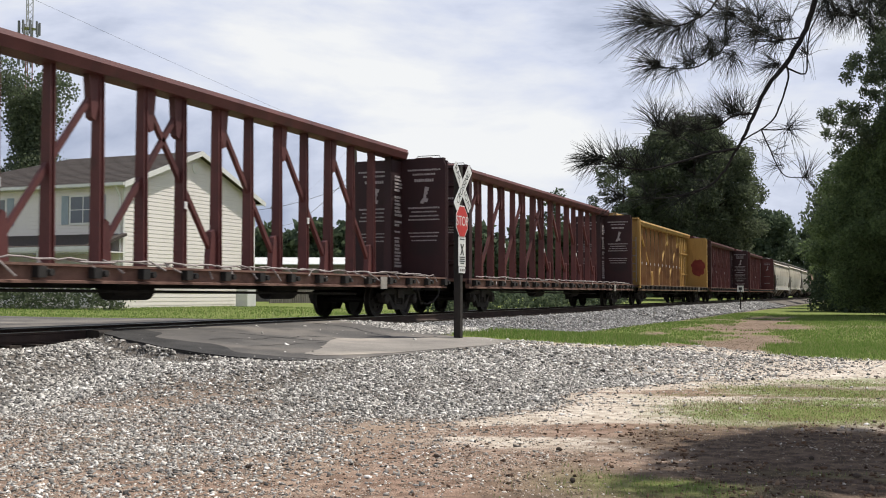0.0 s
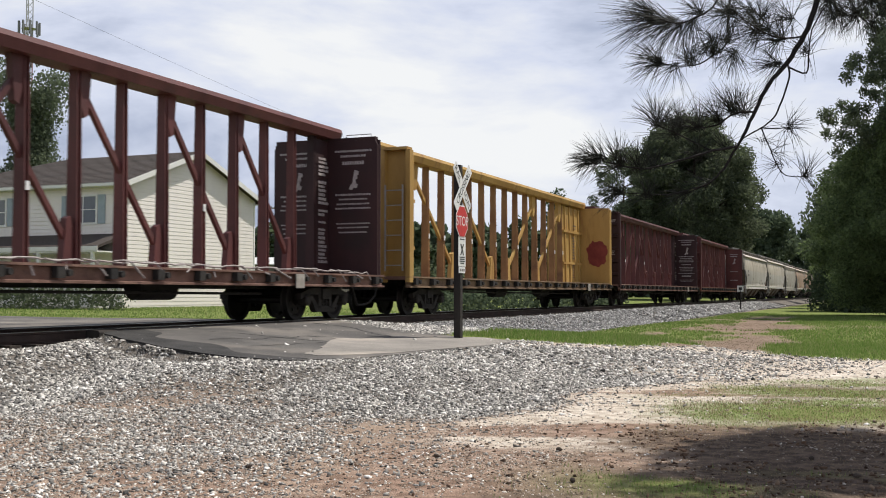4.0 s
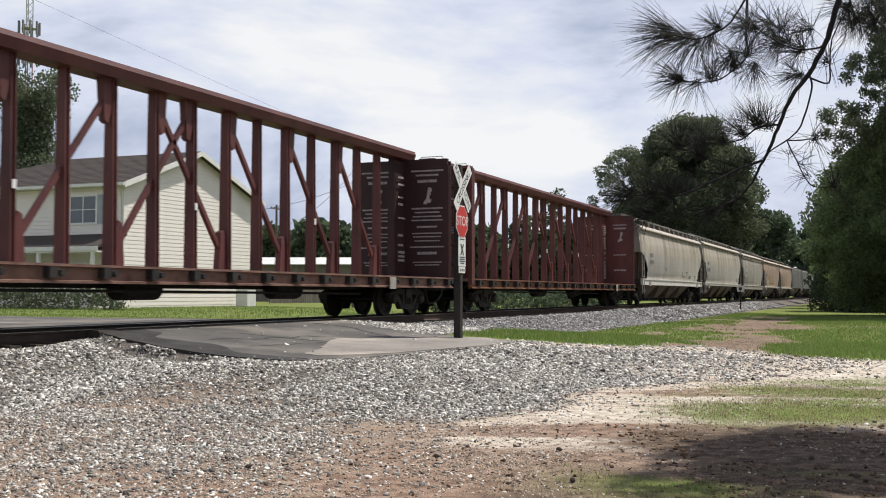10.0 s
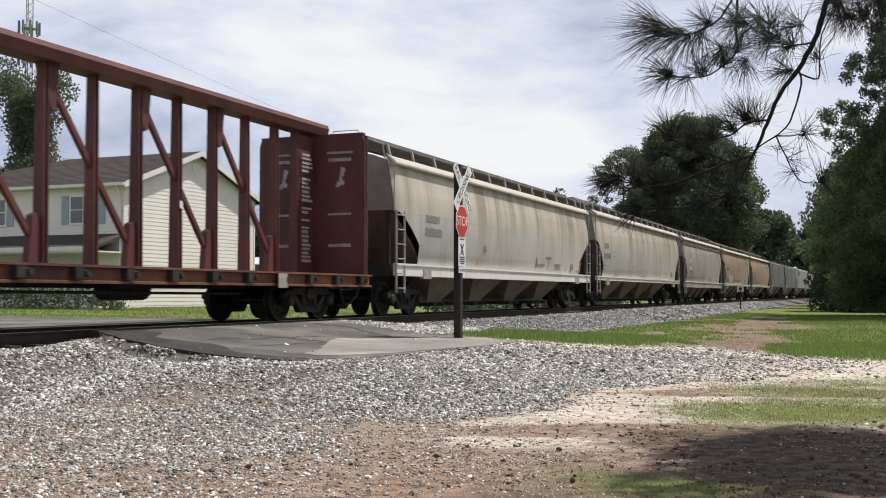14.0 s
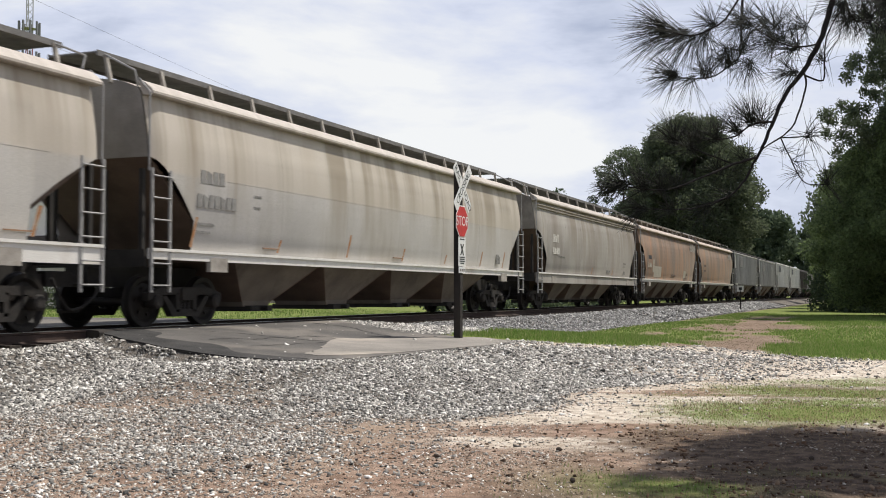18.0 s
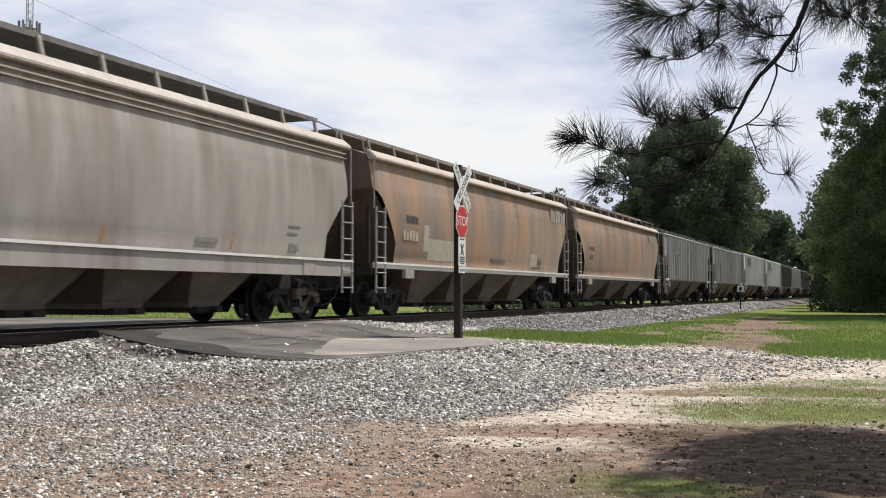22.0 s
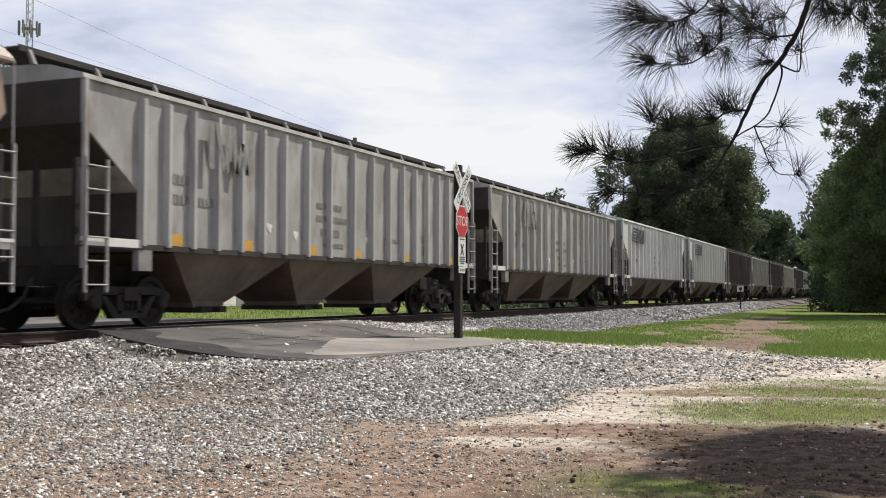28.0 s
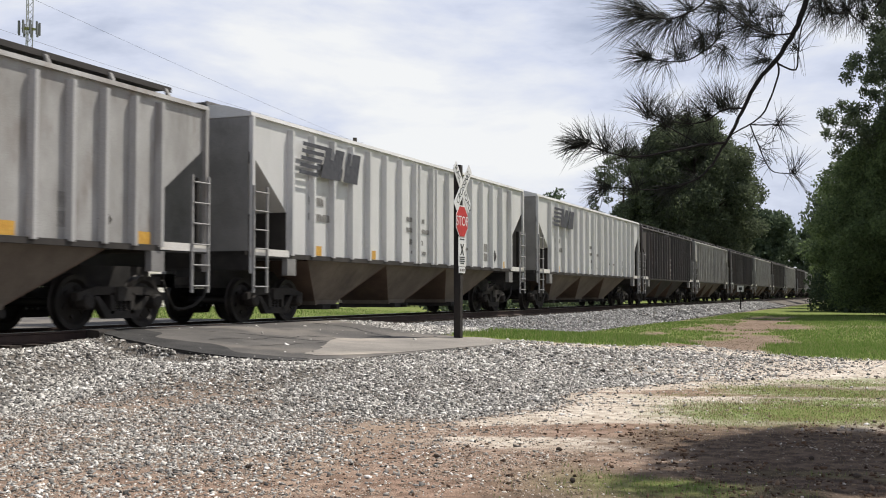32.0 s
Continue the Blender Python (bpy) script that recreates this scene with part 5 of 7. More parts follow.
    for a, z in ((11.95, 1.62), (11.95, 1.92)):
        part("stencil", Geo().box(1.502, 1.508, yl + a, yl + a + 0.36, z, z + 0.24), M["grey_ink"], body, "dark grey stencil square")
    if emblem == 1:
        for a, z, r in ((3.9, 1.75, 0.2), (4.15, 1.95, 0.13), (5.2, 1.85, 0.13), (8.6, 1.9, 0.1)):
            blot = [(yl + a + r * (0.7 + 0.3 * math.sin(3 * q)) * math.cos(q), z + r * (0.8 + 0.3 * math.cos(2.3 * q)) * math.sin(q)) for q in np.linspace(0, 5.9, 11)]
            part("paint_blot", Geo().prism(blot, "x", 1.502, 1.509), M["stripe"], body, "white paint blot")
    part("stencil", Geo().prism([(yl + 12.85, 1.8), (yl + 13.02, 1.6), (yl + 13.19, 1.8), (yl + 13.02, 2.0)], "x", 1.502, 1.508), M["end_dark"], body, "black diamond stencil")
    return car


def s_of(t):
    """Metres that the train has gone at t seconds."""
    q = t / 10
    return 71.81 * q + 1.281 * q * q + 0.0745 * q ** 3


def build_train():
    MAROON = "dark maroon steel centerbeam flatcar, empty, with worn white lettering"
    cb1 = centerbeam(MAROON, M["maroon"], M["maroon"], M["maroon_shaded"], False, 24.0, -0.015, cables=True)
    cb2 = centerbeam(MAROON, M["maroon"], M["maroon"], M["maroon_shaded"], False, 24.7, 0.15, cables=True)
    cb4 = centerbeam(MAROON, M["maroon"], M["maroon"], M["maroon_shaded"], False, 24.6, 0.10)
    cb5 = centerbeam("dark maroon steel centerbeam flatcar, empty, with an orange-rusted side sill", M["maroon"], M["maroon"], M["maroon"], False, 24.9, 0.17, sill_paint=M["orange_sill"])
    yl = centerbeam("rust-streaked yellow centerbeam flatcar, empty, with a red painted patch", M["yellow"], M["yellow_rust"], M["yellow"], True)
    F = cylinder_hopper(21.2, "weathered white covered hopper with smooth bulging sides", M["white_hop"], [([(1.9, 2.9, 2.55, 2.75), (1.9, 3.1, 2.2, 2.4)], "grey_ink"), ([(6.5, 6.8, 1.9, 2.1), (12.0, 12.2, 1.6, 1.9), (13.2, 13.9, 1.9, 1.96), (12.0, 13.1, 1.62, 1.68), (14.4, 15.2, 1.66, 1.72), (14.4, 15.2, 1.56, 1.62), (16.6, 17.0, 1.55, 1.78)], "grey_ink")], sill_h=0.30, rust=(6.0, 13.5, 15.9, 18.0), cut=2.75, inset=1.5, seam=True, walk_z=4.71)
    G = cylinder_hopper(22.0, "pale grey-white covered hopper with streaked smooth sides", M["white_hop"], [([(1.4, 2.2, 2.62, 2.86), (1.3, 2.6, 2.18, 2.42), (1.35, 1.9, 1.85, 1.9), (1.35, 1.8, 1.7, 1.75), (3.2, 3.5, 2.5, 2.54), (3.2, 3.45, 2.28, 2.32), (17.6, 18.0, 1.55, 1.85)], "grey_ink")], rust=(1.2, 4.2, 7.3, 10.4, 13.3, 16.2, 18.3), cut=2.95, inset=1.2, sill_h=0.17, seam=True, lift=0.10, walk_z=4.78)
    H = cylinder_hopper(18.3, "dirty grey covered hopper with a deep side sill", M["grey_hop"], [([(1.9, 2.7, 2.55, 2.85), (1.9, 2.8, 2.1, 2.35)], "pale_ink"), ([(2.7, 3.6, 2.0, 2.05), (10.5, 11.2, 1.55, 1.65), (13.7, 14.2, 2.0, 2.04), (13.7, 14.1, 1.85, 1.89), (13.8, 14.2, 1.5, 1.66)], "grey_ink")], True, lips=True, rust=(7.9, 11.6), cut=2.95, lift=0.05, walk_z=4.76)
    I = cylinder_hopper(19.0, "rust-stained tan covered hopper with a white sill stripe", M["rust_hop"], [([(1.8, 2.6, 2.45, 2.65)], "ink"), ([(1.6, 2.6, 2.0, 2.25), ], "pale_patch"), ([(15.0, 17.0, 3.3, 3.75)], "jack"), ([(8.4, 9.8, 1.62, 1.72), (13.4, 13.8, 1.7, 1.85), (12.8, 13.9, 1.5, 1.56)], "brown_ink")], count=4, roof="tan_rail", patches=((3.0, 3.35, 1.75, 2.45), (3.35, 5.4, 1.52, 2.1), (12.5, 13.3, 1.5, 2.0)), walk_z=4.66, board="end_mid")
    J = cylinder_hopper(18.95, "rust-brown covered hopper with smooth sides", M["rust_hop"], [([(1.9, 2.8, 2.45, 2.6), (1.9, 2.6, 2.1, 2.25)], "brown_ink"), ([(14.4, 16.2, 3.3, 3.7)], "jack"), ([(14.2, 14.6, 1.6, 1.75)], "pale_patch")], count=3, roof="tan_rail", walk_z=4.68, board="end_mid")
    K_RIBS = (1.43, 2.12, 2.86, 3.62, 4.42, 5.22, 6.05, 7.02, 8.02)
    K = rib_hopper(18.9, "chalky grey ribbed covered hopper with orange reflectors", M["rib_panel"], M["end_dark"], 1, places=K_RIBS, rib_paint=M["rib_grey_lit"])
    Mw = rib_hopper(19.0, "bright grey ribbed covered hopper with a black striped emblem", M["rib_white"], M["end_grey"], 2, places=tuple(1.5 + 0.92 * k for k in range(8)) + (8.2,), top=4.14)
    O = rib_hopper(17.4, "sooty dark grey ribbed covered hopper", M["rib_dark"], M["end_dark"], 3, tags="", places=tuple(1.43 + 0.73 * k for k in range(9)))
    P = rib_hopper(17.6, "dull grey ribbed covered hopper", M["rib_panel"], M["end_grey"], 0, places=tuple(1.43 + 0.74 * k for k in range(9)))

    # fronts along the track at the start, from the head of the train to its tail
    plan = [(cb1, 6.2, 24.0), (cb2, 30.3, 24.7), (yl, 54.85, 24.4), (cb4, 79.3, 24.6), (cb5, 103.7, 24.9), (F, 128.1, 21.2), (G, 148.80, 22.0), (H, 170.8, 18.3), (I, 188.65, 19.0), (J, 207.35, 18.95),
            (K, 226.07, 18.9), (K, 244.8, 18.9), (Mw, 263.5, 19.0), (Mw, 282.45, 19.0), (O, 300.5, 17.4), (P, 317.2, 17.6), (O, 334.9, 17.4), (P, 352.4, 17.6), (O, 370.0, 17.4), (P, 387.5, 17.6),
            (O, 406.4, 17.4), (P, 424.0, 17.6)]
    made, cars = set(), []
    for car, front, length in plan:
        ob = copy_thing(car, pose(TX, front + length / 2, 0)) if car in made else car
        made.add(car)
        cars.append((ob, front + length / 2 - 0.85))
    return cars


CARS = build_train()


# ---- foliage helpers ----
def leaf_cards(centres, sizes, rng, stretch=1.6, up=0.3):
    """Small leaf sprays, each a bent pair of triangles, at the given places."""
    n = len(centres)
    d = rng.normal(size=(n, 3))
    d[:, 2] += up
    d /= np.linalg.norm(d, axis=1)[:, None]
    s = np.cross(d, rng.normal(size=(n, 3)))
    s /= np.linalg.norm(s, axis=1)[:, None]
    k = np.cross(d, s)
    L, W = (sizes * stretch)[:, None], (sizes * 0.55)[:, None]
    a, b = centres - d * L * 0.5, centres + d * L * 0.5
    c, e = centres + s * W + k * W * 0.35, centres - s * W + k * W * 0.35
    verts = np.stack([a, c, b, e], 1).reshape(-1, 3)
    i = np.arange(n)[:, None] * 4
    faces = np.concatenate([i + np.array([[0, 1, 2]]), i + np.array([[0, 2, 3]])], 0)
    return verts, faces


def clumps_mesh(name, clumps, per, size, material, seed, stretch=1.6, up=0.3, core=0.5):
    """Leaves round clump centres: clumps are (x, y, z, radius, flatness)."""
    rng = np.random.RandomState(seed)
    pts, sz = [], []
    for x, y, z, r, flat in clumps:
        m = max(12, int(per * r * r))
        d = rng.normal(size=(m, 3))
        d /= np.linalg.norm(d, axis=1)[:, None]
        rad = r * (core + (1 - core) * rng.rand(m) ** 0.6) * (0.8 + 0.4 * rng.rand(m))
        p = d * rad[:, None]
        p[:, 2] *= flat
        pts.append(p + (x, y, z))
        sz.append(size * rng.uniform(0.6, 1.35, m))
    return raw_mesh(name, *leaf_cards(np.concatenate(pts), np.concatenate(sz), rng, stretch, up), material)


def tree(name, label, base, height, crown, low, seed, material, clump=1.5, count=40, per=90, size=0.22, lean=0.0, trunk_r=0.22, category="tree", shape="round", stretch=1.6, centres=None, core=0.5):
    """A tapered trunk, limbs out to the clumps of the crown, and leaves round them."""
    rng = np.random.RandomState(seed)
    ob = thing(name, label, category, pose(*base))
    g = Geo()
    bend = rng.uniform(-0.25, 0.25, 4)
    line = [(bend[0] * math.sin(3 * t) + lean * t, bend[1] * math.sin(2 * t), height * 0.93 * t - 0.3 * (t == 0)) for t in np.linspace(0, 1, 9)]
    g.tube(line, [trunk_r * (1.25 - 1.15 * t) for t in np.linspace(0, 1, 9)], 9)
    part("trunk", g, M["bark"], ob, smooth=50)
    cl = []
    for k in range(count):
        t = (k + 0.5) / count
        h = low + (height - low) * t
        if shape == "round":
            r = crown * math.sqrt(max(0.06, 1 - (2 * t - 0.9) ** 2 / 1.25))
        elif shape == "tall":
            r = crown * (1 - 0.75 * t) ** 0.7
        else:
            r = crown * (0.55 + 0.45 * math.sin(7 * t + seed)) * (1 - 0.5 * t)
        a = k * 2.399 + rng.uniform(-0.4, 0.4)
        q = r * math.sqrt(rng.uniform(0.25, 1.0))
        cl.append((q * math.cos(a) + lean * h / height, q * math.sin(a), h, clump * rng.uniform(0.65, 1.25), rng.uniform(0.6, 0.85)))
    if centres:
        cl = centres
    for x, y, z, r, _ in cl[:: max(1, len(cl) // 12)]:
        h = max(low * 0.8, z - 0.45 * math.hypot(x, y))
        mid_p = (x * 0.5, y * 0.5, (h + z) / 2 - 0.1)
        part("limb", Geo().tube([(lean * h / height, 0, h), mid_p, (x, y, z)], [trunk_r * 0.3, trunk_r * 0.2, trunk_r * 0.08], 6), M["bark"], ob)
    part("crown", clumps_mesh("crown", cl, per, size, material, seed + 1, stretch, core=core), None, ob)
    return ob


# ---- crossing signs ----
def build_crossbuck():
    px, py = -7.71, 19.54
    z0 = float(ground_z(px, py))
    ob = thing("crossing_sign", "dark wooden post with white railroad crossbuck and red stop sign", "road sign", pose(px, py, 0))
    post = Geo().prism([(-0.07, -0.06), (-0.06, -0.07), (0.06, -0.07), (0.07, -0.06), (0.07, 0.06), (0.06, 0.07), (-0.06, 0.07), (-0.07, 0.06)], "z", z0 - 0.3, 3.12)
    part("post", post, M["post_wood"], ob)
    turn = Matrix(((0, 0, 1, 0), (1, 0, 0, 0), (0, 1, 0, 0), (0, 0, 0, 1)))  # sign plane: its x to +y, its y up, facing +x
    for k, (words, ang) in enumerate((("RAIL     ROAD", -45), ("CROSSING", 45))):
        m = Matrix.Translation((0.082 + 0.014 * k, 0, 2.68)) @ turn @ pose(0, 0, 0, 0, 0, ang)
        w, h = 0.575, 0.112
        g = Geo().prism([(-w, -h + 0.02), (-w + 0.02, -h), (w - 0.02, -h), (w, -h + 0.02), (w, h - 0.02), (w - 0.02, h), (-w + 0.02, h), (-w, h - 0.02)], "z", 0, 0.01)
        blade = part("blade", g, M["sign_white"], ob, "white crossbuck blade", m=m)
        if k == 0:
            lettering("RAIL", 0.19, M["sign_black"], blade, pose(-0.345, 0, 0.013))
            lettering("ROAD", 0.19, M["sign_black"], blade, pose(0.345, 0, 0.013))
        else:
            lettering("CROSSING", 0.19, M["sign_black"], blade, pose(0, 0, 0.013))
    octo = lambda r: [(r * math.cos(math.pi / 8 + k * math.pi / 4), r * math.sin(math.pi / 8 + k * math.pi / 4)) for k in range(8)]
    stop = part("stop_sign", Geo().prism(octo(0.338), "z", 0, 0.006), M["sign_white"], ob, "red octagonal stop sign", m=Matrix.Translation((0.076, 0, 2.01)) @ turn)
    part("face", Geo().prism(octo(0.315), "z", 0.006, 0.010), M["sign_red"], stop)
    lettering("STOP", 0.27, M["sign_white"], stop, pose(0, 0, 0.0125))
    plate = part("notice_plate", Geo().box(-0.19, 0.19, -0.29, 0.29, 0, 0.006), M["sign_white"], ob, "white notice plate with a black cross", m=Matrix.Translation((0.076, 0, 1.42)) @ turn)
    cross = Geo()
    for s in (1, -1):
        cross.prism([(-0.10 * s, 0.15), (-0.05 * s, 0.15), (0.10 * s, -0.07), (0.05 * s, -0.07)], "z", 0.007, 0.010 + 0.001 * s)
    part("cross", cross, M["sign_black"], plate)
    rows = Geo()
    for z, w in ((0.23, 0.12), (-0.12, 0.14), (-0.16, 0.13), (-0.20, 0.14), (-0.24, 0.09)):
        rows.box(-w, w, z, z + 0.022, 0.007, 0.010)
    part("lettering", rows, M["sign_black"], plate)
    tag = part("number_tag", Geo().box(-0.17, 0.17, -0.06, 0.06, 0, 0.006), M["sign_white"], ob, m=Matrix.Translation((0.076, 0, 1.06)) @ turn)
    part("lettering", Geo().box(-0.13, -0.05, -0.025, 0.025, 0.007, 0.009).box(-0.03, 0.05, -0.025, 0.025, 0.007, 0.009).box(0.07, 0.13, -0.025, 0.025, 0.007, 0.009), M["grey_ink"], tag)


build_crossbuck()


def build_whistle_post():
    x, y = -9.56, 79.3
    ob = thing("whistle_post", "small square white trackside sign on a thin dark post", "railway sign", pose(x, y, float(ground_z(x, y)) - 0.1))
    part("post", Geo().tube([(0, 0, 0), (0, 0, 1.5)], 0.045, 8), M["post_wood"], ob)
    plate = part("plate", Geo().box(-0.22, 0.22, -0.02, 0.0, 1.4, 1.84), M["sign_white"], ob)
    part("mark", Geo().box(-0.11, 0.11, -0.026, -0.02, 1.52, 1.72), M["sign_black"], plate)


build_whistle_post()


# ---- houses ----
def build_house(x1, ya, yb, ridge_len, hip, eave, ridge, label, z0=-0.15):
    """Gable wall on the plane x = x1, ridge along -x, front wall on the plane y = ya."""
    ob = thing("house", label, "house")
    ym, x0 = (ya + yb) / 2, x1 - ridge_len - hip
    wall = part("wall", Geo().prism([(ya, z0), (yb, z0), (yb, eave), (ym, ridge), (ya, eave)], "x", x1 - ridge_len, x1), M["siding"], ob)
    part("wall", Geo().box(x0, x1 - ridge_len, ya, yb, z0, eave), M["siding"], ob)
    h = 0.19
    n = int((ridge - z0) / h)
    for k in range(n):
        z, w = z0 + k * h, (yb - ya) / 2
        if z + h * 0.5 > eave:
            w *= (ridge - z - h * 0.6) / (ridge - eave)
        if w < 0.2:
            continue
        g = Geo().prism([(x1 + 0.004, z), (x1 + 0.020, z), (x1 + 0.007, z + h - 0.004), (x1 + 0.004, z + h - 0.004)], "y", ym - w + 0.02, ym + w - 0.02)
        part("siding_board", g, M["siding"], wall)
        if z + h < eave:
            part("siding_board", Geo().add([(x0 + 0.03, ya - a, z + b) for a, b in ((0.004, 0), (0.028, 0), (0.007, h - 0.004), (0.004, h - 0.004))] +
                                           [(x1 - 0.02, ya - a, z + b) for a, b in ((0.004, 0), (0.028, 0), (0.007, h - 0.004), (0.004, h - 0.004))],
                                           [(0, 1, 2, 3), (7, 6, 5, 4), (0, 1, 5, 4), (1, 2, 6, 5), (2, 3, 7, 6), (3, 0, 4, 7)]), M["siding"], wall)
    o = 0.42
    sl = (ridge - eave) / (ym - ya)
    roof = Geo()
    xr = x1 + o
    ze = eave - o * sl
    a = [(xr, ya - o, ze), (xr, ym, ridge), (xr, yb + o, ze), (x1 - ridge_len, ym, ridge), (x0 - o, ya - o, ze), (x0 - o, yb + o, ze)]
    low = [(p[0], p[1], p[2] - 0.05) for p in a]
    up = [(p[0], p[1], p[2] + 0.09) for p in a]
    fs = [(0, 1, 3, 4), (1, 2, 5, 3), (3, 5, 4)]
    roof.add(up + low, fs + [tuple(6 + i for i in f) for f in fs] + [(0, 1, 7, 6), (1, 2, 8, 7), (2, 5, 11, 8), (5, 4, 10, 11), (4, 0, 6, 10)])
    top = part("roof", roof, M["shingle"], ob, "dark brown shingle roof")
    nrow = 22
    for k in range(nrow):
        t = k / nrow
        y, z = lerp(ya - o, ym, t), lerp(ze, ridge, t) + 0.09
        xa = lerp(x0 - o, x1 - ridge_len, t)
        y2, z2 = lerp(ya - o, ym, (k + 1) / nrow), lerp(ze, ridge, (k + 1) / nrow) + 0.09
        part("shingle_course", Geo().add([(xa, y, z + 0.014), (xr, y, z + 0.014), (xr, y2, z2 + 0.003), (xa + 0.2, y2, z2 + 0.003), (xa, y, z), (xr, y, z)], [(0, 1, 2, 3), (4, 5, 1, 0)]), M["shingle"], top)
    for s, y in ((-1, ya), (1, yb)):
        g = Geo().add([(xr + 0.02, y + s * o, ze - 0.16), (xr + 0.02, ym, ridge - 0.16), (xr + 0.02, ym, ridge + 0.10), (xr + 0.02, y + s * o, ze + 0.10)] +
                      [(xr - 0.02, y + s * o, ze - 0.16), (xr - 0.02, ym, ridge - 0.16), (xr - 0.02, ym, ridge + 0.10), (xr - 0.02, y + s * o, ze + 0.10)],
                      [(0, 1, 2, 3), (7, 6, 5, 4), (0, 1, 5, 4), (1, 2, 6, 5), (2, 3, 7, 6), (3, 0, 4, 7)])
        part("rake_board", g, M["trim"], top, "white rake board")
        part("gutter", Geo().box(x0 - o, xr, *sorted((y + s * o, y + s * (o + 0.10))), ze - 0.06, ze + 0.08), M["trim"], top, "white gutter")
        part("soffit", Geo().box(x0 - o + 0.05, xr - 0.05, *sorted((y, y + s * o)), ze - 0.08, ze - 0.05), M["trim"], top)
        part("corner_board", Geo().box(x1 + 0.004, x1 + 0.035, *sorted((y - s * 0.12, y)), z0, eave - 0.05), M["trim"], wall)
    part("downspout", Geo().tube([(x1 - 0.12, ya - o, ze - 0.05), (x1 - 0.12, ya - 0.07, ze - 0.55), (x1 - 0.12, ya - 0.07, z0)], 0.05, 8), M["trim"], ob)
    vent = part("gable_vent", Geo().lathe([(0.30, x1 + 0.02), (0.30, x1 + 0.05), (0.22, x1 + 0.055)], "x", 20, (0, ym, ridge - 0.75)), M["trim"], wall, "round white gable vent")
    part("louvre", Geo().lathe([(0.21, x1 + 0.056), (0.21, x1 + 0.058)], "x", 20, (0, ym, ridge - 0.75)), M["siding"], vent)
    for xw, w, za, zb in ((x1 - 2.25, 1.5, eave - 1.85, eave - 0.60), (x1 - 7.7, 1.5, eave - 1.85, eave - 0.60), (x1 - 11.2, 1.2, eave - 1.85, eave - 0.60)):
        y = ya - 0.03
        win = part("window", Geo().box(xw - w / 2 - 0.08, xw + w / 2 + 0.08, y - 0.03, y, za - 0.08, zb + 0.08), M["trim"], ob, "white-framed double sash window")
        for c in (-1, 1):
            xc = xw + c * w / 4
            for b0, b1 in ((za + 0.02, (za + zb) / 2 - 0.02), ((za + zb) / 2 + 0.02, zb - 0.02)):
                part("pane", Geo().box(xc - w / 4 + 0.03, xc + w / 4 - 0.03, y - 0.036, y - 0.03, b0, b1), M["pane"], win)
            xs = xw + c * (w / 2 + 0.32)
            part("shutter", Geo().box(xs - 0.2, xs + 0.2, y - 0.03, y, za - 0.05, zb + 0.05), M["shutter"], win, "pale blue-grey shutter")
    # porch with its own low roof
    pr = Geo().prism([(ya - 2.0, 2.72), (ya, 3.36), (ya, 3.24), (ya - 2.0, 2.60)], "x", x0 + 0.5, x1 + 0.25)
    porch = part("porch_roof", pr, M["shingle"], ob, "dark shingle porch roof")
    part("fascia", Geo().box(x0 + 0.5, x1 + 0.26, ya - 2.03, ya - 2.0, 2.50, 2.70), M["trim"], porch)
    part("porch_ceiling", Geo().box(x0 + 0.5, x1 + 0.2, ya - 1.98, ya, 2.44, 2.50), M["trim"], porch)
    for x in np.linspace(x0 + 0.8, x1 - 0.1, 5):
        part("porch_post", Geo().box(x - 0.07, x + 0.07, ya - 1.95, ya - 1.81, z0, 2.5), M["trim"], ob)
    part("porch_floor", Geo().box(x0 + 0.5, x1, ya - 2.0, ya, z0, z0 + 0.18), M["concrete"], ob)
    for x in (x1 - 2.4, x1 - 6.5, x1 - 10.0):
        door = part("door", Geo().box(x - 0.48, x + 0.48, ya - 0.07, ya - 0.03, z0 + 0.18, z0 + 2.25), M["trim"], ob, "white house door")
        part("pane", Geo().box(x - 0.28, x + 0.28, ya - 0.078, ya - 0.07, z0 + 1.1, z0 + 2.0), M["pane"], door)
    return ob


M["shutter"] = surface("blue_grey_shutter", (0.30, 0.36, 0.40), (0.36, 0.42, 0.46), 0.6, 3.0, bump=0.02)
M["concrete"] = surface("pale_concrete", (0.42, 0.40, 0.37), (0.52, 0.50, 0.47), 0.9, 2.0, bump=0.2)
build_house(-32.2, 39.8, 50.9, 8.0, 5.1, 5.73, 7.70, "two-storey cream house with brown shingle roof and porch")
build_house(-54.4, 50.4, 60.6, 9.0, 5.1, 6.3, 8.45, "cream two-storey house with a white-trimmed gable, behind another house")


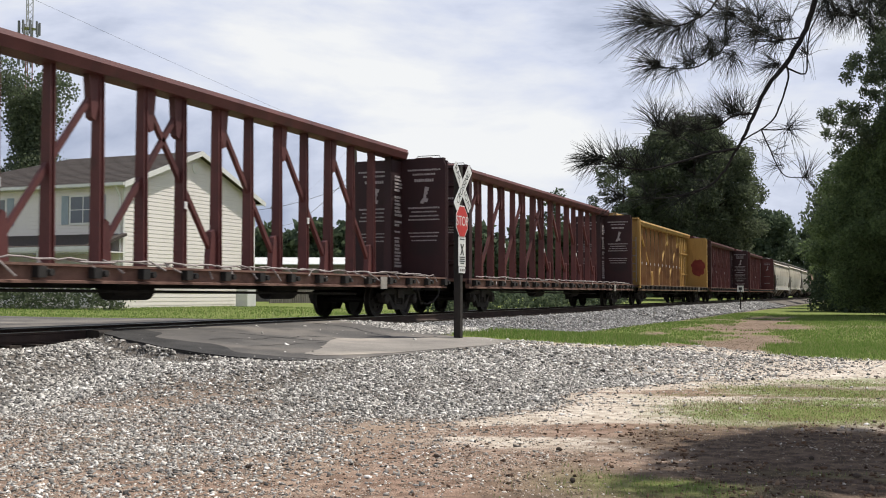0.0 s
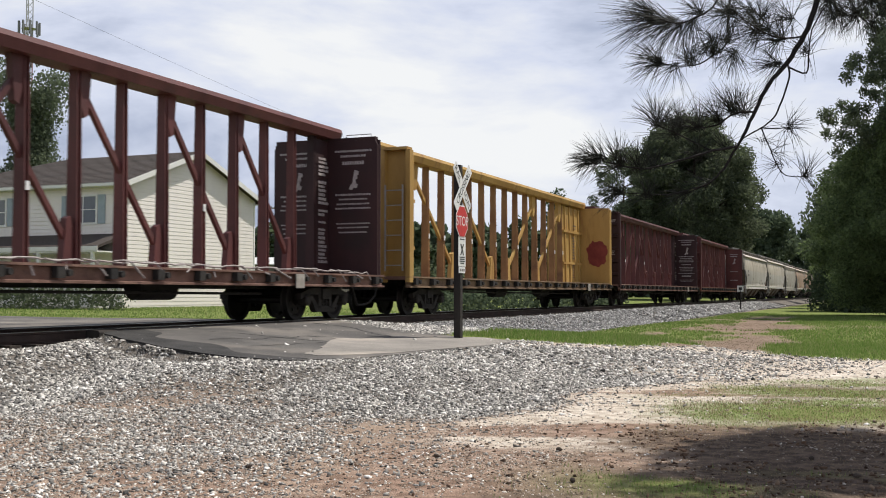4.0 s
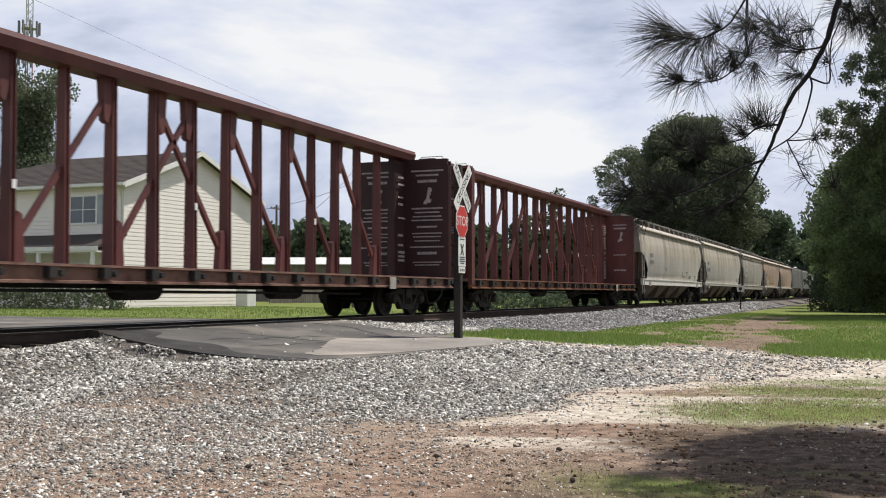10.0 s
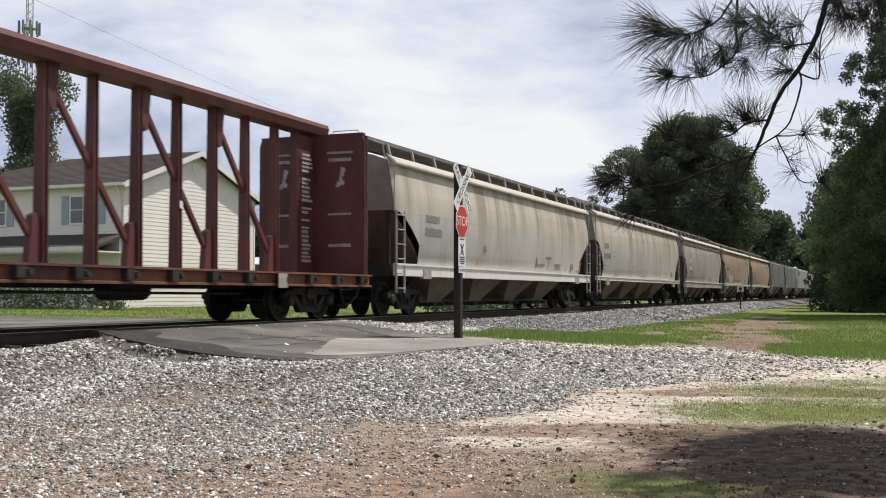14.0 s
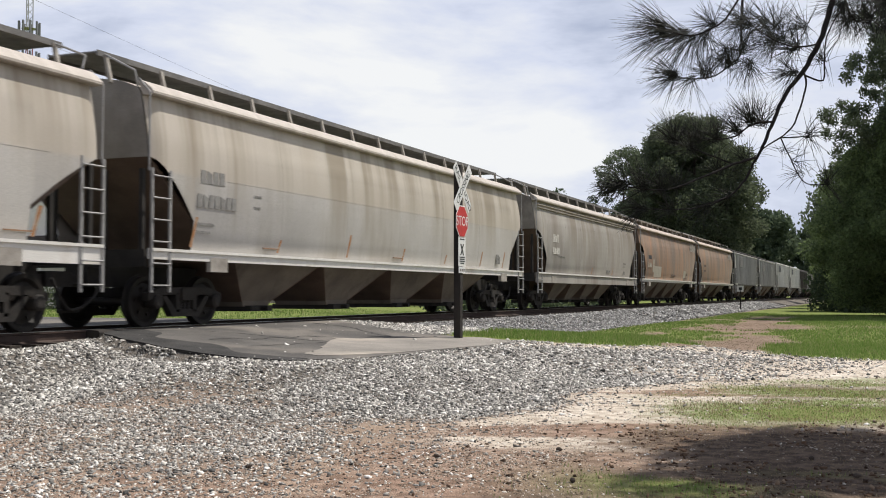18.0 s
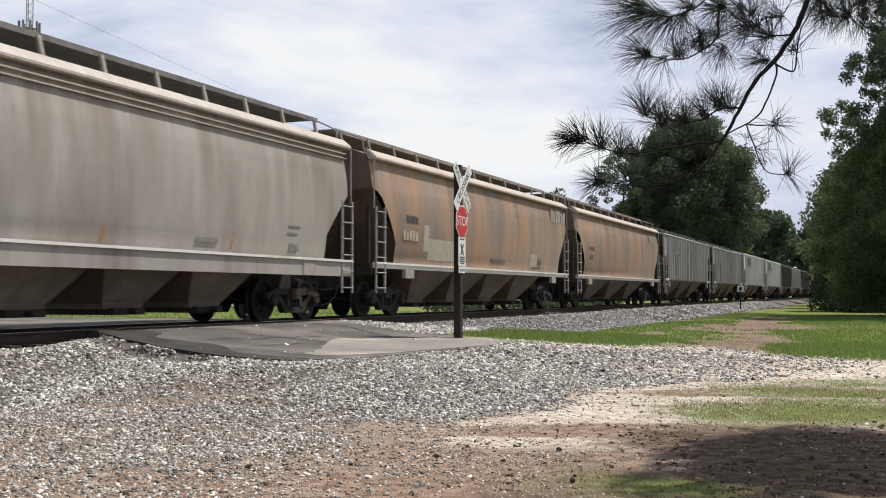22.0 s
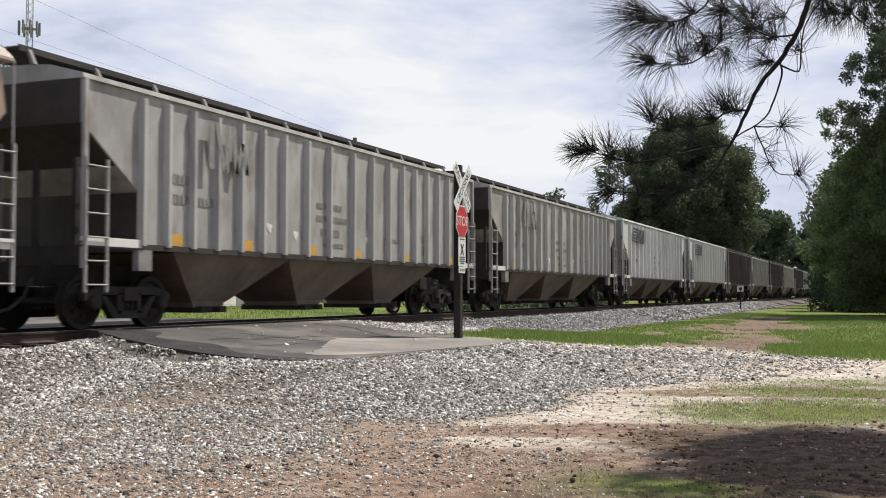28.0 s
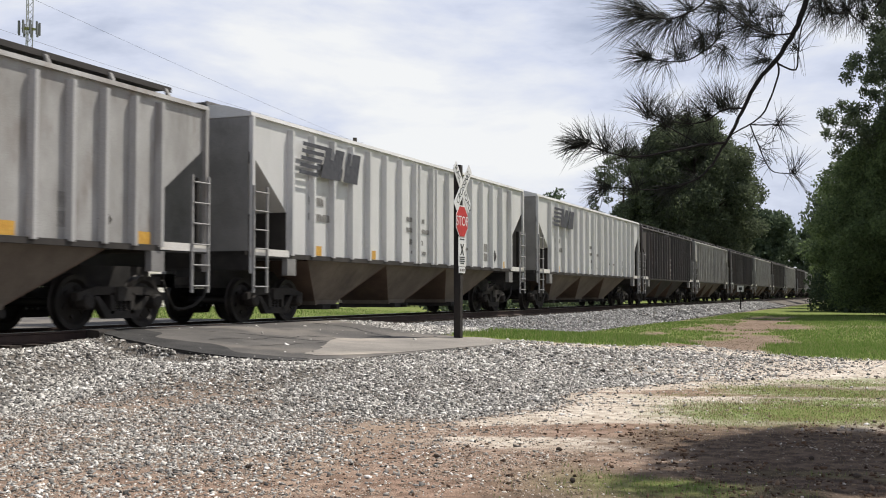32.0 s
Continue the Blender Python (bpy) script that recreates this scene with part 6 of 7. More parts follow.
def build_far_side():
    # white shed with a shallow metal roof, and the bays of its open front
    shed = thing("shed", "long low white metal shed behind a board fence", "shed", pose(-42.5, 76, 0, 0, 0, 22))
    part("wall", Geo().box(-5.0, 5.0, 0, 5, -0.3, 2.9), M["fence"], shed)
    part("roof", Geo().prism([(-0.4, 2.9), (2.5, 3.5), (5.4, 2.9), (5.4, 2.98), (2.5, 3.6), (-0.4, 2.98)], "x", -5.3, 5.3), M["white_wall"], shed)
    for x in (-3.5, -1.2, 1.2, 3.5):
        part("door", Geo().box(x - 0.8, x + 0.8, -0.03, 0.0, -0.2, 2.3), M["fence"], shed)
    a, b = Vector((-37.0, 60.5, -0.3)), Vector((-34.2, 70.5, -0.35))
    fence = thing("fence", "weathered grey board fence on the lawn", "fence")
    n = 62
    board = Geo().box(-0.012, 0.012, -0.068, 0.068, 0, 1.25).mesh("board", M["fence"])
    ang = math.degrees(math.atan2(b.y - a.y, b.x - a.x)) - 90
    for k in range(n):
        p = a.lerp(b, k / (n - 1))
        part("board", board, None, fence, m=pose(p.x, p.y, p.z, 0, 0, ang))
    for k in range(6):
        p = a.lerp(b, k / 5)
        part("post", Geo().box(p.x - 0.10, p.x - 0.02, p.y - 0.05, p.y + 0.05, p.z - 0.2, p.z + 1.3), M["fence"], fence)
    for z in (0.3, 0.95):
        part("rail", Geo().beam((a.x - 0.05, a.y, a.z + z), (b.x - 0.05, b.y, b.z + z), 0.05, 0.08), M["fence"], fence)
    box_z = float(ground_z(-31.5, 50))
    # white cabinet shape added as a stand-in for unidentified white posts
    ub = thing("utility_box", "white box standing in for white posts by the house", "utility box", pose(-30.6, 47.6, box_z))
    part("cabinet", Geo().box(-0.35, 0.35, -0.4, 0.4, 0.0, 0.95), M["white_wall"], ub)
    part("lid", Geo().box(-0.38, 0.38, -0.43, 0.43, 0.95, 1.02), M["galv"], ub)
    # utility poles, transformer and wires
    tips = []
    for k, (x, y, h, lab) in enumerate(((-26.0, 50.9, 9.2, "weathered wooden utility pole with a crossarm and transformer"), (-57.6, 95.2, 10.0, "distant wooden utility pole with a crossarm"))):
        pole = thing("utility_pole", lab, "utility pole", pose(x, y, -0.3))
        part("pole", Geo().tube([(0, 0, 0), (0, 0, h)], [0.16, 0.11], 10), M["pole_wood"], pole)
        arm = part("crossarm", Geo().box(-0.06, 0.06, -1.1, 1.1, h - 0.45, h - 0.33), M["pole_wood"], pole)
        for yy in (-1.0, -0.4, 0.4, 1.0):
            part("insulator", Geo().lathe([(0.03, h - 0.33), (0.055, h - 0.28), (0.03, h - 0.2)], "z", 8, (0, yy, 0)), M["galv"], arm)
        if k == 0:
            can = part("transformer", Geo().lathe([(0.24, h - 2.6), (0.26, h - 2.5), (0.26, h - 1.7), (0.2, h - 1.62)], "z", 16, (0.36, 0.1, 0)), M["can"], pole, "grey-green transformer can")
            part("bushing", Geo().lathe([(0.05, h - 1.62), (0.03, h - 1.4)], "z", 8, (0.36, 0.1, 0)), M["galv"], can)
        tips.append((x, y, h - 0.45))

    def wire(p, q, sag, r=0.004):
        p, q = Vector(p), Vector(q)
        pts = [p.lerp(q, t) - Vector((0, 0, sag * 4 * t * (1 - t))) for t in np.linspace(0, 1, 17)]
        thing("power_line", "thin black overhead wire between utility poles", "wire", geo=Geo().tube(pts, r, 5), material=M["wire"])

    wire((-26.0, 50.0, 8.75), (-17.5, -4.0, 9.3), 0.25)
    wire((-26.0, 51.9, 8.75), (-20.5, -4.0, 8.4), 0.45)
    wire((-26.0, 51.0, 6.6), (-32.0, 50.7, 5.2), 0.25, 0.012)
    wire((-26.0, 50.9, 8.75), (-57.6, 95.2, 9.4), 0.8)
    wire((-26.0, 50.9, 7.2), (-57.6, 95.2, 7.6), 0.9, 0.014)


M["can"] = surface("grey_green_can", (0.20, 0.24, 0.22), (0.26, 0.30, 0.28), 0.6, 3.0, bump=0.02)
build_far_side()


def build_mast():
    x, y, h = -162.8, 170.9, 78.0
    ob = thing("cell_tower", "red and white lattice radio mast with antenna panels", "radio mast", pose(x, y, -0.5))
    corners = [(0.75 * math.cos(a), 0.75 * math.sin(a)) for a in (0.5, 0.5 + 2.094, 0.5 + 4.189)]
    for cx, cy in corners:
        for k in range(6):
            part("leg", Geo().tube([(cx, cy, h * k / 6), (cx, cy, h * (k + 1) / 6)], 0.11, 6), M["mast_red"] if k % 2 else M["mast_white"], ob)
    lace = Geo()
    for k in range(52):
        z = 1.5 * k
        for i in range(3):
            p, q = corners[i], corners[(i + 1) % 3]
            lace.tube([(*p, z), (*q, z + 1.5)], 0.05, 4)
    part("lacing", lace, M["mast_white"], ob)
    for zc in (49.5, 55.8):
        ring = part("platform", Geo().lathe([(0.9, zc - 0.1), (1.6, zc), (0.9, zc + 0.1)], "z", 9), M["galv"], ob)
        for k in range(9):
            a = k * 2 * math.pi / 9
            c, s = 2.05 * math.cos(a), 2.05 * math.sin(a)
            part("antenna", Geo().box(c - 0.16, c + 0.16, s - 0.16, s + 0.16, zc - 1.3, zc + 1.4), M["mast_grey"], ring)


M["mast_red"] = surface("faded_red_mast_paint", (0.30, 0.08, 0.06), (0.38, 0.12, 0.09), 0.6, 3.0, bump=0.0)
M["mast_white"] = surface("faded_white_mast_paint", (0.40, 0.40, 0.40), (0.50, 0.50, 0.50), 0.6, 3.0, bump=0.0)
build_mast()


# ---- trees and bushes ----
def hedge(name, label, p, q, width, height, seed, material, per=70, size=0.11, category="hedge"):
    p, q = Vector(p), Vector(q)
    rng = np.random.RandomState(seed)
    n = max(3, int((q - p).length / (width * 0.55)))
    cl = []
    for k in range(n + 1):
        c = p.lerp(q, k / n)
        for z in (0.35, 0.75):
            cl.append((c.x + rng.uniform(-0.2, 0.2), c.y + rng.uniform(-0.2, 0.2), c.z + height * z * rng.uniform(0.85, 1.1), width * rng.uniform(0.42, 0.6), 0.9))
    me = clumps_mesh(name, cl, per, size, material, seed, core=0.35)
    return tagged(new(name, me), label, category)


hedge("hedge", "dark green clipped hedge in front of the house", (-29.0, 35.5, -0.2), (-50, 35.5, -0.2), 1.5, 1.2, 41, M["leaf"], 320, 0.09)
tree("pine_tree", "tall dark pine rising behind the house", (-53.0, 56.0, -0.2), 15.6, 4.6, 5.5, 51, M["leaf_dark"], 1.3, 50, 330, 0.15, shape="wild", stretch=1.2)
tree("pine_tree", "tall dark pine rising behind the house", (-60.5, 52.0, -0.2), 16.8, 4.5, 6.0, 52, M["leaf_dark"], 1.3, 44, 300, 0.16, shape="wild", stretch=1.2)
tree("oak_tree", "broad dark green tree beyond the railway", (-20.8, 129.0, -0.3), 21.0, 7.4, 3.5, 53, M["leaf"], 1.9, 120, 290, 0.185, trunk_r=0.45)
tree("oak_tree", "broad dark green tree beyond the railway", (-24.8, 140.0, -0.3), 19.5, 6.5, 3.0, 54, M["leaf"], 2.0, 70, 260, 0.19, trunk_r=0.4)
tree("pine_tree", "ragged pine leaning out beside a broad tree", (-28.0, 124.0, -0.3), 17.6, 4.6, 3.0, 55, M["leaf_dark"], 0.95, 70, 380, 0.12, stretch=2.2, trunk_r=0.25)
tree("oak_tree", "mid-green tree beyond the railway", (-17.6, 172.0, -0.3), 13.2, 4.6, 2.0, 56, M["leaf_far"], 2.0, 40, 60, 0.42, trunk_r=0.3)
tree("pine_tree", "distant pine over the treeline", (-49.0, 166.0, -0.3), 17.2, 2.6, 11.5, 57, M["leaf_far"], 1.1, 14, 40, 0.35, shape="wild", trunk_r=0.2)
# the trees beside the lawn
tree("broadleaf_tree", "dense dark green tree at the lawn's edge", (1.7, 68.0, -0.75), 10.8, 5.2, 0.6, 61, M["leaf_lit"], 1.25, 130, 560, 0.105, trunk_r=0.3)
tree("broadleaf_tree", "dense dark green tree at the lawn's edge", (4.6, 63.5, -0.75), 13.0, 5.0, 0.8, 62, M["leaf_lit"], 1.25, 120, 560, 0.105, trunk_r=0.3)


def whorls(height, low, wide, seed, gap=1.0, arms=11):
    """Clumps along the arms of a pine, whorl over whorl."""
    rng = np.random.RandomState(seed)
    cl = []
    for h in np.arange(low, height, gap):
        reach = wide * min(1.0, 0.10 + 0.95 * ((height - h) / (height - low)) ** 0.75)
        turn = rng.rand() * 6.283
        for k in range(arms):
            a = turn + 6.283 * k / arms + rng.normal() * 0.18
            r = reach * rng.uniform(0.72, 1.12)
            for q in (0.25, 0.4, 0.55, 0.7, 0.85, 1.0):
                if r * q > 0.5:
                    cl.append((r * q * math.cos(a) + rng.normal() * 0.15, r * q * math.sin(a) + rng.normal() * 0.15, h + 0.9 * q * q + rng.normal() * 0.35, rng.uniform(0.34, 0.58), 1.1))
    return cl


tree("pine_tree", "tall pine with tufted open crown at the lawn's edge", (3.4, 66.0, -0.75), 22.5, 7.0, 7.5, 63, M["leaf_dark"], 0.85, 85, 850, 0.075, shape="tall", stretch=3.4, trunk_r=0.3, centres=whorls(22.5, 9.0, 6.4, 68), core=0.05)
for px, py, ph, ps in ((-2.6, 101.0, 12.5, 91), (-3.4, 119.0, 15.0, 92), (-4.2, 140.0, 16.0, 93), (-4.8, 163.0, 17.0, 94), (-5.2, 190.0, 17.0, 95)):
    tree("pine_tree", "dark pine standing close beside the far track", (px, py, -0.75), ph, 3.6, 1.5, ps, M["leaf_dark"], 1.3, 50, 90, 0.24, stretch=1.3, trunk_r=0.22)
tree("broadleaf_tree", "small leafy tree beside the railway", (-0.4, 84.0, -0.75), 9.0, 4.4, 0.3, 64, M["leaf_lit"], 1.4, 70, 260, 0.16, trunk_r=0.2)
hedge("bush", "brown-green scrub beside the ballast", (-4.2, 84.0, -0.8), (-1.0, 78.0, -0.8), 2.4, 2.6, 65, M["leaf_far"], 160, 0.18, "bush")
hedge("bush", "green bush beyond the railway", (-25.6, 57.5, -0.3), (-24.0, 60.5, -0.3), 1.7, 2.6, 66, M["leaf"], 180, 0.14, "bush")
hedge("bush", "low scrub along the far side of the railway", (-18.5, 44.0, -0.3), (-18.5, 80.0, -0.3), 1.5, 0.9, 67, M["leaf_far"], 110, 0.14, "bush")


def woods(name, label, spots, seed, material, per, size):
    rng = np.random.RandomState(seed)
    cl = []
    for (x0, y0, h0), (x1, y1, h1), n in spots:
        for k in range(n):
            t = (k + rng.rand()) / n
            x, y, h = lerp(x0, x1, t), lerp(y0, y1, t), lerp(h0, h1, t) * rng.uniform(0.72, 1.06)
            r = rng.uniform(1.6, 3.0)
            for q in np.linspace(0.12, 0.9, 5):
                cl.append((x + rng.normal() * 1.6, y + rng.normal() * 1.6, h * q, r * (1.15 - 0.5 * q), 1.0))
    tagged(new(name, clumps_mesh(name, cl, per, size, material, seed, core=0.3)), label, "woods", kind="stuff")


woods("far_woods", "distant dark green treeline beyond the railway", [((-125, 130, 11.5), (-58, 165, 11.5), 95), ((-60, 165, 11.5), (-24, 190, 14), 34), ((-22, 205, 15.5), (12, 215, 17), 16), ((5, 95, 12), (30, 120, 14), 10),
      ((-170, 60, 11), (-110, 130, 12), 18)], 71, M["leaf_far"], 34, 0.78)
woods("far_woods", "hazy treeline along the horizon", [((-600, 150, 15), (-200, 520, 16), 60), ((-200, 520, 16), (150, 520, 16), 40), ((40, 20, 14), (60, 200, 15), 24), ((150, 520, 16), (60, 200, 16), 30)], 72, M["leaf_far"], 5, 1.5)


# the pine that stands beside the camera: its crown hangs high over the ground and shades it
def build_shade_pine():
    rng = np.random.RandomState(81)
    cl = []
    for k in range(150):
        x, y = rng.uniform(-2.7, 5.0), rng.uniform(1.1, 3.7)
        if k % 3 == 0:
            x, y = rng.uniform(1.0, 5.0), rng.uniform(-4.0, 1.5)
        cl.append((x, y, rng.uniform(7.6, 9.6), rng.uniform(0.5, 0.95), 0.6))
    tree("pine_tree", "tall pine standing over the sandy verge", (4.6, 10.6, -0.8), 15.0, 5.0, 6.5, 82, M["leaf_dark"], 0.9, 60, 420, 0.17, trunk_r=0.26, stretch=1.3, centres=cl)


build_shade_pine()


# ---- the pine branch that hangs in front of the view ----
def build_branch():
    """Drawn on a plane that faces the camera, 6.5 m away: (u, v) are picture pixels, placed to fit the camera's view; w
    is depth.
    """
    ob = thing("pine_branch", "drooping pine branch with long needles, swaying in the wind", "branch")
    D, K = 6.5, 6.5 / 1900
    F, R = Vector((-0.3802, 0.9249, 0.0)), Vector((0.9249, 0.3802, 0.0))
    rng = np.random.RandomState(91)

    def at(u, v, w=0.0):
        p = EYE + F * (D + w) + R * ((u - 784) * K * (1 + w / D))
        return Vector((p.x, p.y, EYE.z + (520 - v) * K * (1 + w / D)))

    def limb(name, pts, r0, r1, w0=0.0, w1=0.0, under=None):
        n = len(pts)
        raw = [at(u, v, lerp(w0, w1, k / (n - 1))) for k, (u, v) in enumerate(pts)]
        fine = []
        for k in range(n - 1):
            p0, p1, p2, p3 = raw[max(k - 1, 0)], raw[k], raw[k + 1], raw[min(k + 2, n - 1)]
            for t in (0, 0.25, 0.5, 0.75):
                fine.append(0.5 * ((2 * p1) + (p2 - p0) * t + (2 * p0 - 5 * p1 + 4 * p2 - p3) * t * t + (3 * p1 - p0 - 3 * p2 + p3) * t ** 3) + Vector(rng.normal(size=3) * r0 * 0.10))
        fine.append(raw[-1])
        m = len(fine)
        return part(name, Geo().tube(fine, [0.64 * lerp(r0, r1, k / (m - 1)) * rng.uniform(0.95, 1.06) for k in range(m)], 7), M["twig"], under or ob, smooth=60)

    base = at(1476, -80)
    part("stem", Geo().tube([(4.55, 10.55, 7.6), (3.2, 9.9, 6.6), (1.3, 8.4, 4.6), (0.1, 7.3, 3.2), tuple(base)], [0.06, 0.05, 0.035, 0.025, 0.02], 8), M["twig"], ob)
    limb("stem", [(1476, -80), (1448, 0), (1427, 60), (1396, 110), (1362, 152), (1340, 195), (1322, 235), (1307, 264), (1285, 302), (1255, 330), (1215, 348)], 0.030, 0.006)
    side_twig = limb("side_twig", [(1307, 262), (1262, 268), (1200, 283), (1150, 293), (1105, 288), (1060, 274)], 0.013, 0.005, 0, -0.3)
    limb("twig", [(1262, 268), (1215, 242), (1168, 218)], 0.008, 0.004, 0, 0.2, side_twig)
    limb("twig", [(1340, 200), (1303, 203), (1270, 224), (1238, 229), (1205, 226)], 0.011, 0.004, 0, 0.25)
    limb("twig", [(1298, -60), (1290, 30), (1288, 75), (1265, 98), (1230, 118), (1168, 117)], 0.012, 0.005, 0.3, 0.1)
    limb("twig", [(1396, 110), (1400, 135), (1386, 180), (1372, 210), (1350, 228), (1320, 246), (1308, 262)], 0.010, 0.006)
    limb("twig", [(1350, 228), (1375, 229), (1400, 226)], 0.007, 0.004)
    limb("twig", [(1350, 228), (1368, 270), (1382, 300), (1397, 313), (1430, 314)], 0.007, 0.004)
    limb("twig", [(1398, 118), (1430, 128), (1434, 95), (1440, 50), (1462, 10)], 0.009, 0.006)
    limb("twig", [(1290, -30), (1262, 12), (1232, 32), (1200, 42), (1165, 34), (1140, 14)], 0.011, 0.004, 0, 0.4)
    limb("twig", [(1427, 62), (1385, 66), (1345, 52), (1300, 20)], 0.010, 0.004, 0, -0.2)
    limb("twig", [(1470, -40), (1490, 20), (1520, 22), (1552, 46)], 0.012, 0.004, 0, 0.3)
    limb("twig", [(1255, 330), (1185, 350), (1100, 348)], 0.007, 0.004, 0, -0.2)
    limb("twig", [(1470, -60), (1530, -30), (1600, -20)], 0.013, 0.006, 0, 0.3)

    # tufts: place, heading (degrees, 0 to the right, 90 up), spread, needle length, number, depth
    tufts = [(1168, 113, 165, 75, 66, 100, 0.1), (1225, 112, 120, 80, 55, 70, 0.1), (1265, 96, 100, 90, 55, 70, 0.1), (1290, 72, 90, 100, 55, 60, 0.2), (1195, 117, 230, 70, 60, 30, 0.1),
             (1168, 34, 180, 45, 112, 80, 0.4), (1190, 38, 195, 55, 105, 90, 0.35), (1152, 26, 165, 60, 85, 60, 0.35), (1205, 44, 225, 60, 90, 60, 0.3), (1225, 36, 260, 60, 70, 50, 0.3), (1262, 70, 230, 90, 62, 60, 0.2), (1300, 92, 250, 90, 60, 60, 0.1), (1360, 52, 150, 120, 62, 60, 0), (1240, 22, 170, 110, 60, 70, 0.2), (1290, 20, 150, 120, 60, 60, 0.2),
             (1330, 18, 180, 130, 60, 70, 0.1), (1345, 54, 180, 110, 60, 80, -0.1), (1385, 66, 160, 110, 62, 90, 0), (1300, 24, 180, 100, 65, 70, -0.2), (1380, 112, 180, 70, 60, 60, 0),
             (1350, 30, 120, 120, 60, 60, 0), (1400, 30, 200, 120, 60, 60, 0), (1430, 90, 150, 120, 55, 40, 0),
             (1302, 200, 110, 75, 68, 90, 0.1), (1275, 218, 130, 75, 68, 70, 0.15), (1240, 229, 120, 80, 66, 70, 0.2), (1206, 226, 140, 80, 64, 60, 0.25), (1320, 204, 100, 80, 66, 50, 0.05),
             (1168, 216, 100, 75, 70, 90, 0.2), (1200, 236, 110, 70, 66, 60, 0.15), (1062, 273, 165, 70, 54, 110, -0.3), (1095, 284, 120, 75, 64, 80, -0.25), (1130, 292, 110, 75, 60, 60, -0.2), (1160, 292, 100, 80, 55, 50, -0.1),
             (1040, 274, 175, 60, 40, 50, -0.3), (1400, 225, 20, 150, 54, 46, 0), (1352, 250, 0, 180, 30, 14, 0), (1385, 294, 160, 120, 42, 22, 0), (1430, 313, 80, 45, 62, 26, 0), (1422, 314, 300, 60, 50, 14, 0),
             (1375, 270, 20, 60, 45, 10, 0), (1490, 18, 190, 120, 55, 110, 0.1), (1520, 20, 200, 120, 55, 110, 0.2), (1550, 30, 250, 100, 45, 40, 0.3), (1470, -6, 240, 120, 60, 110, 0), (1545, -10, 220, 130, 60, 110, 0.3),
             (1590, -15, 220, 130, 60, 90, 0.3), (1510, -25, 250, 130, 60, 90, 0.2), (1100, 348, 180, 80, 52, 80, -0.2), (1150, 352, 120, 90, 50, 45, -0.2), (1215, 346, 200, 90, 55, 50, 0), (1255, 330, 150, 100, 50, 30, 0),
             (1285, 262, 120, 120, 50, 40, 0), (1235, 276, 100, 120, 55, 50, 0)]
    for u, v, head, spread, length, number, w in tufts:
        c = at(u, v, w)
        vs, fs = [], []
        for k in range(number):
            a = radians(head + spread * np.clip(rng.normal() * 0.55, -1.1, 1.1))
            out = rng.normal() * 0.45
            d = R * math.cos(a) + Vector((0, 0, 1)) * math.sin(a) + F * out
            d.normalize()
            n = length * K * rng.uniform(0.7, 1.15)
            s = c + R * rng.normal() * 0.018 + Vector((0, 0, rng.normal() * 0.014)) - d * 0.01
            side = d.cross(Vector(rng.normal(size=3))).normalized()
            oth = d.cross(side)
            droop = Vector((0, 0, -0.10 * n * rng.uniform(0.2, 1.4)))
            mid_p, end = s + d * n * 0.55, s + d * n + droop
            q = 0.0016
            k0 = len(vs)
            for p, wd in ((s, q), (mid_p, q * 0.95), (end, q * 0.3)):
                vs += [tuple(p + side * wd), tuple(p - side * wd * 0.5 + oth * wd * 0.87), tuple(p - side * wd * 0.5 - oth * wd * 0.87)]
            for i in (0, 3):
                fs += [(k0 + i + j, k0 + i + (j + 1) % 3, k0 + i + 3 + (j + 1) % 3, k0 + i + 3 + j) for j in range(3)]
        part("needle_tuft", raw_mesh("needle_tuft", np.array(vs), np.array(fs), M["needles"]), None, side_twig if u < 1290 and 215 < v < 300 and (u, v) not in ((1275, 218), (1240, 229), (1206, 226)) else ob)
    return ob, side_twig, at(1307, 262)


BRANCH, SIDE_TWIG, TWIG_ROOT = build_branch()


# ---- loose stones, grass and litter ----
def view_side(x, y):
    """The wedge of ground that lies before the place where one stands."""
    ang = np.degrees(np.arctan2(-x, y))
    return (ang > -3.0) & (ang < 50.0)


def stones_mesh(name, x, y, size, rng, material, lift=0.32):
    n = len(x)
    z = ground_z(x, y)
    # a chip: two uneven triangles, one over the other
    corners = np.array([[1, 0, -1], [-0.5, 0.87, -1], [-0.5, -0.87, -1], [0.8, 0.1, 1], [-0.4, 0.7, 1], [-0.5, -0.6, 1]], float)
    v = corners[None] * (0.55 + 0.8 * rng.rand(n, 6, 3)) * (size[:, None, None] * rng.uniform(0.5, 2.0, (n, 1, 3))) * np.array([1.25, 1.25, 0.38])
    a, b = rng.rand(n) * 6.283, rng.normal(size=n) * 0.55
    ca, sa, cb, sb = np.cos(a)[:, None], np.sin(a)[:, None], np.cos(b)[:, None], np.sin(b)[:, None]
    y1, z1 = v[..., 1] * cb - v[..., 2] * sb, v[..., 1] * sb + v[..., 2] * cb
    x2, y2 = v[..., 0] * ca - y1 * sa, v[..., 0] * sa + y1 * ca
    v = np.stack([x2 + x[:, None], y2 + y[:, None], z1 + (z + size * lift)[:, None]], -1).reshape(-1, 3)
    tris = np.array([[0, 2, 1], [3, 4, 5], [0, 1, 4], [0, 4, 3], [1, 2, 5], [1, 5, 4], [2, 0, 3], [2, 3, 5]])
    f = (np.arange(n)[:, None, None] * 6 + tris[None]).reshape(-1, 3)
    return raw_mesh(name, v, f, material)


def scatter(rng, x0, x1, y0, y1, density):
    n = int((x1 - x0) * (y1 - y0) * density)
    return rng.uniform(x0, x1, n), rng.uniform(y0, y1, n)


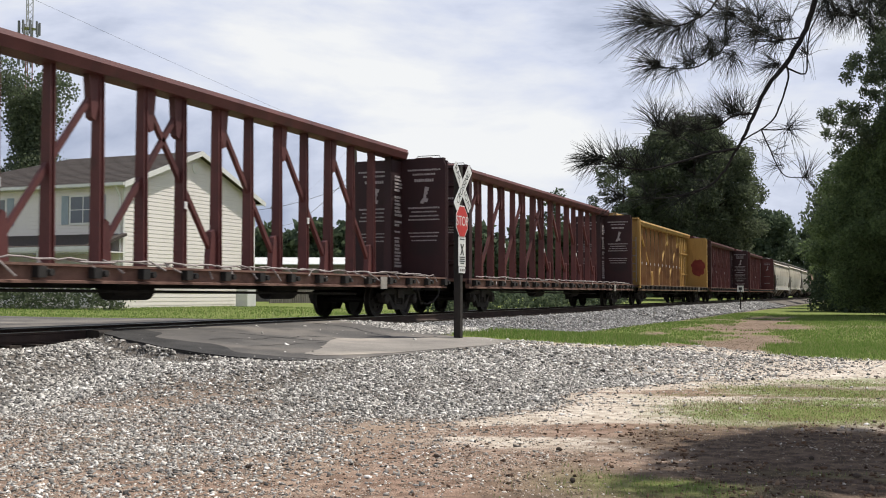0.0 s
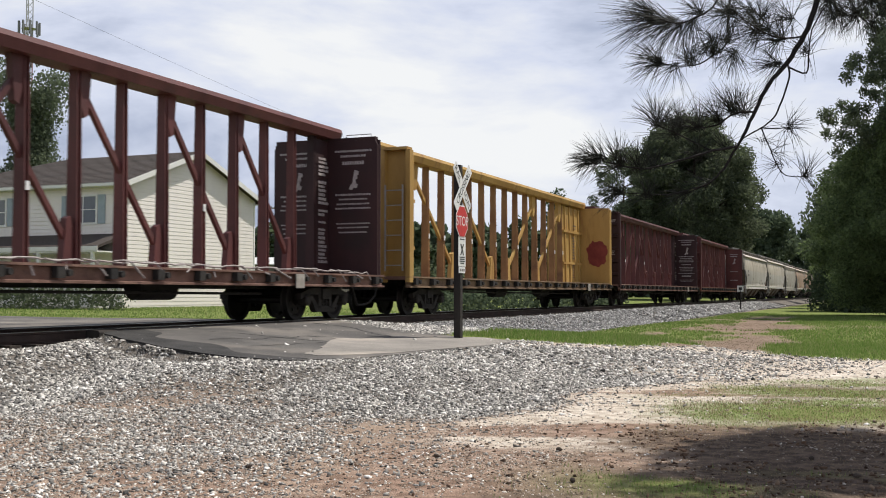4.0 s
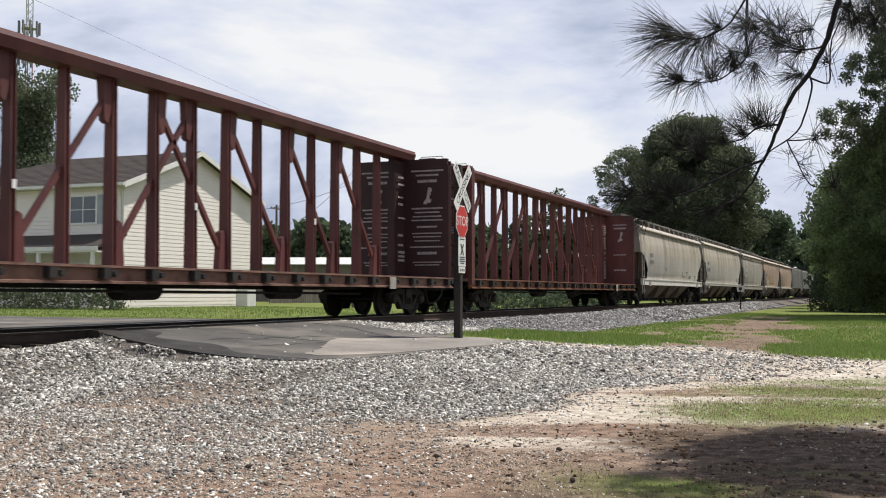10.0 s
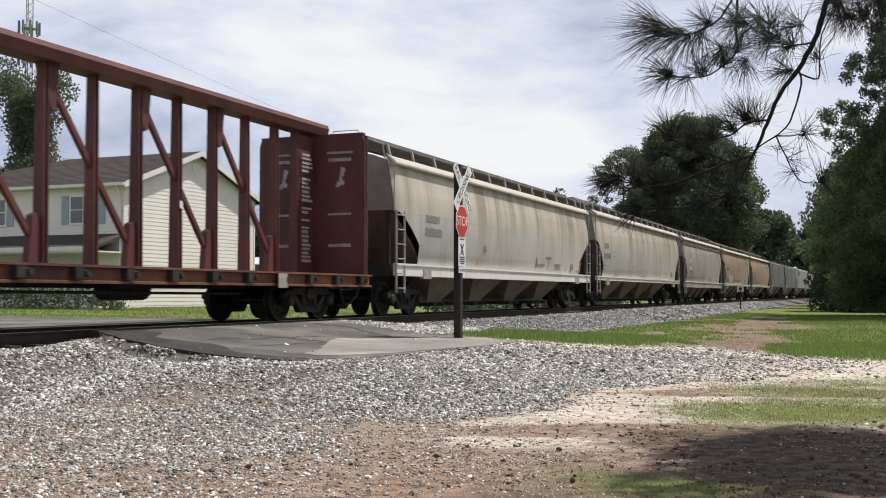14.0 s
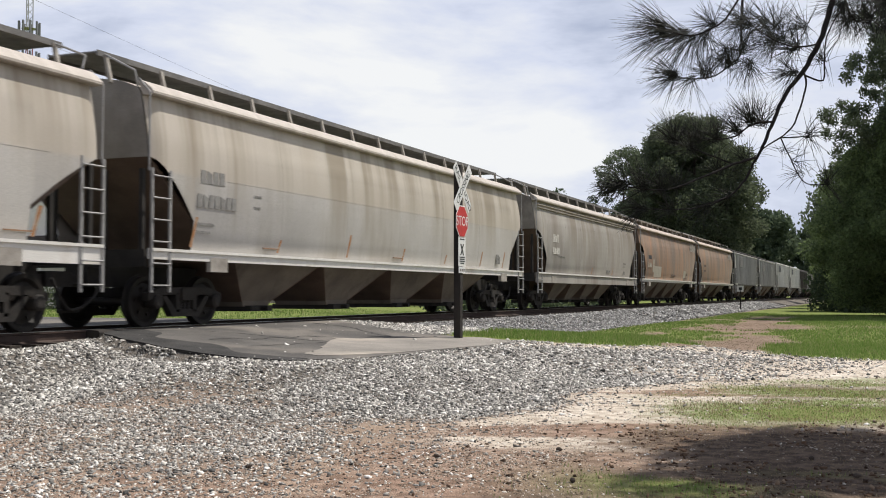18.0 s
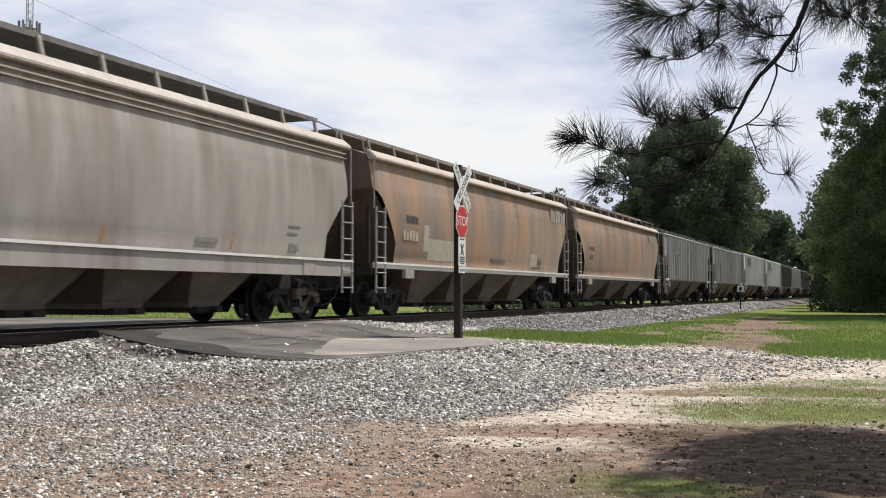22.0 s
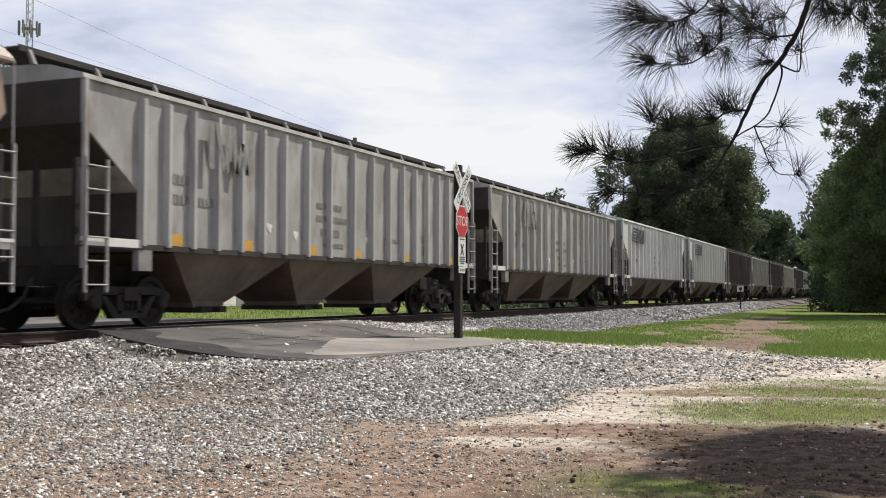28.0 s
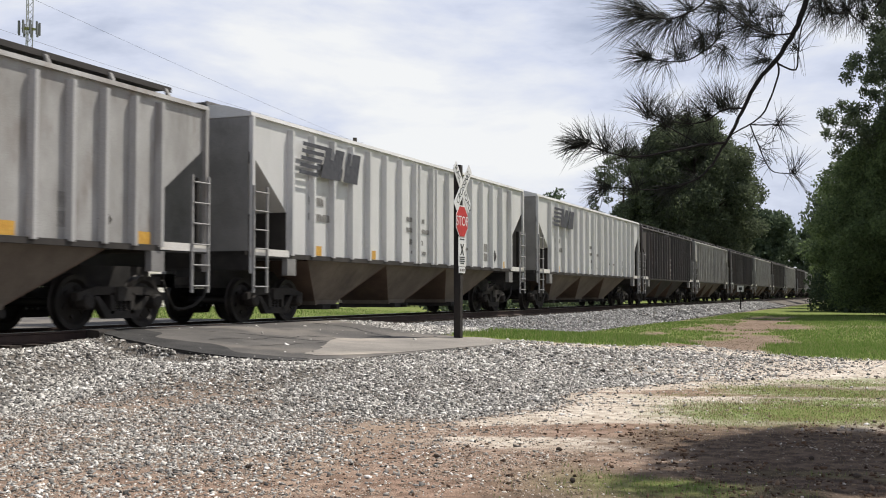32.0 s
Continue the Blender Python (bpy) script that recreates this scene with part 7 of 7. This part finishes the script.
def on_slab(x, y):
    """Where the asphalt apron lies."""
    y0, y1 = apron(x)
    wob = 0.7 * (fbm(x, y, 0.4, 33) - 0.5)
    return (x < -6.62 + wob) & (y > y0 + 0.22 + 0.5 * wob - 0.30 * step(-7.9, -8.8, x)) & (y < y1 - 0.2 + wob)


def build_stones():
    rng = np.random.RandomState(101)
    for name, box, density, lo, hi, label in (
            ("gravel", (-9.4, 1.5, 4.7, 10.5), 1900, 0.0055, 0.0175, "loose pale grey crushed stone over reddish dirt"),
            ("gravel", (-11.5, 1.0, 10.5, 16.0), 1150, 0.008, 0.0215, "loose grey crushed stone in front of the crossing"),
            ("gravel", (-11.5, 1.0, 16.0, 24.5), 380, 0.012, 0.030, "loose grey crushed stone in front of the crossing"),
            ("ballast", (-11.9, -8.6, 8.0, 24.0), 520, 0.013, 0.028, "grey crushed granite ballast beside the rails"),
            ("ballast", (-11.9, -8.6, 24.0, 48.0), 170, 0.024, 0.042, "grey crushed granite ballast beside the rails"),
            ("ballast", (-11.9, -8.9, 48.0, 110.0), 40, 0.045, 0.080, "grey crushed granite ballast along the track")):
        x, y = scatter(rng, *box, density)
        w = zones(x, y)
        keep = rng.rand(len(x)) < np.clip(w["gravel"] + (0.18 * w["soil"] * (1 - step(8.4, 9.8, y)) * step(-2.6, -4.6, x) + 0.03 * w["soil"] + 0.01 * w["sand"]) * (1 - w["gravel"]) * (1 - w["litter"]) * (1 - w["grass"]), 0, 1)
        keep &= view_side(x, y) & (~on_slab(x, y) | (rng.rand(len(x)) < 0.015))
        if name == "gravel":
            keep &= (x > TX + 3.2)
        x, y = x[keep], y[keep]
        size = lo + (hi - lo) * rng.rand(len(x)) ** 2.0
        me = stones_mesh(name, x, y, size, rng, M["stone"] if box[3] < 25 else M["stone_far"])
        tagged(new(name, me), label, "gravel", kind="stuff")


def build_grit():
    rng = np.random.RandomState(103)
    for box, density, lo, hi in (((-8.5, 1.2, 4.7, 11.0), 1100, 0.004, 0.011), ((-8.0, 1.2, 11.0, 17.0), 260, 0.006, 0.014), ((-7.5, 0.8, 17.0, 21.5), 160, 0.008, 0.018)):
        x, y = scatter(rng, *box, density)
        w = zones(x, y)
        keep = rng.rand(len(x)) < np.clip((0.35 + 0.6 * (1 - step(8.4, 9.6, y))) * w["soil"] * (1 - w["sand"]) + 0.30 * w["sand"] + 0.05 * w["litter"] + 0.25 * w["gravel"], 0, 1) * (0.25 + 1.3 * step(0.35, 0.65, fbm(x, y, 0.6, 15)))
        keep &= view_side(x, y) & ~on_slab(x, y)
        x, y = x[keep], y[keep]
        me = stones_mesh("grit", x, y, lo + (hi - lo) * rng.rand(len(x)) ** 2, rng, M["grit"], 0.1)
        tagged(new("grit", me), "small stones, bark and grit on sandy dirt", "grit", kind="stuff")


def blades_mesh(name, x, y, height, width, rng, material, lean=0.5):
    n = len(x)
    z = ground_z(x, y)
    a = rng.rand(n) * 6.283
    h = height * rng.uniform(0.5, 1.25, n)
    tilt = lean * rng.rand(n) * h
    b = rng.rand(n) * 6.283
    base = np.stack([x, y, z - 0.01], 1)
    off = np.stack([np.cos(a), np.sin(a), np.zeros(n)], 1) * (width * rng.uniform(0.6, 1.3, n))[:, None]
    tip = base + np.stack([np.cos(b) * tilt, np.sin(b) * tilt, h], 1)
    v = np.stack([base - off, base + off, tip], 1).reshape(-1, 3)
    return raw_mesh(name, v, np.arange(3 * n).reshape(-1, 3), material)


def build_grass():
    rng = np.random.RandomState(111)
    for box, density, h, wd, label in (((-3.6, 1.0, 6.0, 10.8), 900, 0.05, 0.0035, "short sparse grass among pine litter"), ((-3.6, 1.0, 10.2, 17.0), 1700, 0.030, 0.0050, "patchy short green grass beside the sandy track"),
                                       ((-9.6, 1.0, 20.6, 30.0), 520, 0.09, 0.009, "green grass verge below the ballast"), ((-9.6, 1.5, 30.0, 70.0), 130, 0.07, 0.02, "mown green lawn beside the railway"),
                                       ((-48.0, -17.2, 23.0, 48.0), 45, 0.07, 0.02, "mown green lawn beyond the railway"), ((-48.0, -17.2, 8.0, 15.0), 60, 0.07, 0.02, "mown green lawn beyond the railway")):
        x, y = scatter(rng, *box, density)
        w = zones(x, y)["grass"]
        if box[0] < -15:
            w = np.ones(len(x))
        keep = (rng.rand(len(x)) < w) & view_side(x, y)
        me = blades_mesh("grass", x[keep], y[keep], h, wd, rng, M["grass"])
        tagged(new("grass", me), label, "grass", kind="stuff")
    x, y = scatter(rng, -4.0, 1.2, 5.6, 16.5, 1600)
    z = zones(x, y)
    keep = (rng.rand(len(x)) < np.clip(z["litter"] + 0.6 * z["grass"] + 0.10 * z["soil"], 0, 1)) & view_side(x, y)
    tagged(new("pine_straw", blades_mesh("pine_straw", x[keep], y[keep], 0.02, 0.003, rng, M["dry_pale"], 4.0)), "brown fallen pine needles on bare ground", "litter", kind="stuff")
    x, y = scatter(rng, -3.4, 1.0, 9.8, 17.0, 520)
    z = zones(x, y)
    keep = (rng.rand(len(x)) < np.clip(0.75 * z["grass"] + 0.12 * z["litter"], 0, 1) * (0.35 + 0.9 * step(0.4, 0.6, fbm(x, y, 0.7, 20)))) & view_side(x, y)
    tagged(new("dry_grass", blades_mesh("dry_grass", x[keep], y[keep], 0.05, 0.005, rng, M["dry_pale"], 1.2)), "dry straw-coloured blades among short grass", "grass", kind="stuff")
    x, y = scatter(rng, -9.4, 0.5, 21.0, 48.0, 120)
    z = zones(x, y)
    keep = (rng.rand(len(x)) < np.clip(z["litter"] + 0.12 * z["grass"], 0, 1)) & view_side(x, y)
    tagged(new("dry_grass", blades_mesh("dry_grass", x[keep], y[keep], 0.035, 0.012, rng, M["dry"], 2.5)), "dry brown grass on a bare patch", "grass", kind="stuff")


def build_cones():
    rng = random.Random(7)
    g = Geo()
    g.lathe([(0.008, -0.045), (0.026, -0.035), (0.020, -0.030), (0.036, -0.018), (0.028, -0.012), (0.038, 0.0), (0.028, 0.006), (0.032, 0.018), (0.022, 0.022), (0.020, 0.034), (0.004, 0.05)], "x", 9)
    g.v = [(0.62 * a, 0.5 * b, 0.5 * c) for a, b, c in g.v]
    me = g.mesh("pine_cone", M["bark"])
    for x, y in ((-0.55, 8.9), (-2.0, 7.2), (-0.2, 8.1), (-4.4, 6.9), (-2.5, 8.6), (-3.3, 7.9), (0.25, 8.5)):
        ob = new("pine_cone", me)
        ob.matrix_basis = pose(x, y, float(ground_z(x, y)) + 0.018, rng.uniform(-20, 20), rng.uniform(-15, 15), rng.uniform(0, 360))
        tagged(ob, "open brown pine cone lying on the ground", "pine cone", "fallen pine cones")


build_stones()
build_grit()
def build_dead_leaves():
    rng = np.random.RandomState(121)
    x, y = scatter(rng, -4.2, 1.2, 5.8, 13.0, 210)
    w = zones(x, y)
    keep = (rng.rand(len(x)) < np.clip(w["litter"] + 0.4 * w["soil"] * (1 - w["gravel"]) * (1 - w["sand"]), 0, 1) * step(0.38, 0.62, fbm(x, y, 0.5, 19))) & view_side(x, y)
    x, y = x[keep], y[keep]
    me = stones_mesh("dead_leaves", x, y, 0.004 + 0.014 * rng.rand(len(x)) ** 3, rng, M["dead_leaf"], 0.3)
    tagged(new("dead_leaves", me), "dark brown dead leaves and bark scraps on dirt", "litter", kind="stuff")


build_grass()
build_cones()
build_dead_leaves()


def motions():
    times = [0.0, 0.5] + [1.0 * k for k in range(1, 32)] + [31.5, 32.0]
    for car, y in CARS:
        walk(car, [(t, pose(TX, y - s_of(t), 0)) for t in times])
    # the branch in the wind: seconds, metres to the side, metres up, turn in radians
    sway = [(0, -0, 0, -0), (0.5, -0.014, 0.01, 0.022), (1, 0.12, -0.042, -0.043), (1.5, 0.069, -0.014, -0.025), (2, -0.116, 0.09, 0.06), (2.5, -0.111, 0.079, 0.041), (3, -0.037, 0.043, 0.012), (3.5, -0.02, 0.023, 0.026), (5.5, 0.097, -0.048, -0.03), (6, 0.04, -0.023, 0.002), (6.5, -0.014, 0.015, 0.012), (7, -0.149, 0.071, 0.054), (7.5, -0.076, 0.034, 0.02), (8, 0.045, -0.019, -0.006), (8.5, 0.004, -0.008, 0.003), (9, 0.062, -0.037, -0.022), (9.5, 0.152, -0.069, -0.038), (10, 0.159, -0.072, -0.037), (10.5, 0.031, -0.015, -0.007), (11, -0.114, 0.057, 0.044), (11.5, -0.124, 0.056, 0.053), (12, -0.042, 0.017, 0.036), (12.5, 0.014, -0.011, -0.001), (13, -0.006, 0.009, 0.007), (13.5, -0.009, 0.003, 0.036), (14, 0.093, -0.044, -0.033), (14.5, 0.075, -0.034, -0.039), (16.5, 0.058, -0.033, -0.026), (17, 0.086, -0.043, -0.005), (17.5, 0.063, -0.037, -0.037), (18, 0.12, -0.053, -0.028), (18.5, 0.14, -0.054, -0.071), (19, -0.076, 0.039, 0.022), (19.5, -0.174, 0.095, 0.05), (20, -0.084, 0.048, 0.025), (20.5, -0.1, 0.043, 0.03), (21, -0.122, 0.058, 0.043), (21.5, -0.127, 0.063, 0.042), (22, -0.098, 0.042, 0.061), (22.5, -0, 0, -0.003), (23, 0.015, -0.009, -0.009), (23.5, 0.02, -0.014, 0.004), (24, 0.021, -0.013, -0.011), (24.5, -0.027, 0.012, 0.009), (25, -0.018, 0.006, 0.009), (25.5, 0.003, -0.002, 0), (27.5, -0.011, 0.007, 0.012), (28, -0.045, 0.021, 0.012), (28.5, -0.046, 0.028, 0.02), (29, -0.019, 0.013, 0.009), (29.5, -0.034, 0.016, 0.012), (30, -0.067, 0.035, 0.029), (30.5, -0.053, 0.029, 0.017), (31, -0.028, 0.015, 0.009), (31.5, -0.047, 0.026, 0.012), (32, -0.071, 0.036, 0.028)]
    axis = Vector((-0.3802, 0.9249, 0.0))
    walk(BRANCH, [(t, Matrix.Translation(TWIG_ROOT + Vector((0.9249 * a, 0.3802 * a, b))) @ Matrix.Rotation(r, 4, axis) @ Matrix.Translation(-TWIG_ROOT)) for t, a, b, r in sway])
    # its side twig nods as the branch swings
    walk(SIDE_TWIG, [(t, Matrix.Translation(TWIG_ROOT) @ Matrix.Rotation(-(0.035 + 0.9 * a + r), 4, axis) @ Matrix.Translation(-TWIG_ROOT)) for t, a, b, r in sway])
    # all wheels turn alike: two axles are keyed, the others share their keys
    sets = [o for o in scene.objects if o.name.split(".")[0] == "wheelset"]
    for place in (-0.89, 0.89):
        same = [o for o in sets if abs(o.location.y - place) < 0.01]
        walk(same[0], [(k / 15, pose(0, place, 0, math.degrees(s_of(k / 15) / WHEEL_R))) for k in range(481)])
        for o in same[1:]:
            o.rotation_mode = "QUATERNION"
            o.animation_data_create()
            o.animation_data.action = same[0].animation_data.action
            o.animation_data.action_slot = same[0].animation_data.action_slot


motions()
